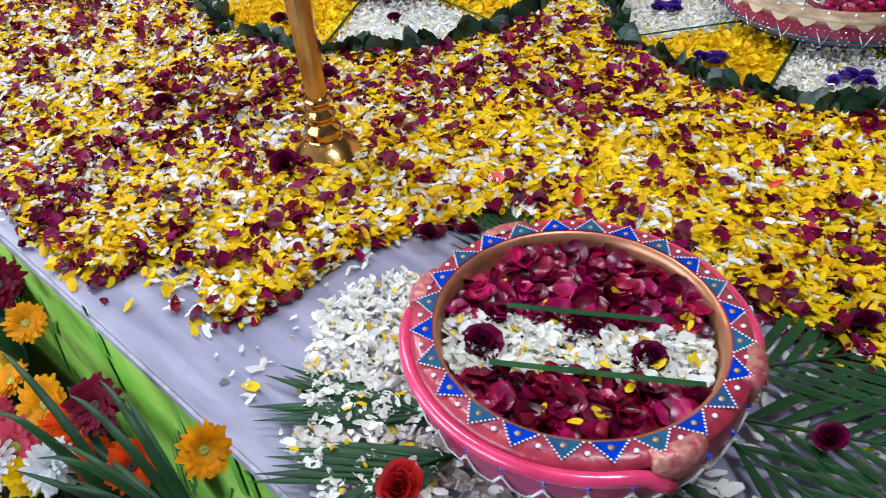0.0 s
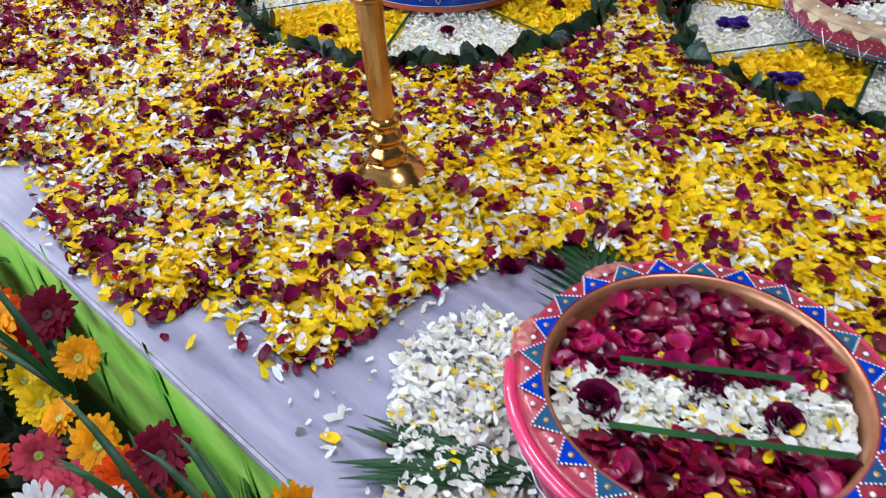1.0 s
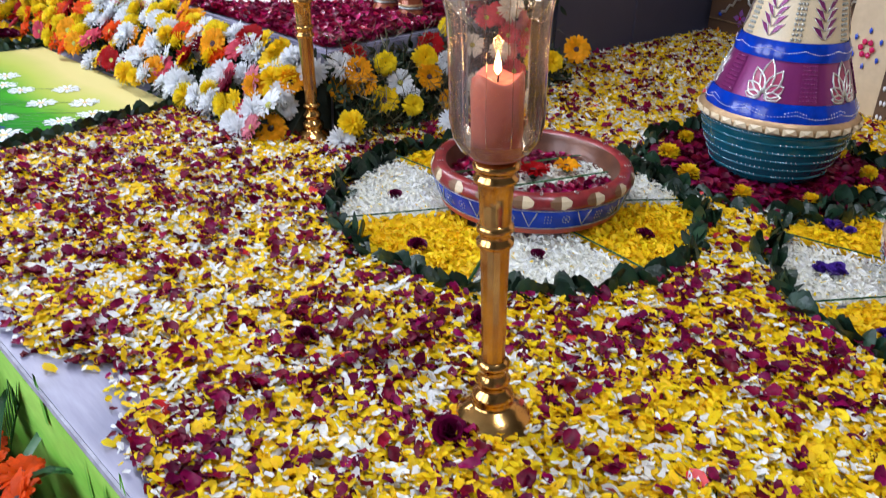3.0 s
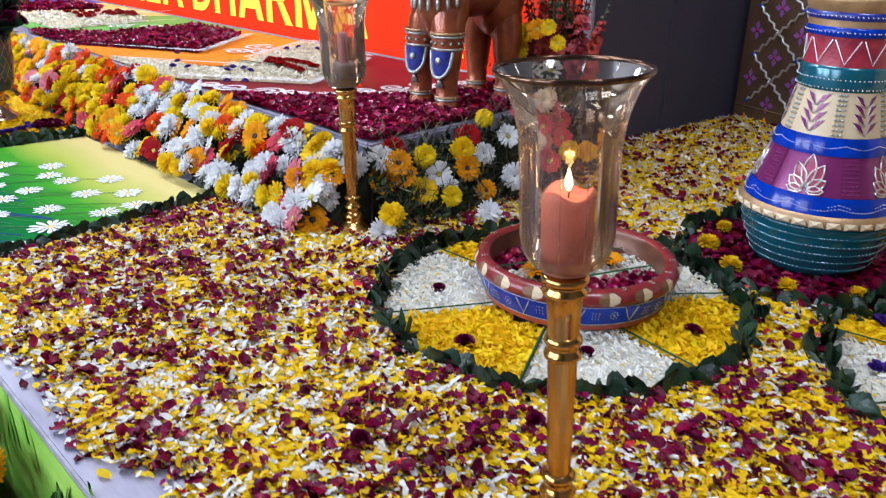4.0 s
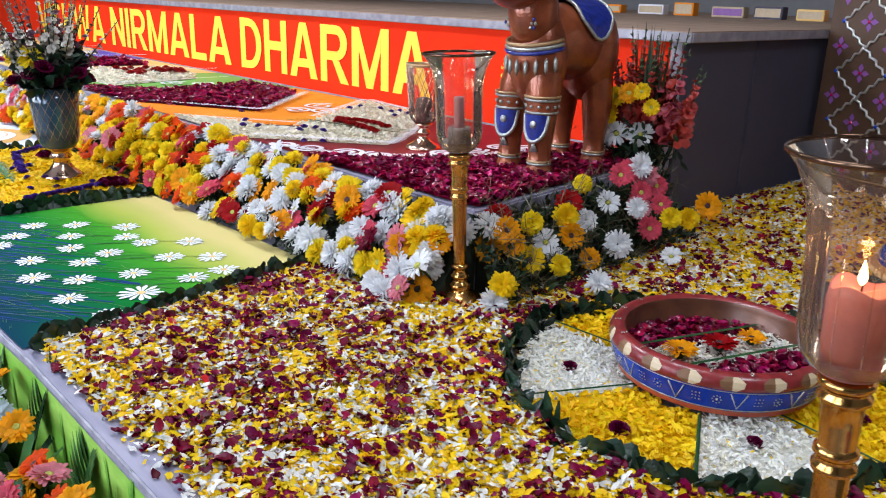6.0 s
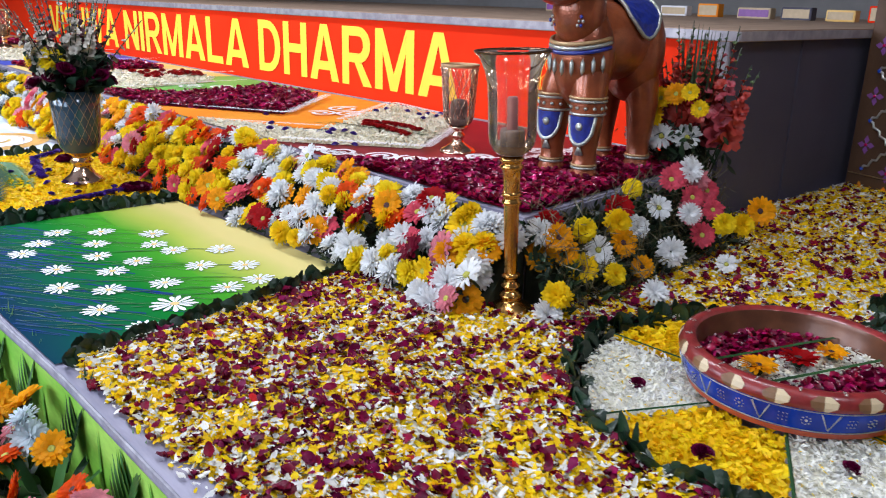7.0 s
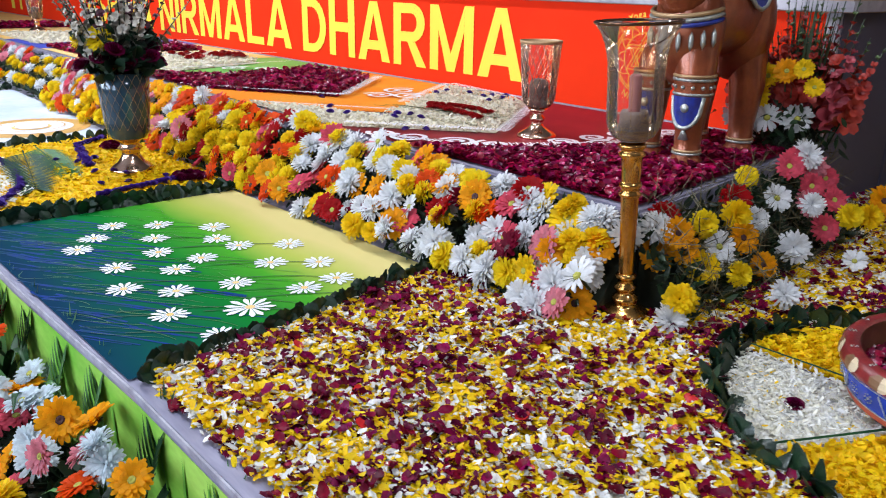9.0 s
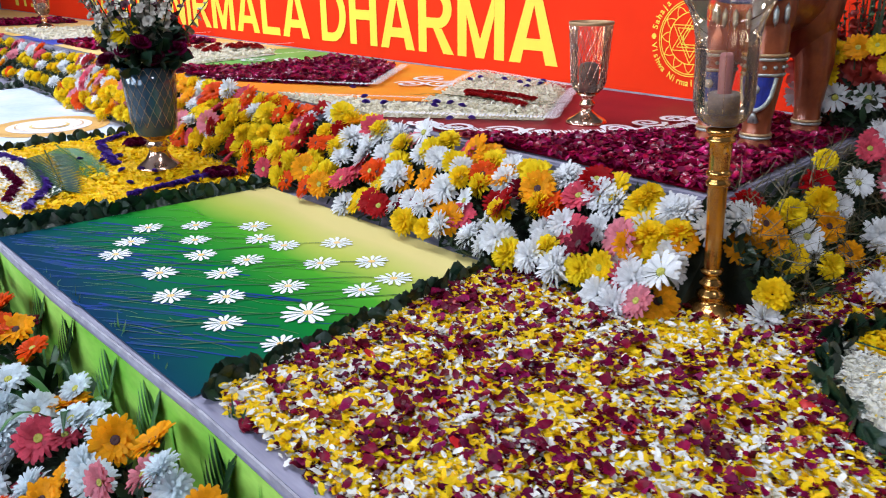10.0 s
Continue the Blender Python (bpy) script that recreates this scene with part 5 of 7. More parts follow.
    far = (p[:, 1] > 2.3) | (p[:, 0] > 0.35)
    p = p[~far | (rng.random(len(p)) < 0.55)]
    return p[outside_rings(p, 0.01)]


p = bed_points(33000, 0.006, 0.027)
f1, f2 = field(p, 2.3, 3.0), field(p, 7.0, 9.0)
rich = 1 / (1 + np.exp(-((p[:, 0] + 0.78) * 3.2 + (p[:, 1] - 0.9) * 0.8)))       # yellower towards the bowl's side
f3 = field(p, 15.0, 4.0)
pm = np.clip(0.104 - 0.058 * rich - 0.05 * (p[:, 1] > 1.75) + 0.075 * f1 + 0.09 * f2 + 0.15 * f3, 0.02, 0.32)
pw = np.clip(0.375 - 0.25 * rich + 0.12 * f2 - 0.34 * f3 - 0.06 * f1, 0.05, 0.72)
u = rng.random(len(p))
is_m, is_w = u < pm, (u >= pm) & (u < pm + pw)
is_y = ~(is_m | is_w)
stray = []
for a, b in zip(BED[:20], BED[1:21]):
    for i in range(int(42 * math.hypot(b[0] - a[0], b[1] - a[1]) / 0.1 ** 1)):
        t = rng.random()
        x, y = a[0] + (b[0] - a[0]) * t, a[1] + (b[1] - a[1]) * t - abs(rng.normal(0, 0.026)) + 0.014
        if y > EDGE + 0.012:
            stray.append((x, y, 0.004 + 0.006 * rng.random()))
for i in range(26):
    stray.append((-1.3 + 0.85 * rng.random(), EDGE + 0.02 + 0.13 * rng.random(), 0.004))
stray = np.array(stray)
su = rng.random(len(stray))
cat = lambda a, b: np.concatenate([a, b])
petal_mass("yellow_petals", cat(p[is_y], stray[su < 0.42]), 0.0165, 0.50, M["yellow"], None, 0.32, 0.45, 0.55, "loose yellow chrysanthemum petals strewn over the marble", "petals")
petal_mass("white_petals", cat(p[is_w], stray[(su >= 0.42) & (su < 0.80)]), 0.0158, 0.46, M["white"], None, 0.32, 0.5, 0.55, "loose white chrysanthemum petals strewn over the marble", "petals")
pz = p[is_m].copy()
pz[:, 2] += 0.006
petal_mass("maroon_petals", cat(pz, stray[su >= 0.80]), 0.0205, 0.68, M["maroon"], None, 0.36, 0.65, 0.55, "loose dark maroon rose petals strewn over the marble", "petals")
k = rng.random(len(p)) < 0.0012
petal_mass("red_petals", p[k] + (0, 0, 0.006), 0.024, 0.6, M["red_petal"], None, 0.4, 0.4, 0.3, "a few bright red petals in the bed", "petals")
# matted lower layer
g = 0.02
gx, gy = np.meshgrid(np.arange(-2.6, 1.2, g), np.arange(0.24, 3.5, g), indexing="ij")
c = np.stack([gx.ravel() + g / 2, gy.ravel() + g / 2], 1)
inner = inside(BED, c[:, 0], c[:, 1])
for ox, oy in ((0.035, 0), (-0.035, 0), (0, 0.035), (0, -0.035)):
    inner &= inside(BED, c[:, 0] + ox, c[:, 1] + oy)
inner &= outside_rings(c, -0.015)
c = c[inner]
V = np.concatenate([np.stack([c[:, 0] + dx, c[:, 1] + dy, np.full(len(c), 0.0065)], 1) for dx, dy in ((-g / 2, -g / 2), (g / 2, -g / 2), (g / 2, g / 2), (-g / 2, g / 2))])
m_ = len(c)
Q = np.stack([np.arange(m_), np.arange(m_) + m_, np.arange(m_) + 2 * m_, np.arange(m_) + 3 * m_], 1)
tagged(np_mesh("matted_petals", V, Q, M["bed"], None, False), "matted lower layer of yellow, white and maroon petals", "petals", "", "stuff")
bm = bmesh.new()
bm.faces.new([bm.verts.new((-0.66 + (0.006 + 0.0016 * math.sin(3 * a)) * math.cos(a), 0.29 + 0.006 * math.sin(a), 0.0012)) for a in np.linspace(0, 2 * math.pi, 18, endpoint=False)])
tagged(part("stain", bm, M["candle_grey"]), "small dark stain on the marble", "stain")
# a large dark petal beside the brass stand, a violet-black one behind it
for x, y, s, spin in ((-0.94, 0.612, 0.85, 40), (-1.27, 0.60, 0.7, 100), (-1.12, 0.86, 0.6, 10)):
    rose(x, y, 0.022, s, "maroon", "large dark rose head lying on the petal bed", spin, 25)

# white tuberose petals and palm leaves round the large bowl
BOWL = (-0.334, 0.528)
PILE = [(-0.655, 0.43), (-0.655, 0.50), (-0.62, 0.56), (-0.48, 0.60), (-0.30, 0.40), (-0.35, 0.30), (-0.44, 0.258), (-0.52, 0.275), (-0.555, 0.33), (-0.60, 0.37)]
pp = scatter(PILE, 30000, 0.005, 0.024)
ex = scatter([(-0.70, 0.30), (-0.70, 0.58), (-0.3, 0.58), (-0.3, 0.255)], 900, 0.004, 0.006)
petal_mass("white_petal_pile", cat(pp, ex), 0.0140, 0.5, M["tuberose"], None, 0.45, 0.5, 0.4, "heap of white tuberose petals beside the large bowl", "petals")
pp = scatter([(-0.30, 0.72), (-0.02, 0.78), (0.25, 0.62), (0.1, 0.35), (-0.2, 0.30)], 2200, 0.004, 0.012)
petal_mass("white_petal_scatter", pp, 0.02, 0.5, M["tuberose"], None, 0.35, 0.35, 0.3, "thin scatter of white petals behind the large bowl", "petals")
petal_mass("yellow_tips", cat(scatter(PILE, 1500, 0.016, 0.027), scatter([(-0.30, 0.72), (-0.02, 0.78), (0.25, 0.62), (0.1, 0.35), (-0.2, 0.30)], 260, 0.008, 0.014)), 0.010, 0.45, M["yellow"], None, 0.4, 0.4, 0.4, "yellow tips among the white tuberose petals", "petals")
random.seed(11)
for bx, by, ang, ln, sp in ((-0.20, 0.60, -62, 0.30, 40), (-0.20, 0.58, -95, 0.34, 30), (-0.24, 0.52, -125, 0.30, 34), (-0.22, 0.66, -38, 0.24, 40)):
    frond(pose(bx, by, 0.024, 0, 0, ang), ln, 9, 0.20, sp, M["palm"], "dark green palm frond fanned out under the bowl", "palm fronds under the bowl", 0.03, 0.0135, True)
frond(pose(-0.43, 0.60, 0.02, 0, 0, 52), 0.24, 11, 0.14, 42, M["palm"], "dark green palm frond fanned out under the bowl", "palm fronds under the bowl", 0.03, 0.009, True)
frond(pose(-0.40, 0.42, 0.022, 0, 0, 120), 0.12, 6, 0.17, 16, M["palm"], "dark green palm frond fanned out under the bowl", "palm fronds under the bowl", 0.02, 0.013, True)
frond(pose(-0.37, 0.385, 0.026, 0, 0, 150), 0.10, 6, 0.17, 28, M["palm"], "dark green palm frond fanned out under the bowl", "palm fronds under the bowl", 0.02, 0.013, True)
for x, y, key in ((-0.389, 0.319, "red_petal"), (-0.386, 0.310, "red_petal"), (-0.095, 0.64, "maroon"), (-0.60, 0.66, "maroon"), (-0.64, 0.62, "maroon"), (-0.13, 0.83, "maroon")):
    rose(x, y, 0.03, 0.72 if key == "red_petal" else 0.6, key, "red rose head lying by the bowl", x * 900, 20)


# ---- the large painted bowl ----
def big_bowl():
    top = empty("painted_bowl", pose(BOWL[0], BOWL[1], 0.006) @ Matrix.Diagonal((1.0, 1.0, 1.03, 1)), "large painted clay bowl filled with rose petals and white flowers", "bowl")
    bm = bmesh.new()
    rings = lathe(bm, [(0.095, 0.0), (0.115, 0.004), (0.152, 0.030), (0.169, 0.055), (0.1745, 0.078), (0.173, 0.100), (0.172, 0.108)], 64)
    cap(bm, rings[0][::-1])
    part("body", bm, M["bowl_crimson"], top, "dark crimson painted outside")
    bm = bmesh.new()
    lathe(bm, [(0.172, 0.108), (0.174, 0.113), (0.171, 0.118), (0.160, 0.121), (0.149, 0.121)], 64)
    part("rim", bm, M["paint_red"], top, "flat red-painted rim")
    bm = bmesh.new()
    lathe(bm, [(0.149, 0.121), (0.1455, 0.1195), (0.143, 0.112), (0.136, 0.07), (0.10, 0.02), (0.004, 0.015)], 64)
    part("inside", bm, M["copper"], top, "copper-coloured inner edge")
    for k in range(24):
        a = 2 * math.pi * k / 24
        d, s = Vector((math.cos(a), math.sin(a), 0)), Vector((-math.sin(a), math.cos(a), 0))
        z = Vector((0, 0, 0.1225))
        bm = bmesh.new()
        bm.faces.new([bm.verts.new(d * r + s * w + z) for r, w in ((0.1500, -0.0170), (0.1715, 0.0), (0.1500, 0.0170))])
        tri = part("triangle", bm, M["paint_blue" if k % 2 else "paint_navy"], top)
        bm = bmesh.new()
        for e0, e1 in (((0.1500, -0.0170), (0.1715, 0.0)), ((0.1715, 0.0), (0.1500, 0.0170))):
            for j in range(8):
                t = j / 7
                ball(bm, d * (e0[0] + (e1[0] - e0[0]) * t) + s * (e0[1] + (e1[1] - e0[1]) * t) + z, 0.00125)
        part("dots", bm, M["bead"], tri)
        bm = bmesh.new()
        ball(bm, d * 0.1565 + z, 0.0034, scale=(1, 1, 0.5))
        part("gold_dot", bm, M["paint_gold"], tri)
        a2 = a + math.pi / 24
        bm = bmesh.new()
        ball(bm, Vector((0.1625 * math.cos(a2), 0.1625 * math.sin(a2), 0.1225)), 0.0026, 10, scale=(1, 1, 0.7))
        part("pearl", bm, M["bead"], top)
    # zigzag of white relief and blue drops on the outside
    for k in range(28):
        a = 2 * math.pi * k / 28
        bm = bmesh.new()
        pts = []
        for j, (r, z) in enumerate(((0.1755, 0.080), (0.1725, 0.062), (0.164, 0.046))):
            pts.append(Vector((r * math.cos(a + j * 0.056), r * math.sin(a + j * 0.056), z)))
        pts += [Vector((r * math.cos(a + j * 0.056), r * math.sin(a + j * 0.056), z)) for j, r, z in ((3, 0.1725, 0.062), (4, 0.1755, 0.080))]
        tube(bm, pts, 0.0016, seg=5)
        part("relief_zigzag", bm, M["bead"], top)
        bm = bmesh.new()
        ball(bm, (0.1745 * math.cos(a), 0.1745 * math.sin(a), 0.090), 0.004, scale=(1, 1, 1))
        part("blue_drop", bm, M["gem_blue"], top)
    # two curved handles hugging the rim, each held by two ornate lugs
    for mid in (268, 88):
        bm = bmesh.new()
        pts = [Vector(((0.1775 + 0.004 * (abs(t) > 58)) * math.cos(radians(mid + t)), (0.1775 + 0.004 * (abs(t) > 58)) * math.sin(radians(mid + t)), 0.107 - 0.022 * max(0, (abs(t) - 50) / 14) ** 2)) for t in np.linspace(-64, 64, 34)]
        tube(bm, pts, 0.0076, seg=10)
        handle = part("handle", bm, M["paint_pink"], top, "glossy pink curved handle")
        for t in (-67, 67):
            bm = bmesh.new()
            rows = []
            for j, dt in enumerate(np.linspace(-9, 9, 7)):
                a = radians(mid + t + dt)
                bulge = 0.006 * math.cos(dt / 9 * 1.4) + 0.0012 * (j % 2)
                rows.append([bm.verts.new(((rr) * math.cos(a), (rr) * math.sin(a), zz)) for rr, zz in ((0.163, 0.122), (0.172 + bulge * 0.5, 0.1235), (0.177 + bulge, 0.117), (0.177 + bulge, 0.098), (0.166 + bulge * 0.6, 0.084))])
            for p_, q_ in zip(rows, rows[1:]):
                for k in range(4):
                    bm.faces.new((p_[k], p_[k + 1], q_[k + 1], q_[k])).smooth = True
            bm.faces.new(rows[0][::-1])
            bm.faces.new(rows[-1])
            lug = part("lug", bm, M["lug"], handle, "mottled gold and pink lug")
            bm = bmesh.new()
            for j in range(18):
                a = radians(mid + t + rng.uniform(-8, 8))
                ball(bm, (0.180 * math.cos(a), 0.180 * math.sin(a), 0.092 + 0.026 * rng.random()), 0.0022)
            part("relief", bm, M["paint_gold"], lug)
    return top


big_bowl()
bx, by = BOWL
cosd, sind = math.cos(radians(33.5)), math.sin(radians(33.5))   # the stripes lie across the bowl


def bowl_band(y0, y1, r, c, z, lowpoly=36):
    """The part of a disc between two chords; the chords run along the picture of stripes."""
    out = []
    for a in np.linspace(0, 2 * math.pi, 90, endpoint=False):
        x, y = r * math.cos(a), r * math.sin(a)
        y = min(max(y, y0), y1)
        if abs(x) <= math.sqrt(max(r * r - y * y, 0)) + 1e-6:
            out.append((c[0] + x * cosd - y * sind, c[1] + x * sind + y * cosd))
    return out


def filled(c, r, z, y0, y1, dens, kw):
    sheet("petal_fill_base", bowl_band(-r, r, r * 0.98, c, z), z - 0.014, M["maroon"], None, "matted petals filling the bowl", "stuff", "petals")
    petal_mass("rose_petal_fill", cat(scatter(bowl_band(y1, r, r, c, z), dens, z - 0.012, z + 0.004), scatter(bowl_band(-r, y0, r, c, z), dens, z - 0.012, z + 0.004)), kw, 0.85, M["magenta"], None, 0.5, 0.7, 0.3, "deep magenta rose petals filling the bowl", "petals")
    petal_mass("white_petal_fill", scatter(bowl_band(y0, y1, r, c, z), dens * 3, z - 0.010, z + 0.002), kw * 0.55, 0.55, M["tuberose"], None, 0.45, 0.4, 0.3, "band of white petals across the bowl", "petals")


filled(BOWL, 0.136, 0.113, -0.060, 0.016, 16000, 0.026)
petal_mass("yellow_tips", scatter(bowl_band(-0.058, 0.014, 0.130, BOWL, 0.1), 2600, 0.111, 0.119), 0.009, 0.45, M["yellow"], None, 0.4, 0.4, 0.4, "yellow tips in the white petal band", "petals")
petal_mass("yellow_flecks", scatter(bowl_band(-0.125, 0.125, 0.125, BOWL, 0.1), 500, 0.113, 0.120), 0.014, 0.5, M["yellow"], None, 0.4, 0.3, 0.3, "a few yellow petals in the bowl", "petals")


def along(c, x, y):
    return c[0] + x * cosd - y * sind, c[1] + x * sind + y * cosd


for x, y, s in ((-0.096, -0.026, 0.80), (0.072, -0.026, 0.72), (0.005, 0.008, 0.7)):
    q = along(BOWL, x, y)
    rose(q[0], q[1], 0.106, s, "maroon", "dark maroon rose head on the white petal band", 30 + 500 * x, 15)
for y, x0, x1 in ((0.020, -0.075, 0.085), (-0.062, -0.085, 0.120)):
    bm = bmesh.new()
    a, b = along(BOWL, x0, y), along(BOWL, x1, y - 0.004)
    ribbon(bm, [(a[0] + (b[0] - a[0]) * t, a[1] + (b[1] - a[1]) * t) for t in np.linspace(0, 1, 6)], 0.0075, 0.1265)
    tagged(part("grass_leaf", bm, M["palm"]), "flat dark green leaf blade laid across the petals", "leaf", "leaf blades in the bowls")


# ---- the shallow blue dish on the mandala ----
def dish(c, r, h, outer, band, base, rimkey, label, scallop, foot=0.80, waist=0.016, rim_at=0.68):
    top = empty("painted_dish", pose(c[0], c[1], 0.018), label, "dish")
    bm = bmesh.new()
    rings = lathe(bm, [(r * foot, 0.0), (r * (foot + 0.04), 0.004), (r * 0.89, waist)], 64)
    cap(bm, rings[0][::-1])
    part("foot", bm, M[base], top)
    bm = bmesh.new()
    lathe(bm, [(r * 0.89, waist), (r * 0.955, h * 0.42), (r * 0.965, h * rim_at)], 64)
    part("side", bm, M[band], top, "painted side band")
    bm = bmesh.new()
    lathe(bm, [(r * 0.965, h * rim_at), (r * 0.995, h * (rim_at + 0.08)), (r, h * 0.92), (r * 0.975, h), (r * 0.86, h * 1.02), (r * 0.83, h)], 64)
    part("rim", bm, M[rimkey], top, "rounded painted rim")
    bm = bmesh.new()
    lathe(bm, [(r * 0.83, h), (r * 0.80, h * 0.8), (r * 0.74, h * 0.30), (0.004, h * 0.25)], 64)
    part("inside", bm, M[outer], top)
    for k in range(30):
        a0, a1 = 2 * math.pi * k / 30, 2 * math.pi * (k + 0.62) / 30
        bm = bmesh.new()
        row = []
        for t in np.linspace(0, 1, 6):
            a = a0 + (a1 - a0) * t
            drop = 0.30 * math.sin(math.pi * t)
            row.append([bm.verts.new((rr * math.cos(a), rr * math.sin(a), z)) for rr, z in ((r * 1.004, h * 0.93), (r * 1.006, h * (0.90 - drop * 0.45)))])
        for p_, q_ in zip(row, row[1:]):
            bm.faces.new((p_[0], p_[1], q_[1], q_[0])).smooth = True
        part("scallop", bm, M[scallop], top)
        am = 2 * math.pi * k / 30
        bm = bmesh.new()
        ball(bm, (r * 0.92 * math.cos(am), r * 0.92 * math.sin(am), h * 1.025), 0.003)
        part("pearl", bm, M["bead"], top)
    for k in range(40):
        a = 2 * math.pi * k / 40
        bm = bmesh.new()
        if k % 2:
            for j in range(6):
                t = 2 * math.pi * j / 6
                ball(bm, (r * 0.968 * math.cos(a + 0.04 * math.cos(t)), r * 0.968 * math.sin(a + 0.04 * math.cos(t)), h * 0.50 + 0.008 * math.sin(t)), 0.002)
        else:
            tube(bm, [Vector((r * 0.966 * math.cos(a + da), r * 0.966 * math.sin(a + da), z)) for da, z in ((-0.05, h * 0.64), (0.0, h * 0.36), (0.05, h * 0.64))], 0.0012, seg=5)
        tagged(part("relief", bm, M["silver"], top), kind="stuff")
    for z in (0.30, 0.70):
        bm = bmesh.new()
        for i in range(120):
            a = 2 * math.pi * i / 120
            ball(bm, ((r * (0.945 if z < 0.5 else 0.972)) * math.cos(a), (r * (0.945 if z < 0.5 else 0.972)) * math.sin(a), h * z), 0.0017)
        part("dot_row", bm, M["silver"], top)
    return top


def blue_dish(c, r, h):
    """Shallow clay dish: orange foot, blue side with silver drawing, rounded red rim with cut cream facets."""
    top = empty("painted_dish", pose(c[0], c[1], 0.018), "shallow painted clay dish with blue side and red rim", "dish")
    bm = bmesh.new()
    rings = lathe(bm, [(r * 0.84, 0.0), (r * 0.885, 0.003), (r * 0.905, 0.006), (r * 0.895, 0.009), (r * 0.912, 0.013), (r * 0.91, 0.016)], 72)
    cap(bm, rings[0][::-1])
    part("foot", bm, M["foot_orange"], top, "orange-red foot rings")
    bm = bmesh.new()
    lathe(bm, [(r * 0.91, 0.016), (r * 0.955, h * 0.34), (r * 0.985, h * 0.58), (r * 0.99, h * 0.68)], 72)
    part("side", bm, M["paint_blue"], top, "deep blue painted side band")
    prof = [(r * 0.99, h * 0.68), (r * 1.003, h * 0.70), (r * 1.005, h * 0.77), (r * 0.994, h * 0.87), (r * 0.968, h * 0.96), (r * 0.925, h * 1.0), (r * 0.885, h * 0.985), (r * 0.862, h * 0.93)]
    bm = bmesh.new()
    lathe(bm, prof, 72)
    part("rim", bm, M["rim_red"], top, "rounded red rim")
    bm = bmesh.new()
    lathe(bm, [(r * 0.862, h * 0.93), (r * 0.85, h * 0.84), (r * 0.835, h * 0.40), (r * 0.78, h * 0.26), (0.004, h * 0.24)], 72)
    part("inside", bm, M["inner_clay"], top, "copper-brown inner wall")
    count = 18
    for k in range(count):
        mid = 2 * math.pi * (k + 0.3) / count
        for s, key in ((-1, "facet_brown"), (1, "paint_cream")):
            bm = bmesh.new()
            rows = []
            for (rr, z), w in zip(prof[1:5], (0.35, 0.9, 1.0, 0.45)):
                rows.append([bm.verts.new(((rr + 0.0012) * math.cos(mid + s * w * 0.105 * u), (rr + 0.0012) * math.sin(mid + s * w * 0.105 * u), z + 0.0008)) for u in (0.0, 0.5, 1.0)])
            for a, b in zip(rows, rows[1:]):
                for i in range(2):
                    bm.faces.new((a[i], a[i + 1], b[i + 1], b[i]))
            part("facet", bm, M[key], top)
        bm = bmesh.new()
        for j in range(6):
            t = 2 * math.pi * j / 6
            ball(bm, ((r * 0.928 + 0.006 * math.cos(t)) * math.cos(mid + 0.17), (r * 0.928 + 0.006 * math.cos(t)) * math.sin(mid + 0.17) + 0.004 * math.sin(t), h * 1.0), 0.0016)
        tagged(part("dot_flower", bm, M["old_silver"], top), kind="stuff")
    for k in range(36):
        a = 2 * math.pi * k / 36
        bm = bmesh.new()
        if k % 3 == 0:
            for j in range(8):
                t = 2 * math.pi * j / 8
                ball(bm, (r * (0.972 + 0.008 * math.sin(t)) * math.cos(a + 0.036 * math.cos(t)), r * (0.972 + 0.008 * math.sin(t)) * math.sin(a + 0.036 * math.cos(t)), h * 0.45 + 0.0085 * math.sin(t)), 0.0017)
            ball(bm, (r * 0.970 * math.cos(a), r * 0.970 * math.sin(a), h * 0.45), 0.003)
        elif k % 3 == 1:
            tube(bm, [Vector((r * q * math.cos(a + da), r * q * math.sin(a + da), z)) for da, q, z in ((-0.07, 0.990, h * 0.62), (0.0, 0.951, h * 0.27), (0.07, 0.990, h * 0.62))], 0.0016, seg=5)
        else:
            for j in range(9):
                u, v = j % 3 - 1, j // 3 - 1
                ball(bm, (r * (0.973 + 0.011 * v) * math.cos(a + 0.03 * u), r * (0.973 + 0.011 * v) * math.sin(a + 0.03 * u), h * (0.45 + 0.08 * v)), 0.0014)
        tagged(part("relief", bm, M["old_silver"], top), kind="stuff")
    for z, q in ((0.20, 0.926), (0.66, 0.992)):
        bm = bmesh.new()
        tube(bm, [(r * q * math.cos(a), r * q * math.sin(a), h * z) for a in np.linspace(0, 2 * math.pi, 73)], 0.0012, seg=5)
        part("silver_line", bm, M["old_silver"], top)
    return top


DISH = (-1.426, 1.341)
blue_dish(DISH, 0.232, 0.100)
bowl = dish((C1[0] + 0.02, C1[1] + 0.0), 0.235, 0.085, "copper", "bowl_crimson", "dark_clay", "bowl_rim", "painted clay bowl with crimson side and carved cream rim", "paint_cream", 0.66, 0.026, 0.80)
for z, rr in ((0.029, 0.212), (0.034, 0.2175), (0.040, 0.2235)):
    bm = bmesh.new()
    tube(bm, [(rr * math.cos(a), rr * math.sin(a), z) for a in np.linspace(0, 2 * math.pi, 65)], 0.0028, seg=6)
    part("teal_ring", bm, M["paint_teal"], bowl, "teal painted ring")
cosd, sind = math.cos(radians(70)), math.sin(radians(70))
filled(DISH, 0.192, 0.066, -0.055, 0.06, 12000, 0.020)
filled((C1[0] + 0.02, C1[1]), 0.186, 0.078, -0.055, 0.06, 6000, 0.028)
for y in (0.064, -0.055):
    bm = bmesh.new()
    a, b = along(DISH, -0.175, y), along(DISH, 0.175, y)
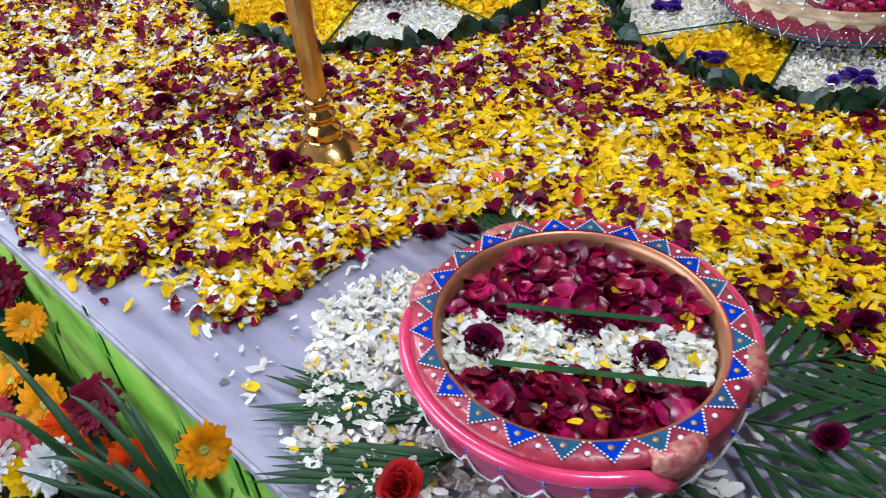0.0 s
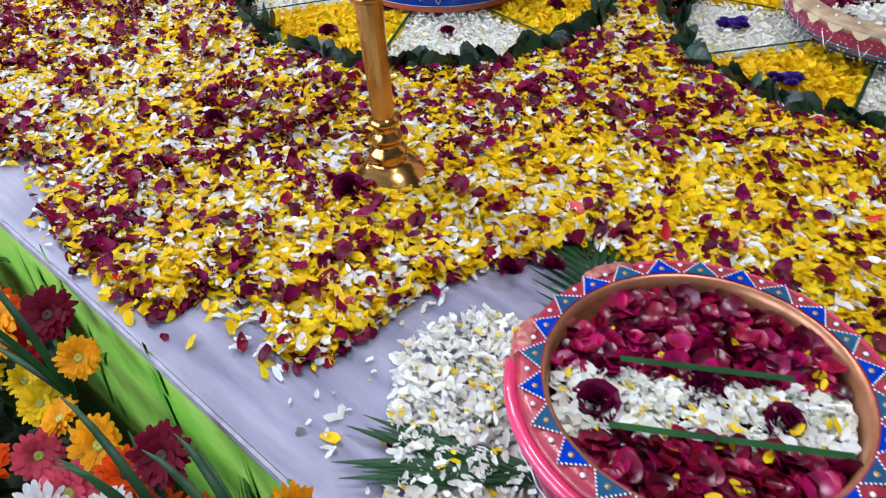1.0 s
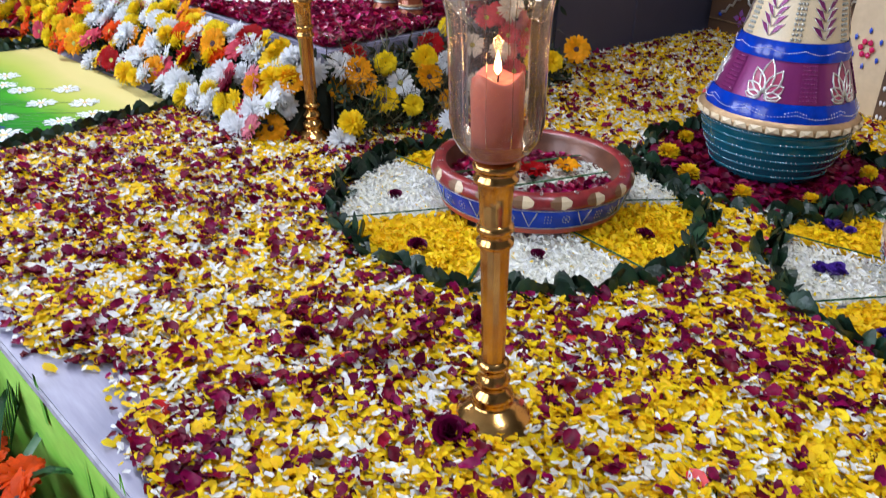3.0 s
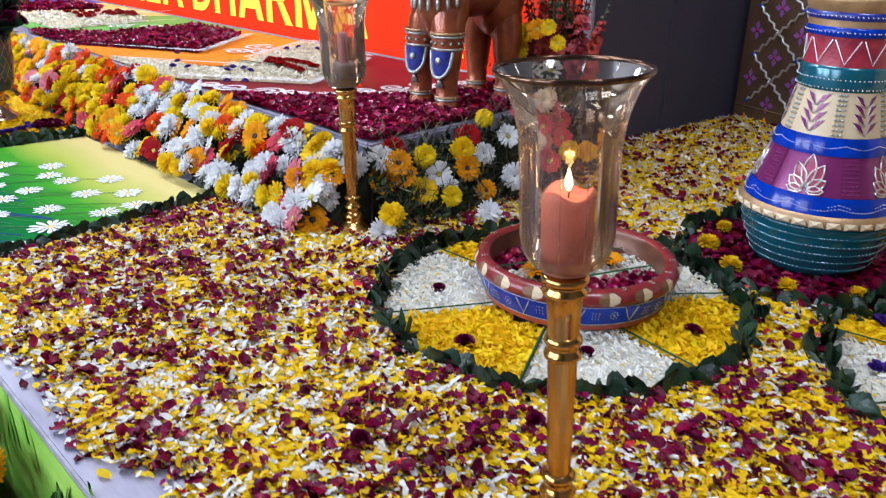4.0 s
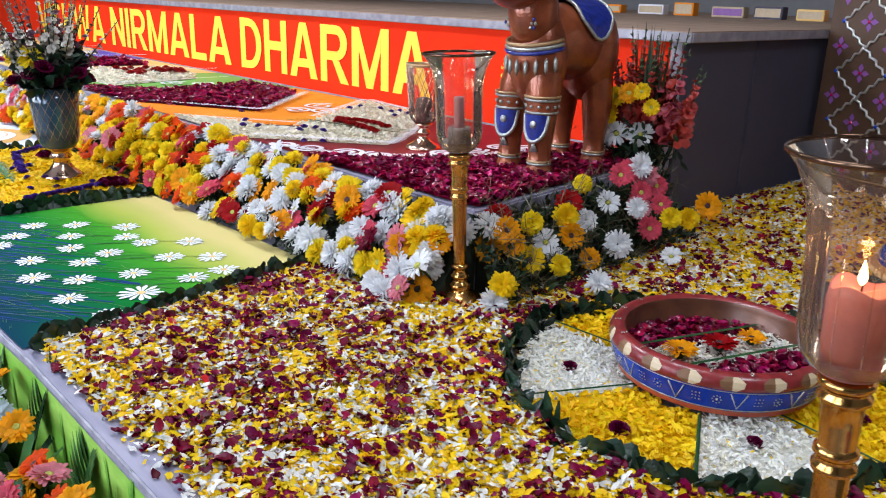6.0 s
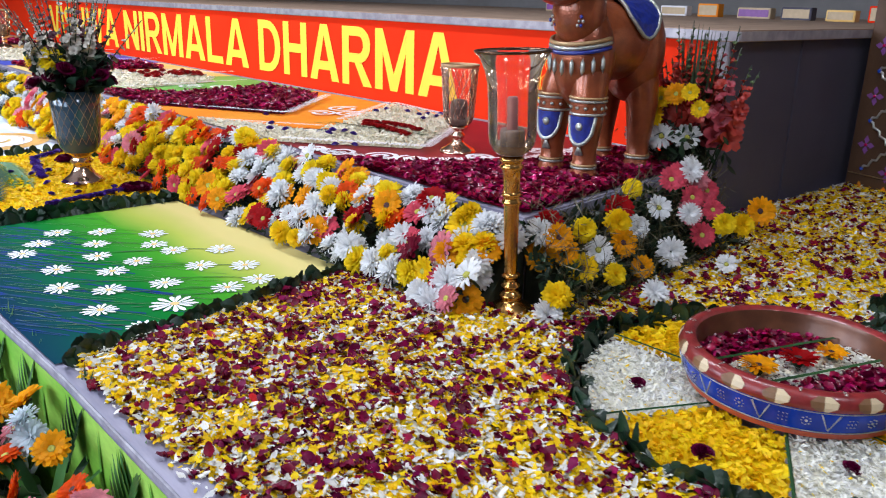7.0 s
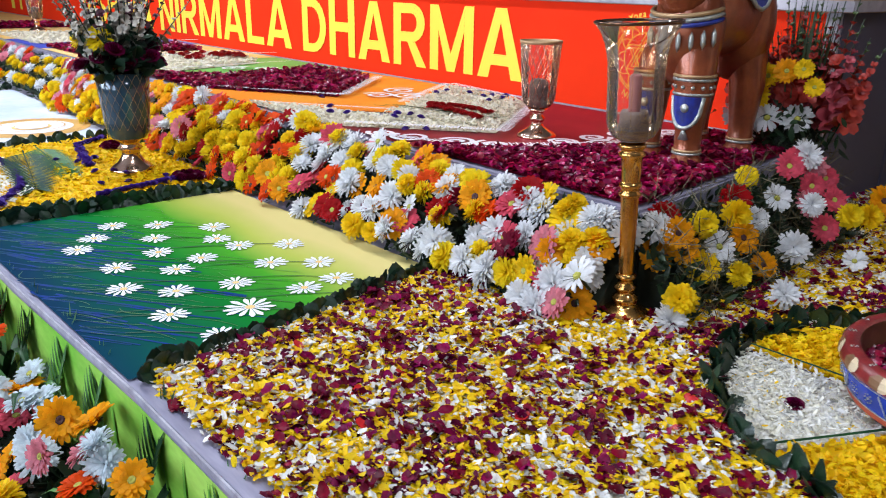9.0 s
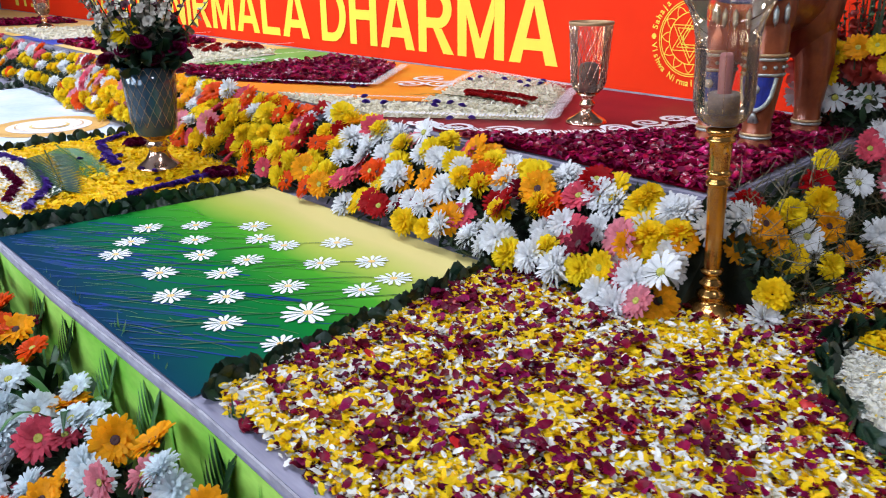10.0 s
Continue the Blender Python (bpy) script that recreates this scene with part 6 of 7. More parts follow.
    ribbon(bm, [(a[0] + (b[0] - a[0]) * t, a[1] + (b[1] - a[1]) * t) for t in np.linspace(0, 1, 6)], 0.009, 0.079)
    tagged(part("grass_leaf", bm, M["palm"]), "flat dark green leaf blade laid across the petals", "leaf", "leaf blades in the bowls")
for x, col in ((-0.10, "gold"), (0.005, "red"), (0.095, "gold")):
    q = along(DISH, x, 0.0)
    flower("gerbera", col, facing((q[0], q[1], 0.080), (0, 0, 1), x * 20, 0.85), "laid on the white petals in the dish", "flowers in the dish", 0, True)


# ---- brass candle stands ----
def lean_pose(x, y, z, lean):
    """Stands tilt a little where they sit on the soft petals."""
    return Matrix.Translation((x, y, z)) @ Matrix.Rotation(radians(lean), 4, Vector((0.7, -0.7, 0)))


def candle_stand(x, y, lean, lit, label):
    top = empty("candle_stand", lean_pose(x, y, 0.004, lean), label, "candle stand", "tall brass candle stands")
    bm = bmesh.new()
    rings = lathe(bm, [(0.066, 0.0), (0.067, 0.006), (0.064, 0.012), (0.056, 0.018), (0.050, 0.028), (0.036, 0.036), (0.030, 0.040)], 40)
    cap(bm, rings[0][::-1])
    part("base", bm, M["brass"], top)
    bm = bmesh.new()
    lathe(bm, [(0.030, 0.040), (0.026, 0.044), (0.030, 0.052), (0.029, 0.060), (0.021, 0.066), (0.019, 0.072), (0.024, 0.078), (0.025, 0.083), (0.018, 0.090), (0.016, 0.100), (0.022, 0.104), (0.023, 0.110), (0.017, 0.115)], 40)
    part("knop", bm, M["brass"], top)
    bm = bmesh.new()
    rr = lathe(bm, [(0.0165, 0.115), (0.0175, 0.20), (0.0195, 0.29)], 14)
    for f in bm.faces:
        f.smooth = False
    part("shaft", bm, M["brass"], top, "faceted brass shaft")
    bm = bmesh.new()
    lathe(bm, [(0.0195, 0.29), (0.024, 0.293), (0.0245, 0.299), (0.020, 0.303), (0.020, 0.310), (0.0245, 0.314), (0.024, 0.320), (0.020, 0.324)], 40)
    part("collar", bm, M["brass"], top)
    bm = bmesh.new()
    lathe(bm, [(0.020, 0.324), (0.021, 0.35), (0.023, 0.378), (0.028, 0.381), (0.029, 0.386), (0.024, 0.390), (0.024, 0.395), (0.029, 0.398), (0.030, 0.404), (0.026, 0.408), (0.012, 0.410), (0.002, 0.410)], 40)
    part("cup", bm, M["brass"], top)
    bm = bmesh.new()
    prof = [(0.010, 0.411), (0.030, 0.414), (0.045, 0.424), (0.054, 0.440), (0.0575, 0.460), (0.0580, 0.54), (0.0600, 0.58), (0.0660, 0.61), (0.076, 0.635), (0.088, 0.652)]
    lathe(bm, prof[3:], 48)
    chimney = part("chimney", bm, M["amber"], top, "flared amber glass chimney")
    bm = bmesh.new()
    lathe(bm, [(0.088, 0.650), (0.0905, 0.652), (0.0905, 0.656), (0.088, 0.657), (0.0865, 0.655), (0.088, 0.650)], 48)
    part("rim_band", bm, M["rim_metal"], chimney, "dark bronze rim")
    bm = bmesh.new()
    lathe(bm, prof[:4], 48)
    part("glass_foot", bm, M["amber_deep"], chimney, "deeper amber glass foot")
    for k in range(12):
        bm = bmesh.new()
        a = 2 * math.pi * k / 12
        tube(bm, [(r * 0.992 * math.cos(a), r * 0.992 * math.sin(a), z) for r, z in prof[3:]], 0.0006, 0.0005, 5)
        part("flute", bm, M["amber"], chimney)
    if lit:
        bm = bmesh.new()
        rings = lathe(bm, [(0.031, 0.413), (0.032, 0.50), (0.0305, 0.512), (0.028, 0.513), (0.024, 0.506), (0.008, 0.504), (0.001, 0.504)], 32)
        for v in bm.verts:
            if v.co.z > 0.49:
                v.co.z += 0.006 * math.sin(3 * math.atan2(v.co.y, v.co.x)) * (v.co.xy.length / 0.034)
        cap(bm, rings[0][::-1])
        candle = part("candle", bm, M["candle"], top, "salmon-pink half-burnt candle")
        bm = bmesh.new()
        tube(bm, [(0, 0, 0.503), (0.001, 0, 0.512), (0.003, 0.001, 0.517)], 0.0012, 0.001, 6)
        part("wick", bm, M["wick"], candle)
        bm = bmesh.new()
        rings = lathe(bm, [(0.001, 0.513), (0.0038, 0.517), (0.0046, 0.521), (0.0036, 0.528), (0.0016, 0.535), (0.0004, 0.540)], 14)
        part("flame", bm, M["flame"], candle, "small bright candle flame")
        data = bpy.data.lights.new("candle_flame", "POINT")
        data.energy, data.color, data.shadow_soft_size = 0.16, (1.0, 0.55, 0.22), 0.006
        lamp = new("candle_flame", data)
        lamp.matrix_world = lean_pose(x, y, 0.004, lean) @ pose(0, 0, 0.530)
    else:
        bm = bmesh.new()
        rings = lathe(bm, [(0.030, 0.413), (0.030, 0.468), (0.027, 0.476), (0.012, 0.470), (0.001, 0.470)], 28)
        cap(bm, rings[0][::-1])
        candle = part("candle", bm, M["candle_grey"], top, "burnt-down grey candle stub")
        bm = bmesh.new()
        rings = lathe(bm, [(0.013, 0.470), (0.013, 0.545), (0.010, 0.55), (0.001, 0.55)], 16)
        part("inner_candle", bm, M["candle_red"], candle, "slim dark pink candle")
    return top


candle_stand(-0.93, 0.69, 2.4, True, "tall brass candle stand with flared amber glass and lit candle")
candle_stand(-2.087, 1.195, 2.3, False, "tall brass candle stand with flared glass and burnt candle")


def goblet(x, y, z, s, candle):
    top = empty("glass_goblet", pose(x, y, z) @ Matrix.Diagonal((s, s, s, 1)), "amber cut-glass goblet on a rose-gold foot holding a candle stub", "goblet", "cut-glass goblets")
    bm = bmesh.new()
    rings = lathe(bm, [(0.062, 0), (0.063, 0.006), (0.055, 0.014), (0.040, 0.022), (0.022, 0.034), (0.016, 0.046), (0.022, 0.054), (0.024, 0.062), (0.016, 0.070), (0.018, 0.080), (0.032, 0.090), (0.002, 0.091)], 36)
    cap(bm, rings[0][::-1])
    part("foot", bm, M["rosegold"], top)
    bm = bmesh.new()
    lathe(bm, [(0.012, 0.0915), (0.034, 0.094), (0.046, 0.106), (0.052, 0.125), (0.057, 0.20), (0.063, 0.29)], 40)
    bowl_ = part("bowl", bm, M["amber"], top)
    bm = bmesh.new()
    for sgn in (-1, 1):
        for k in range(16):
            a = 2 * math.pi * k / 16
            tube(bm, [((0.0515 + 0.0115 * t) * math.cos(a + sgn * t * 1.1), (0.0515 + 0.0115 * t) * math.sin(a + sgn * t * 1.1), 0.12 + 0.165 * t) for t in np.linspace(0, 1, 8)], 0.0010, seg=4)
    part("cut_lattice", bm, M["rosegold"], bowl_, "gilded lattice cut into the glass")
    bm = bmesh.new()
    lathe(bm, [(0.063, 0.288), (0.0655, 0.290), (0.0655, 0.298), (0.0625, 0.298), (0.063, 0.288)], 40)
    part("rim_band", bm, M["paint_gold"], bowl_)
    bm = bmesh.new()
    rings = lathe(bm, [(0.028, 0.095), (0.030, 0.165), (0.026, 0.176), (0.012, 0.182), (0.001, 0.183)], 24)
    cap(bm, rings[0][::-1])
    part("candle", bm, M["candle_grey"], top, "grey burnt candle stub")


goblet(-2.912, 1.765, TOP + 0.003, 1.06, True)
goblet(-9.1, 1.80, TOP + 0.003, 1.15, True)


# ---- tall painted pot ----
def tall_pot():
    top = empty("painted_pot", pose(C3[0], C3[1], 0.012), "tall glossy painted clay pot in teal, blue, purple and cream bands", "pot")
    bands = [("lower_body", "paint_teal", [(0.118, 0.0), (0.132, 0.010), (0.150, 0.038), (0.170, 0.085), (0.180, 0.125), (0.182, 0.150)]),
             ("lower_blue_band", "paint_blue", [(0.182, 0.178), (0.180, 0.196), (0.168, 0.221)]),
             ("purple_band", "paint_purple", [(0.166, 0.221), (0.149, 0.268), (0.132, 0.312)]),
             ("upper_blue_band", "paint_blue", [(0.135, 0.312), (0.134, 0.330), (0.124, 0.354)]),
             ("cream_band", "paint_cream", [(0.121, 0.354), (0.110, 0.405), (0.099, 0.456)]),
             ("teal_neck", "paint_teal", [(0.099, 0.456), (0.105, 0.463), (0.100, 0.473), (0.105, 0.484), (0.099, 0.494), (0.103, 0.505), (0.097, 0.512)]),
             ("red_neck", "paint_red", [(0.097, 0.512), (0.094, 0.545), (0.098, 0.578)]),
             ("collar", "paint_blue", [(0.098, 0.578), (0.104, 0.582), (0.105, 0.596), (0.101, 0.600)]),
             ("gold_collar", "paint_gold", [(0.101, 0.600), (0.102, 0.615)]),
             ("middle_collar", "trap_blue", [(0.102, 0.615), (0.106, 0.619), (0.106, 0.629), (0.103, 0.633)]),
             ("rim", "paint_gold", [(0.103, 0.633), (0.108, 0.640), (0.114, 0.656), (0.115, 0.664), (0.108, 0.667), (0.096, 0.662), (0.086, 0.63), (0.075, 0.56), (0.002, 0.54)])]
    for name, key, prof in bands:
        bm = bmesh.new()
        rings = lathe(bm, prof, 56)
        if name == "lower_body":
            cap(bm, rings[0][::-1])
        part(name, bm, M[key], top)
    for i, z in enumerate((0.030, 0.053, 0.076, 0.099, 0.122, 0.143)):
        r = (0.1455 + (z - 0.030) * 0.43 if z < 0.086 else 0.170 + (z - 0.085) * 0.25)
        bm = bmesh.new()
        tube(bm, [(r * math.cos(a), r * math.sin(a), z) for a in np.linspace(0, 2 * math.pi, 57)], 0.0035, seg=6)
        ringp = part("ridge", bm, M["paint_teal"], top)
        bm = bmesh.new()
        for k in range(90):
            a = 2 * math.pi * k / 90
            if noise.noise((math.cos(a) * 2, math.sin(a) * 2, z * 40)) > -0.1:
                ball(bm, ((r + 0.003) * math.cos(a), (r + 0.003) * math.sin(a), z + 0.003), 0.0012)
        part("dots", bm, M["bead"], ringp)
    # carved golden ledge of wedges
    bm = bmesh.new()
    rings = lathe(bm, [(0.182, 0.148), (0.193, 0.153), (0.195, 0.166), (0.182, 0.179)], 56)
    ledge = part("ledge", bm, M["paint_gold"], top, "carved golden ledge")
    for k in range(32):
        a = 2 * math.pi * k / 32
        bm = bmesh.new()
        vs = [bm.verts.new((r * math.cos(a + da), r * math.sin(a + da), z)) for r, da, z in ((0.1955, -0.085, 0.152), (0.1955, 0.085, 0.155), (0.1955, 0.06, 0.169), (0.1955, -0.085, 0.169), (0.202, -0.02, 0.161))]
        for i in range(4):
            bm.faces.new((vs[i], vs[(i + 1) % 4], vs[4]))
        part("wedge", bm, M["paint_cream"], ledge)

    def on(zr, a, z, off=0.001):
        r = zr(z) + off
        return Vector((r * math.cos(a), r * math.sin(a), z))
    zp = lambda z: 0.166 - (z - 0.221) * 0.374
    zc = lambda z: 0.121 - (z - 0.354) * 0.216
    for k in range(5):
        a = radians(-82) + 2 * math.pi * k / 5
        # open lotus: seven dark petals, each with a thick silver outline
        lotus = None
        for t, l, w in ((-84, 0.040, 0.011), (-56, 0.050, 0.014), (-28, 0.070, 0.015), (0, 0.084, 0.017), (28, 0.070, 0.015), (56, 0.050, 0.014), (84, 0.040, 0.011)):
            base, d = Vector((0, 0.229)), Vector((math.sin(radians(t)), math.cos(radians(t))))
            sd = Vector((d.y, -d.x))
            out = [base + d * l * u + sd * w * v for u, v in ((0.12, 0), (0.30, -0.75), (0.55, -1), (0.80, -0.65), (1, 0), (0.80, 0.65), (0.55, 1), (0.30, 0.75), (0.12, 0))]
            bm = bmesh.new()
            bm.faces.new([bm.verts.new(on(zp, a + q.x / 0.155, max(q.y, 0.224), 0.0016)) for q in out[:-1]])
            fill = part("lotus_petal", bm, M["bowl_crimson"], top)
            bm = bmesh.new()
            tube(bm, [on(zp, a + q.x / 0.155, max(q.y, 0.224), 0.0025) for q in out], 0.0024, seg=5)
            part("outline", bm, M["silver"], fill, "thick silver outline")
        a += math.pi / 5
        bm = bmesh.new()
        row = [[bm.verts.new(on(zp, a + da, z, 0.0024)) for da in (-0.13, 0, 0.13)] for z in (0.223, 0.255, 0.285, 0.310)]
        for p_, q_ in zip(row, row[1:]):
            for i in range(2):
                bm.faces.new((p_[i], p_[i + 1], q_[i + 1], q_[i]))
        for u in np.linspace(-0.11, 0.11, 6):
            for z in np.linspace(0.230, 0.305, 9):
                ball(bm, on(zp, a + u, z, 0.0028), 0.0023)
        part("textured_strip", bm, M["paint_purple"], top, "pimpled purple strip")
    for k in range(6):
        a = radians(-95) + 2 * math.pi * k / 6
        for s in (-1, 1):
            for u in range(4):
                z = 0.362 + u * 0.020
                sp = [on(zc, a + x_, z + dz_, 0.0020) for x_, dz_ in ((0.01 * s, 0), (0.13 * s, 0.010), (0.27 * s, 0.030), (0.10 * s, 0.024))]
                bm = bmesh.new()
                bm.faces.new([bm.verts.new(v) for v in sp])
                lf = part("leaf_spray", bm, M["paint_purple"], top, "purple painted leaf")
                bm = bmesh.new()
                tube(bm, sp + [sp[0]], 0.0009, seg=4)
                part("outline", bm, M["silver"], lf)
        a += math.pi / 6
        bm = bmesh.new()
        for z in np.linspace(0.360, 0.450, 9):
            for u in (-0.07, 0, 0.07):
                ball(bm, on(zc, a + u, z, 0.001), 0.0042)
        part("relief_bar", bm, M["old_silver"], top, "silver beaded bar")
    for k in range(10):
        a = 2 * math.pi * k / 10
        bm = bmesh.new()
        tube(bm, [Vector((0.0985 * math.cos(a + da), 0.0985 * math.sin(a + da), z)) for da, z in ((-0.28, 0.572), (0.0, 0.518), (0.28, 0.572))], 0.0016, seg=5)
        part("neck_zigzag", bm, M["bead"], top)
        for zz, rr, st in ((0.208, 0.176, 0.012), (0.200, 0.180, 0.009), (0.338, 0.132, 0.008)):
            bm = bmesh.new()
            for t in np.linspace(-0.30, 0.30, 16):
                ball(bm, ((rr + 0.001) * math.cos(a + t), (rr + 0.001) * math.sin(a + t), zz - st * math.cos(t * 5.2)), 0.0014)
            tagged(part("bead_swag", bm, M["bead"], top), kind="stuff")
        bm = bmesh.new()
        for t in np.linspace(0, 0.58, 7):
            for zz, rr in ((0.589, 0.105), (0.624, 0.1065), (0.484, 0.1055), (0.463, 0.1055)):
                ball(bm, (rr * math.cos(a + t), rr * math.sin(a + t), zz), 0.0017)
        tagged(part("bead_row", bm, M["bead"], top), kind="stuff")


tall_pot()


# ---- clay animal statue on the platform: one plain mesh ----
def statue():
    keys = ["terracotta", "old_silver", "trap_blue", "paint_gold", "old_silver"]
    bm = bmesh.new()
    feet = [(-2.475, 1.775), (-2.335, 1.765), (-2.505, 2.075), (-2.34, 2.055)]
    for i, (x, y) in enumerate(feet):
        z = TOP
        prof = [(0.040, 0.006), (0.047, 0.012), (0.044, 0.030), (0.036, 0.040), (0.037, 0.10), (0.046, 0.17), (0.052, 0.22), (0.058, 0.30), (0.060, 0.37), (0.050, 0.44)]
        rings = lathe(bm, prof, 24, 0)
        cap(bm, rings[0][::-1])
        for ring, k in zip(rings[-3:], (0.15, 0.4, 0.7)):
            for v in ring:
                v.co.x += k * (-2.388 - x)
                v.co.y += k * 0.35 * (1.93 - y)
        bmesh.ops.translate(bm, verts=[v for r in rings for v in r], vec=(x, y, z))
        for zz, r, key in ((0.048, 0.0375, 1), (0.056, 0.0375, 3)):
            tube(bm, [(x + r * math.cos(a), y + r * math.sin(a), z + zz) for a in np.linspace(0, 2 * math.pi, 25)], 0.0042, seg=6, material=key)
        if i < 2:
            for zz, r, key in ((0.214, 0.0515, 1), (0.253, 0.0545, 1), (0.263, 0.0555, 3)):
                tube(bm, [(x + r * math.cos(a), y + r * math.sin(a), z + zz) for a in np.linspace(0, 2 * math.pi, 25)], 0.0045, seg=6, material=key)
            for k in range(12):
                a = 2 * math.pi * k / 12
                ball(bm, (x + 0.053 * math.cos(a), y + 0.053 * math.sin(a), z + 0.233), 0.0062, material=4)
            c = radians(-78)
            row = []
            for t in np.linspace(-1, 1, 13):
                a = c + t * 0.95
                low = 0.208 - 0.085 * math.sqrt(max(0, 1 - t * t))
                row.append([bm.verts.new((x + r * math.cos(a), y + r * math.sin(a), z + zz)) for r, zz in ((0.0545, 0.209), (0.0515, low))])
            for p_, q_ in zip(row, row[1:]):
                f = bm.faces.new((p_[0], p_[1], q_[1], q_[0]))
                f.material_index = 2
            tube(bm, [r[1].co.copy() for r in row], 0.0065, seg=6, material=1)
            ball(bm, (x + 0.053 * math.cos(c), y + 0.053 * math.sin(c), z + 0.178), 0.013, 10, 1, (1, 0.5, 1))
            for k in (-1, 0, 1):
                a = c + 0.22 * k
                tube(bm, [(x + 0.046 * math.cos(c), y + 0.046 * math.sin(c), z + 0.124), (x + 0.041 * math.cos(a), y + 0.041 * math.sin(a), z + 0.090)], 0.002, 0.006, 6, 4)
    cx = -2.388
    for c, r, s in (((cx, 1.92, 0.655), 1, (0.104, 0.21, 0.125)), ((cx, 1.79, 0.61), 1, (0.102, 0.088, 0.16)), ((cx, 2.04, 0.625), 1, (0.112, 0.092, 0.17)), ((cx, 1.755, 0.745), 1, (0.082, 0.078, 0.12)),
                    ((cx, 1.665, 0.865), 1, (0.10, 0.12, 0.11)), ((cx, 1.56, 0.85), 1, (0.055, 0.08, 0.055))):
        out = bmesh.ops.create_icosphere(bm, subdivisions=3, radius=1, matrix=Matrix.Translation(c) @ Matrix.Diagonal((*s, 1)))
        for v in out["verts"]:
            for f in v.link_faces:
                f.smooth = True
    for s in (-1, 1):      # ears and saddle cloth
        out = bmesh.ops.create_icosphere(bm, subdivisions=2, radius=1, matrix=Matrix.Translation((cx + s * 0.115, 1.69, 0.86)) @ Matrix.Diagonal((0.02, 0.06, 0.075, 1)))
        for v in out["verts"]:
            for f in v.link_faces:
                f.smooth = True
        row = []
        for yy in np.linspace(1.885, 2.045, 7):
            row.append([bm.verts.new((cx + s * 0.112 * math.sin(b), yy, 0.655 + 0.137 * math.cos(b))) for b in np.linspace(0.0, 1.5 - 0.55 * ((yy - 1.965) / 0.08) ** 2, 6)])
        for p_, q_ in zip(row, row[1:]):
            for k in range(5):
                bm.faces.new((p_[k], p_[k + 1], q_[k + 1], q_[k])).material_index = 2
        edge = [v.co.copy() for v in row[0]] + [r[-1].co.copy() for r in row[1:]] + [v.co.copy() for v in row[-1][::-1][1:]]
        tube(bm, edge, 0.006, seg=6, material=1)
    # necklace with drops, and a collar
    for z0, r0, key in ((0.655, 0.103, 1), (0.668, 0.101, 3), (0.642, 0.103, 2)):
        tube(bm, [(cx + r0 * math.sin(a), 1.785 - 0.092 * math.cos(a), z0 - 0.02 * math.cos(a)) for a in np.linspace(-1.6, 1.6, 22)], 0.0065, seg=6, material=key)
    for a in np.linspace(-1.3, 1.3, 9):
        ball(bm, (cx + 0.103 * math.sin(a), 1.785 - 0.093 * math.cos(a), 0.600 - 0.02 * math.cos(a)), 0.0105, 8, 4, (0.8, 0.6, 2.6))
    for dx in (-0.045, 0.05):
        for k in range(6):
            t = radians(60 * k)
            ball(bm, (cx + dx + 0.014 * math.cos(t), 1.681 + abs(dx) * 0.3, 0.715 + 0.014 * math.sin(t)), 0.0065, 8, 1 + k % 2, (1, 0.5, 1))
        ball(bm, (cx + dx, 1.680 + abs(dx) * 0.3, 0.715), 0.005, 8, 1)
    ob = part("clay_statue", bm, [M[k] for k in keys])
    tagged(ob, "terracotta animal statue with blue and silver painted trappings", "statue")


statue()


# ---- tall spikes and cut flowers in arrangements ----
def spike(top, base, tip, material, count, size, leaf=False):
    """A flower spike: stem with buds and open florets."""
    base, tip = Vector(base), Vector(tip)
    bm = bmesh.new()
    tube(bm, [base, base.lerp(tip, 0.5) + Vector((0, 0, 0.01)), tip], 0.0035, 0.0015, 6)
    part("stem", bm, M["leaf_mass"], top)
    for i in range(count):
        bm = bmesh.new()
        t = 0.30 + 0.68 * i / count
        c = base.lerp(tip, t)
        heart = bm.verts.new(c)
        s = size * (1.15 - 0.8 * i / count)
        d = Vector(rng.normal(0, 1, 3))
        axis, wide = (tip - base).normalized(), 1 - i / count
        d = ((d - d.dot(axis) * axis).normalized() * 0.8 + Vector((0.1, -0.4, 0.4))) * (0.25 + 0.75 * wide) + axis * 1.1 * (1 - wide)
        bud = 0.28 + 0.72 * wide ** 1.3
        for k in range(5):
            a = 2 * math.pi * k / 5
            e = d.cross(Vector((0.3, 0.2, 1))).normalized()
            g = d.cross(e).normalized()
            o = (e * math.cos(a) + g * math.sin(a)) * bud
            w = d.cross(o).normalized() * (0.5 + 0.5 * bud)
            rows = []
            for u, ww in ((0.35, 0.16), (0.62, 0.33), (0.85, 0.36), (1.0, 0.20)):
                mid = c + d * s * (0.85 * u - 0.30 * u ** 4) + o * s * (0.15 * u + 0.80 * u ** 2.2)
                wav = 0.06 * s * math.sin(9 * u + 2 * k)
                rows.append([bm.verts.new(mid + w * s * ww * v + d * wav * v * v + d * 0.08 * s * abs(v)) for v in (-1, 0, 1)])
            for v in range(2):
                bm.faces.new((heart, rows[0][v + 1], rows[0][v])).smooth = True
            for r0, r1 in zip(rows, rows[1:]):
                for v in range(2):
                    bm.faces.new((r0[v], r0[v + 1], r1[v + 1], r1[v])).smooth = True
        part("floret", bm, M["bud_green"] if leaf and i > 0.78 * count else material, top)


CORAL = mat("gladiolus_coral", (0.60, 0.060, 0.035), 0.5, second=(0.38, 0.024, 0.018), scale=40, island=0.45, thin=0.15)
ROSY = mat("gladiolus_rose", (0.46, 0.07, 0.09), 0.5, second=(0.34, 0.04, 0.06), scale=40, island=0.3)
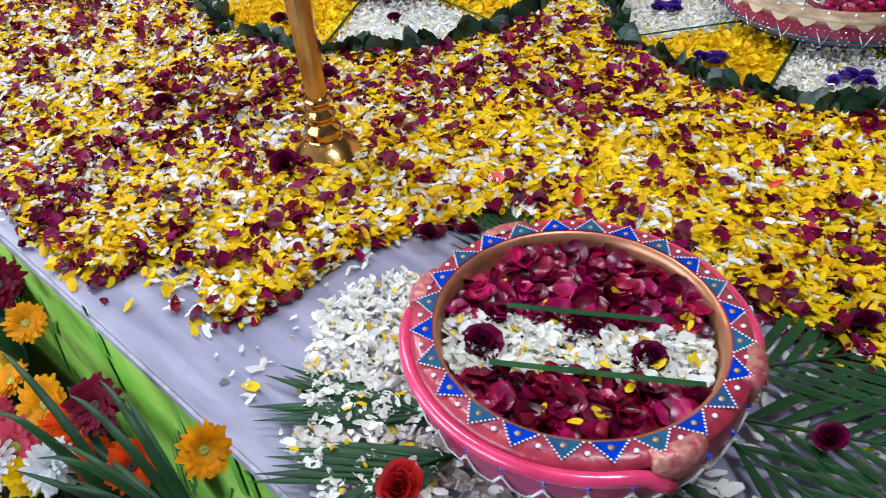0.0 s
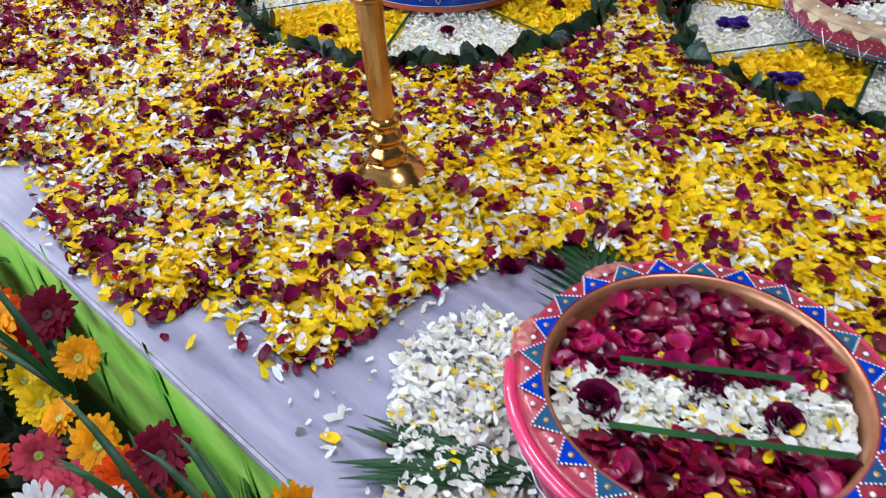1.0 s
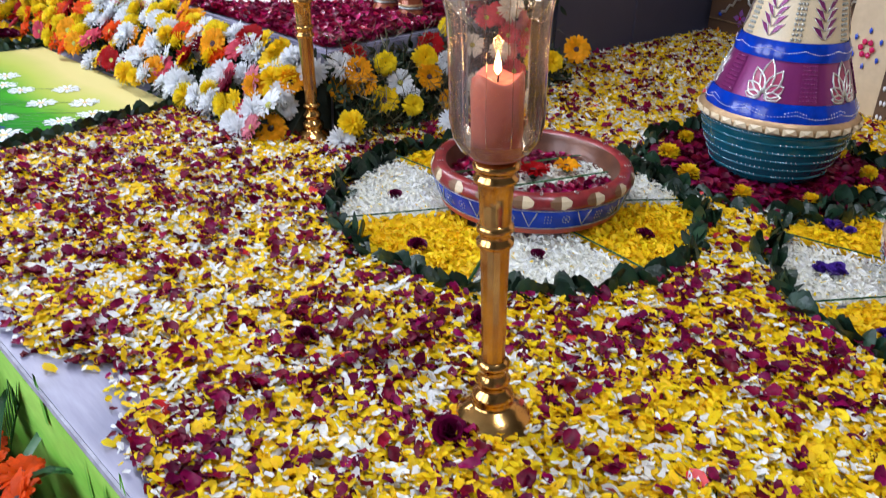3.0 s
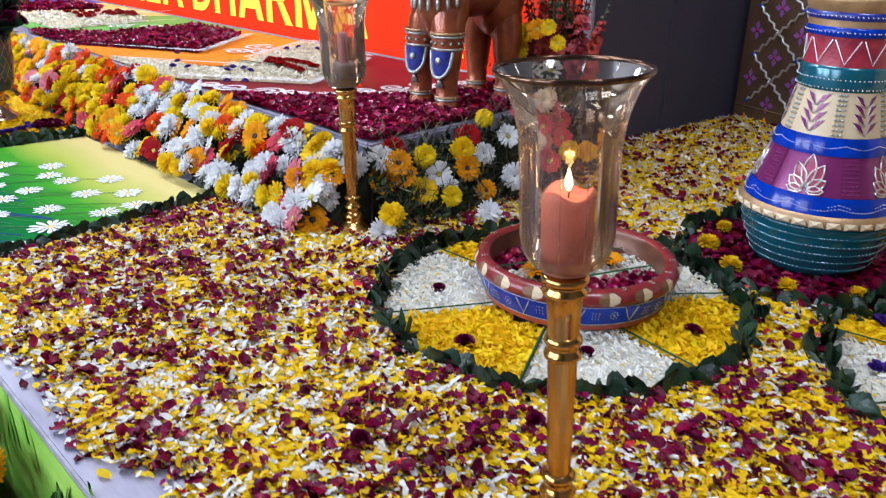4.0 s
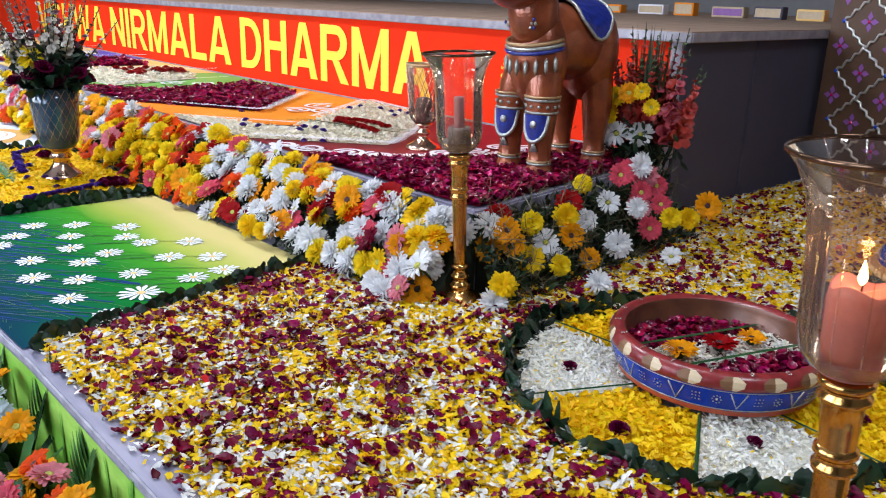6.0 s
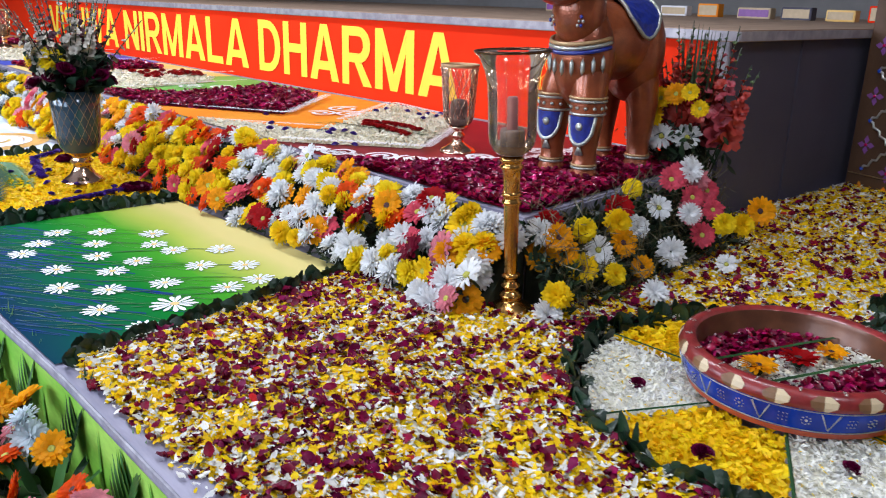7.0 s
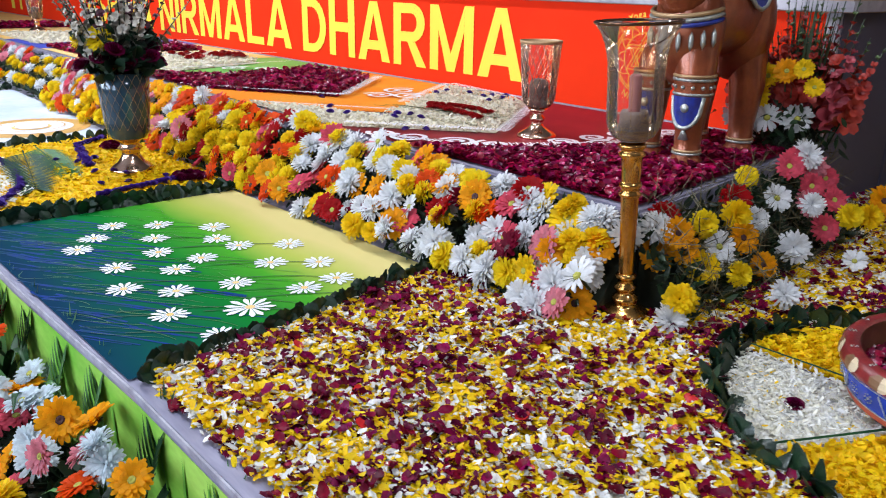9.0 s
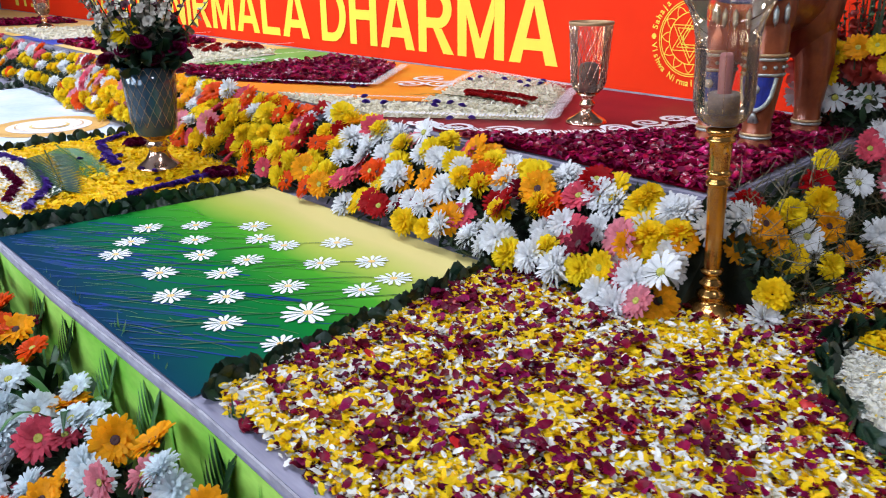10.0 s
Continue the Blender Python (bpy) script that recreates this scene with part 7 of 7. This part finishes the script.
DARKRED = mat("gladiolus_dark", (0.09, 0.01, 0.03), 0.5, second=(0.05, 0.006, 0.02), scale=40, island=0.3)
PALE = mat("gladiolus_pale", (0.55, 0.50, 0.44), 0.5, second=(0.42, 0.38, 0.30), scale=40, island=0.3)

glad = empty("gladiolus_arrangement", pose(0, 0, 0), "upright arrangement of coral gladioli and yellow gerberas on the platform corner", "flower arrangement")
GX, GY = -2.265, 2.235
for i in range(22):
    ox, oy = rng.normal(0, 0.075), rng.normal(0, 0.05)
    spike(glad, (GX + ox * 0.6, GY + oy * 0.6, TOP), (GX + ox * 1.5 - 0.01, GY + oy * 1.4 - 0.02, TOP + 0.34 + 0.17 * rng.random()), CORAL if i % 4 else ROSY, 12, 0.046, True)
bm = bmesh.new()
for i in range(90):
    a, l, w = rng.random() * 6.28, 0.20 + 0.30 * rng.random(), 0.006
    b = Vector((GX + 0.03 * math.cos(a), GY + 0.03 * math.sin(a), TOP))
    e = Vector((GX + (0.03 + 0.07 * rng.random()) * math.cos(a), GY + (0.03 + 0.06 * rng.random()) * math.sin(a), TOP + l))
    s = Vector((-math.sin(a), math.cos(a), 0)) * w
    m_ = b.lerp(e, 0.6)
    bm.faces.new([bm.verts.new(v) for v in (b - s, b + s, m_ + s, e, m_ - s)])
part("sword_leaves", bm, M["sword"], glad)
bm = bmesh.new()
rings = lathe(bm, [(0.06, 0.0), (0.075, 0.01), (0.082, 0.05), (0.06, 0.08), (0.01, 0.09)], 20)
cap(bm, rings[0][::-1])
bmesh.ops.translate(bm, verts=bm.verts, vec=(GX, GY, TOP))
part("foam_base", bm, M["dark_fill"], glad)
for i, (k_, c_, x, y, z) in enumerate((("gerbera", "yellow", -2.31, 2.12, 0.47), ("gerbera", "gold", -2.25, 2.11, 0.49), ("gerbera", "yellow", -2.17, 2.13, 0.45), ("gerbera", "yellow", -2.33, 2.11, 0.41), ("gerbera", "yellow", -2.20, 2.11, 0.50),
                                        ("daisy", "white", -2.30, 2.13, 0.345), ("daisy", "white", -2.215, 2.15, 0.35), ("daisy", "white", -2.42, 2.16, 0.34), ("spider", "white", -2.36, 2.12, 0.31))):
    flower(k_, c_, facing((x, y, z), (0.35, -0.9, 0.35), i, 1.0 if c_ == "white" else 0.80), "in the gladiolus arrangement", "cut flowers among the gladioli", i % 2)
n = 320
leaf_clump("arrangement_foliage", np.stack([GX + rng.normal(0, 0.06, n), GY + rng.normal(0, 0.05, n) - 0.02, TOP + 0.02 + 0.12 * rng.random(n)], 1), [(0.3, -0.7, 0.6)] * n, 0.042, M["leaf_mass"], "dark foliage at the foot of the gladioli")


# ---- goblet vase with flowers by the meadow painting ----
VX, VY = -4.17, 0.84
vase = empty("goblet_vase", pose(VX, VY, 0.012), "tall lattice-cut goblet vase with teal glass and rose-gold foot", "vase")
bm = bmesh.new()
rings = lathe(bm, [(0.082, 0), (0.084, 0.008), (0.072, 0.018), (0.050, 0.034), (0.034, 0.060), (0.032, 0.075), (0.046, 0.088), (0.034, 0.100), (0.036, 0.112), (0.062, 0.128)], 36)
cap(bm, rings[0][::-1])
part("foot", bm, M["rosegold"], vase)
bm = bmesh.new()
lathe(bm, [(0.062, 0.128), (0.076, 0.150), (0.083, 0.20), (0.090, 0.30), (0.097, 0.375), (0.092, 0.375), (0.085, 0.30), (0.07, 0.15)], 40)
vb = part("bowl", bm, M["teal_glass"], vase, "dark teal cut glass")
bm = bmesh.new()
for sgn in (-1, 1):
    for k in range(18):
        a = 2 * math.pi * k / 18
        tube(bm, [((0.080 + 0.018 * t) * math.cos(a + sgn * t * 1.2), (0.080 + 0.018 * t) * math.sin(a + sgn * t * 1.2), 0.165 + 0.205 * t) for t in np.linspace(0, 1, 9)], 0.0006, seg=4)
part("cut_lattice", bm, M["paint_gold"], vb)
bunch = empty("vase_bouquet", pose(0, 0, 0), "bouquet of pale spikes, dark roses and leaves in the vase", "bouquet")
for i in range(34):
    a, r = rng.random() * 6.28, 0.05 + 0.23 * rng.random()
    spike(bunch, (VX + 0.03 * math.cos(a), VY + 0.03 * math.sin(a), 0.34), (VX + r * math.cos(a), VY + r * math.sin(a), 0.84 - 0.9 * r + 0.10 * rng.random()), DARKRED if i % 5 == 0 else PALE, 10, 0.034)
for i in range(12):
    a, r = i * 0.53, 0.11 + 0.03 * (i % 2)
    rose(VX + r * math.cos(a), VY + r * math.sin(a), 0.41 + 0.03 * (i % 3), 1.15, "maroon", "dark red rose head in the vase", i * 40, 35)
flower("chrysanthemum", "lemon", facing((VX + 0.055, VY - 0.085, 0.505), (0.6, -0.7, 0.4), 0, 1.25), "in the goblet vase", "flowers in the vase", 0)
flower("chrysanthemum", "lemon", facing((VX - 0.06, VY - 0.11, 0.50), (0.1, -0.8, 0.5), 0, 1.1), "in the goblet vase", "flowers in the vase", 1)
n = 240
a = rng.random(n) * 6.28
leaf_clump("bouquet_foliage", np.stack([VX + 0.09 * np.cos(a), VY + 0.09 * np.sin(a), 0.37 + 0.16 * rng.random(n)], 1), [(math.cos(t), math.sin(t), 0.6) for t in a], 0.06, M["leaf"], "dark glossy leaves round the bouquet", "foliage", 0.65)

# ---- yellow petal ground, white star and far painting beyond the meadow ----
LEFT = [(-3.74, 0.262), (-3.73, 1.04), (-4.90, 1.06), (-4.87, 0.262)]
sheet("left_petal_base", LEFT, 0.004, M["yellow"], None, "matted yellow petals beyond the meadow painting", "stuff", "petals")
petal_mass("yellow_petal_ground", scatter(LEFT, 6500, 0.006, 0.020), 0.024, 0.5, M["yellow"], None, 0.34, 0.3, 0.3, "yellow petals beyond the meadow painting", "petals")
STAR = [(-3.80, 0.262), (-4.02, 0.45), (-4.42, 0.52), (-4.84, 0.45), (-4.80, 0.262)]
petal_mass("white_petal_star", scatter(STAR, 9000, 0.016, 0.030), 0.016, 0.5, M["tuberose"], None, 0.34, 0.3, 0.3, "white petal star beyond the meadow painting", "petals")


def bead_line(pts, step, key, label, z=0.024, s=0.55):
    ob0 = rose_proto.get(key)
    if ob0 is None:
        ob0 = rose_proto[key] = ROSE.copy()
        ob0.materials.append(M[key])
    top = empty("blossom_line", pose(0, 0, 0), label, "blossom line")
    for a, b in zip(pts, pts[1:]):
        a, b = Vector(a), Vector(b)
        for t in np.arange(0, 1, step / (b - a).length):
            ob = new("blossom", ob0)
            ob.parent = top
            q_ = a.lerp(b, t)
            ob.matrix_basis = pose(q_.x + rng.normal(0, 0.004), q_.y + rng.normal(0, 0.004), z, rng.normal(0, 20), 0, rng.random() * 360) @ Matrix.Diagonal((s, s, s, 1))


bead_line([(-3.86, 0.30), (-4.10, 0.43), (-4.44, 0.48), (-4.80, 0.42)], 0.017, "violet", "line of small dark violet blossoms on the white star")
bead_line([(-4.0, 0.28), (-4.2, 0.36), (-4.5, 0.38)], 0.019, "maroon", "line of dark maroon buds on the white star")
bead_line([(-3.82, 0.60), (-3.90, 0.92)], 0.021, "violet", "line of violet blossoms on the yellow petals", 0.018, 0.65)
bead_line([(-4.3, 0.72), (-4.72, 0.80), (-4.84, 0.95)], 0.021, "violet", "line of violet blossoms on the yellow petals", 0.018, 0.65)
for i in range(10):
    a = i * 0.63
    rose(-3.90 + 0.045 * math.cos(a), 0.95 + 0.04 * math.sin(a), 0.018, 0.85, "maroon", "dark maroon bud in a small cluster on yellow petals", i * 50, 15)
    rose(-4.62 + 0.05 * math.cos(a), 0.93 + 0.04 * math.sin(a), 0.018, 0.85, "maroon", "dark maroon bud in a small cluster on yellow petals", i * 50, 15)
random.seed(21)
frond(pose(-4.62, 0.56, 0.045, 0, 0, -100), 0.62, 26, 0.14, 55, M["palm"], "long feathered green palm leaf lying on yellow petals", "palm leaves beyond the meadow", 0.03, 0.015, True)
frond(pose(-4.75, 0.64, 0.030, 0, 0, -92), 0.55, 26, 0.12, 50, M["fern"], "long feathered green palm leaf lying on yellow petals", "palm leaves beyond the meadow", 0.03, 0.015, True)
for i in range(12):
    x, y = -3.85 - 0.7 * rng.random(), 0.60 + 0.35 * rng.random()
    ob = new("violet_blossom", rose_proto["violet"])
    ob.matrix_basis = pose(x, y, 0.02, 20, 0, i * 40) @ Matrix.Diagonal((0.5, 0.5, 0.5, 1))
    tagged(ob, "small violet blossom on yellow petals", "blossom", "violet blossoms beyond the meadow")

pale = empty("pale_painting", pose(0, 0, 0), "painted board with pale blue sky and an ochre sun face", "painting")
bm = bmesh.new()
bm.faces.new([bm.verts.new((x, y, 0.004)) for x, y in ((-4.96, 0.25), (-4.96, 1.05), (-6.9, 1.05), (-6.9, 0.25))])
part("board", bm, M["sky_paint"], pale)
for r, key, z in ((0.27, "ochre_paint", 0.006), (0.19, "white_paint", 0.008), (0.09, "amber_paint", 0.010), (0.075, "white_paint", 0.012)):
    bm = bmesh.new()
    bmesh.ops.create_circle(bm, cap_ends=True, segments=40, radius=r, matrix=Matrix.Translation((-5.38, 0.78, z)))
    part("painted_disc", bm, M[key], pale)
bm = bmesh.new()
for r in (0.235, 0.15):
    ribbon(bm, [(-5.38 + r * math.cos(a), 0.78 + r * math.sin(a)) for a in np.linspace(0, 2 * math.pi, 40, endpoint=False)], 0.006, 0.0135, 0, True)
part("outline", bm, M["ochre_paint"], pale)
garland([(-6.95, 0.25), (-6.95, 1.05)], "dark green folded-leaf garland edging the pale painting", 0.02)

# ---- floor painting and petals on the platform ----
rang = empty("floor_painting", pose(0, 0, 0), "bright floor painting with maroon, orange, green and yellow fields", "floor painting")
Z = TOP


def band(name, poly, key, dz):
    bm = bmesh.new()
    bm.faces.new([bm.verts.new((x, y, Z + dz)) for x, y in poly])
    return part(name, bm, M[key], rang)


band("maroon_field", [(-2.20, 1.315), (-2.27, 2.38), (-3.62, 2.38), (-3.10, 1.64), (-3.55, 1.33)], "maroon_paint", 0.004)
band("orange_field", [(-3.62, 2.38), (-3.30, 2.05), (-3.55, 1.70), (-3.98, 1.33), (-4.85, 1.33), (-4.45, 1.75), (-4.80, 2.38)], "orange_paint", 0.004)
band("green_field", [(-4.80, 2.38), (-4.62, 2.0), (-5.25, 1.40), (-6.1, 1.40), (-5.8, 2.38)], "green_paint", 0.004)
band("amber_field", [(-5.8, 2.38), (-6.1, 1.33), (-7.2, 1.33), (-7.0, 2.38)], "amber_paint", 0.004)
band("blue_field", [(-7.0, 2.38), (-7.2, 1.33), (-8.2, 1.33), (-8.0, 2.38)], "blue_paint", 0.004)
band("far_amber_field", [(-8.0, 2.38), (-8.2, 1.33), (-13, 1.33), (-13, 2.38)], "amber_paint", 0.004)


def heap(name, poly, key, dens, size, asp, label, h=0.022):
    bm = bmesh.new()
    bm.faces.new([bm.verts.new((x, y, Z + 0.008)) for x, y in poly])
    tagged(part(name + "_base", bm, M[key]), "matted layer of " + label, "petals", "", "stuff")
    pts = scatter(poly, dens, Z + 0.009, Z + h)
    petal_mass(name, pts, size, asp, M[key], None, 0.45, 0.5, 0.3, label, "petals")


heap("platform_rose_petals", [(-2.165, 1.315), (-2.262, 2.28), (-2.56, 2.28), (-2.58, 1.82), (-2.82, 1.42), (-3.02, 1.315)], "magenta", 13000, 0.022, 0.8, "deep magenta rose petals along the platform edge", 0.030)
heap("zigzag_rose_petals", [(-4.50, 2.20), (-4.06, 1.72), (-4.72, 1.33), (-5.30, 1.33), (-4.95, 1.60), (-5.05, 2.22)], "magenta", 8500, 0.025, 0.8, "deep magenta rose petals in a zigzag field", 0.034)
heap("cream_petal_block", [(-3.98, 2.30), (-3.38, 2.20), (-3.02, 1.68), (-3.50, 1.56), (-3.62, 1.76)], "cream", 13000, 0.016, 0.5, "cream tuberose petals in a block on the floor painting", 0.035)
heap("cream_petal_band", [(-3.50, 1.56), (-3.02, 1.68), (-3.46, 1.315), (-4.12, 1.315), (-3.85, 1.45)], "cream", 13000, 0.016, 0.5, "cream tuberose petals in a band on the floor painting")
heap("far_cream_block", [(-5.35, 1.50), (-5.5, 2.1), (-6.1, 2.2), (-6.3, 1.5)], "cream", 3500, 0.026, 0.5, "cream tuberose petals in a far block", 0.035)
heap("far_rose_petals", [(-6.6, 1.4), (-6.5, 2.2), (-7.0, 2.2), (-7.3, 1.4)], "magenta", 2500, 0.04, 0.8, "deep magenta rose petals in a far field", 0.03)
heap("farthest_cream", [(-7.6, 1.4), (-7.6, 2.2), (-8.6, 2.2), (-8.8, 1.4)], "cream", 1800, 0.03, 0.5, "cream petals in a far field", 0.03)
heap("farthest_rose", [(-9.5, 1.4), (-9.5, 2.2), (-10.2, 2.2), (-10.4, 1.4)], "magenta", 1500, 0.045, 0.8, "deep magenta rose petals in a far field", 0.03)
# rows of red roses and blue blossoms lying on the cream blocks
for i in range(22):
    t = i / 21
    for row in (0, 1):
        rose(-3.50 + 0.29 * t + 0.06 * row, 1.78 + 0.05 * t - 0.075 * row + 0.035 * math.sin(t * 3.1 + row) + rng.normal(0, 0.006), Z + 0.034, 0.60, "red_petal", "small red rose head in a row on cream petals", i * 31, 10)
for i in range(26):
    rose(-5.62 - 0.40 * rng.random(), 1.75 + 0.35 * rng.random(), Z + 0.034, 0.9, "red_petal", "small red rose head on cream petals", i * 31, 10)
for i in range(18):
    x, y = (-3.95 + 0.85 * rng.random(), 1.38 + 0.22 * rng.random()) if i < 10 else (-3.85 + 0.5 * rng.random(), 1.95 + 0.28 * rng.random())
    ob = new("violet_blossom", rose_proto["violet"])
    ob.matrix_basis = pose(x, y, Z + 0.03, 15, 0, i * 70) @ Matrix.Diagonal((0.5, 0.5, 0.5, 1))
    tagged(ob, "small violet blossom on cream petals", "blossom", "violet blossoms on the platform")
for k in range(5):
    bm = bmesh.new()
    ribbon(bm, [(-3.62 + 0.02 * k + 0.5 * t, 1.60 + 0.02 * k + 0.18 * t + 0.02 * math.sin(3 * t + k)) for t in np.linspace(0, 1, 8)], 0.006, Z + 0.036 + 0.001 * k)
    tagged(part("grass_leaf", bm, M["palm"]), "thin green grass leaf lying on cream petals", "leaf", "grass leaves on the platform")

# white rice-powder scrolls and borders
bm = bmesh.new()
zz = [Z + 0.011]


def white(pts, w):
    zz[0] += 0.00004
    ribbon(bm, pts, w, zz[0])


def scroll(x, y, r, a0, turns, w, flip=1):
    pts = []
    for t in np.linspace(0, 1, 34):
        rr = r * (1 - 0.86 * t)
        a = radians(a0) + flip * t * turns * 2 * math.pi
        pts.append((x + rr * math.cos(a), y + rr * math.sin(a)))
    white(pts, w)


for x, y, r, a0, f in ((-3.13, 1.40, 0.055, 180, 1), (-2.98, 1.47, 0.05, 200, -1), (-2.88, 1.53, 0.05, 160, 1), (-2.76, 1.62, 0.055, 210, 1), (-2.70, 1.72, 0.05, 150, -1), (-2.66, 1.82, 0.055, 120, 1), (-2.64, 1.94, 0.05, 100, -1),
                       (-2.66, 2.06, 0.055, 90, 1), (-2.78, 1.74, 0.04, 30, 1), (-2.76, 1.88, 0.045, 60, -1), (-2.74, 2.0, 0.04, 80, 1), (-2.66, 2.18, 0.05, 60, -1), (-3.24, 1.36, 0.04, 200, 1),
                       (-3.88, 1.98, 0.07, 60, 1), (-3.98, 1.88, 0.06, 200, -1), (-4.04, 2.05, 0.07, 100, 1), (-3.80, 2.15, 0.05, 10, -1), (-5.30, 1.85, 0.07, 100, 1), (-5.2, 2.0, 0.07, 30, -1)):
    scroll(x, y, r * 1.25, a0, 1.6, 0.019, f)
for pts, w in (([(-3.24, 1.335), (-2.92, 1.45), (-2.66, 1.82), (-2.64, 2.25)], 0.05), ([(-4.10, 1.335), (-3.55, 1.70)], 0.03), ([(-4.80, 1.325), (-4.02, 1.72), (-4.48, 2.25)], 0.055), ([(-2.975, 1.66), (-3.355, 2.22)], 0.05), ([(-2.985, 1.665), (-3.42, 1.325)], 0.045),
               ([(-4.0, 2.335), (-3.36, 2.24)], 0.04), ([(-3.66, 1.76), (-4.0, 2.30)], 0.04), ([(-5.3, 1.42), (-5.28, 2.2)], 0.03), ([(-5.8, 2.38), (-6.1, 1.34)], 0.04), ([(-7.0, 2.38), (-7.2, 1.34)], 0.05), ([(-8.0, 2.38), (-8.2, 1.34)], 0.05)):
    # dotted lace made of short dabs
    for a, b in zip(pts, pts[1:]):
        L = math.hypot(b[0] - a[0], b[1] - a[1])
        n = int(L / 0.011)
        for i in range(n):
            t = i / n
            x, y = a[0] + (b[0] - a[0]) * t, a[1] + (b[1] - a[1]) * t
            nx, ny = -(b[1] - a[1]) / L, (b[0] - a[0]) / L
            s = 1 if i % 2 else 0.6
            white([(x - nx * w * s / 2 + rng.normal(0, 0.002), y - ny * w * s / 2), (x + nx * w * s / 2, y + ny * w * s / 2)], 0.0065)
tagged(part("powder_lacework", bm, M["white_paint"], rang, "white rice-powder scrolls and lace borders"), kind="stuff")
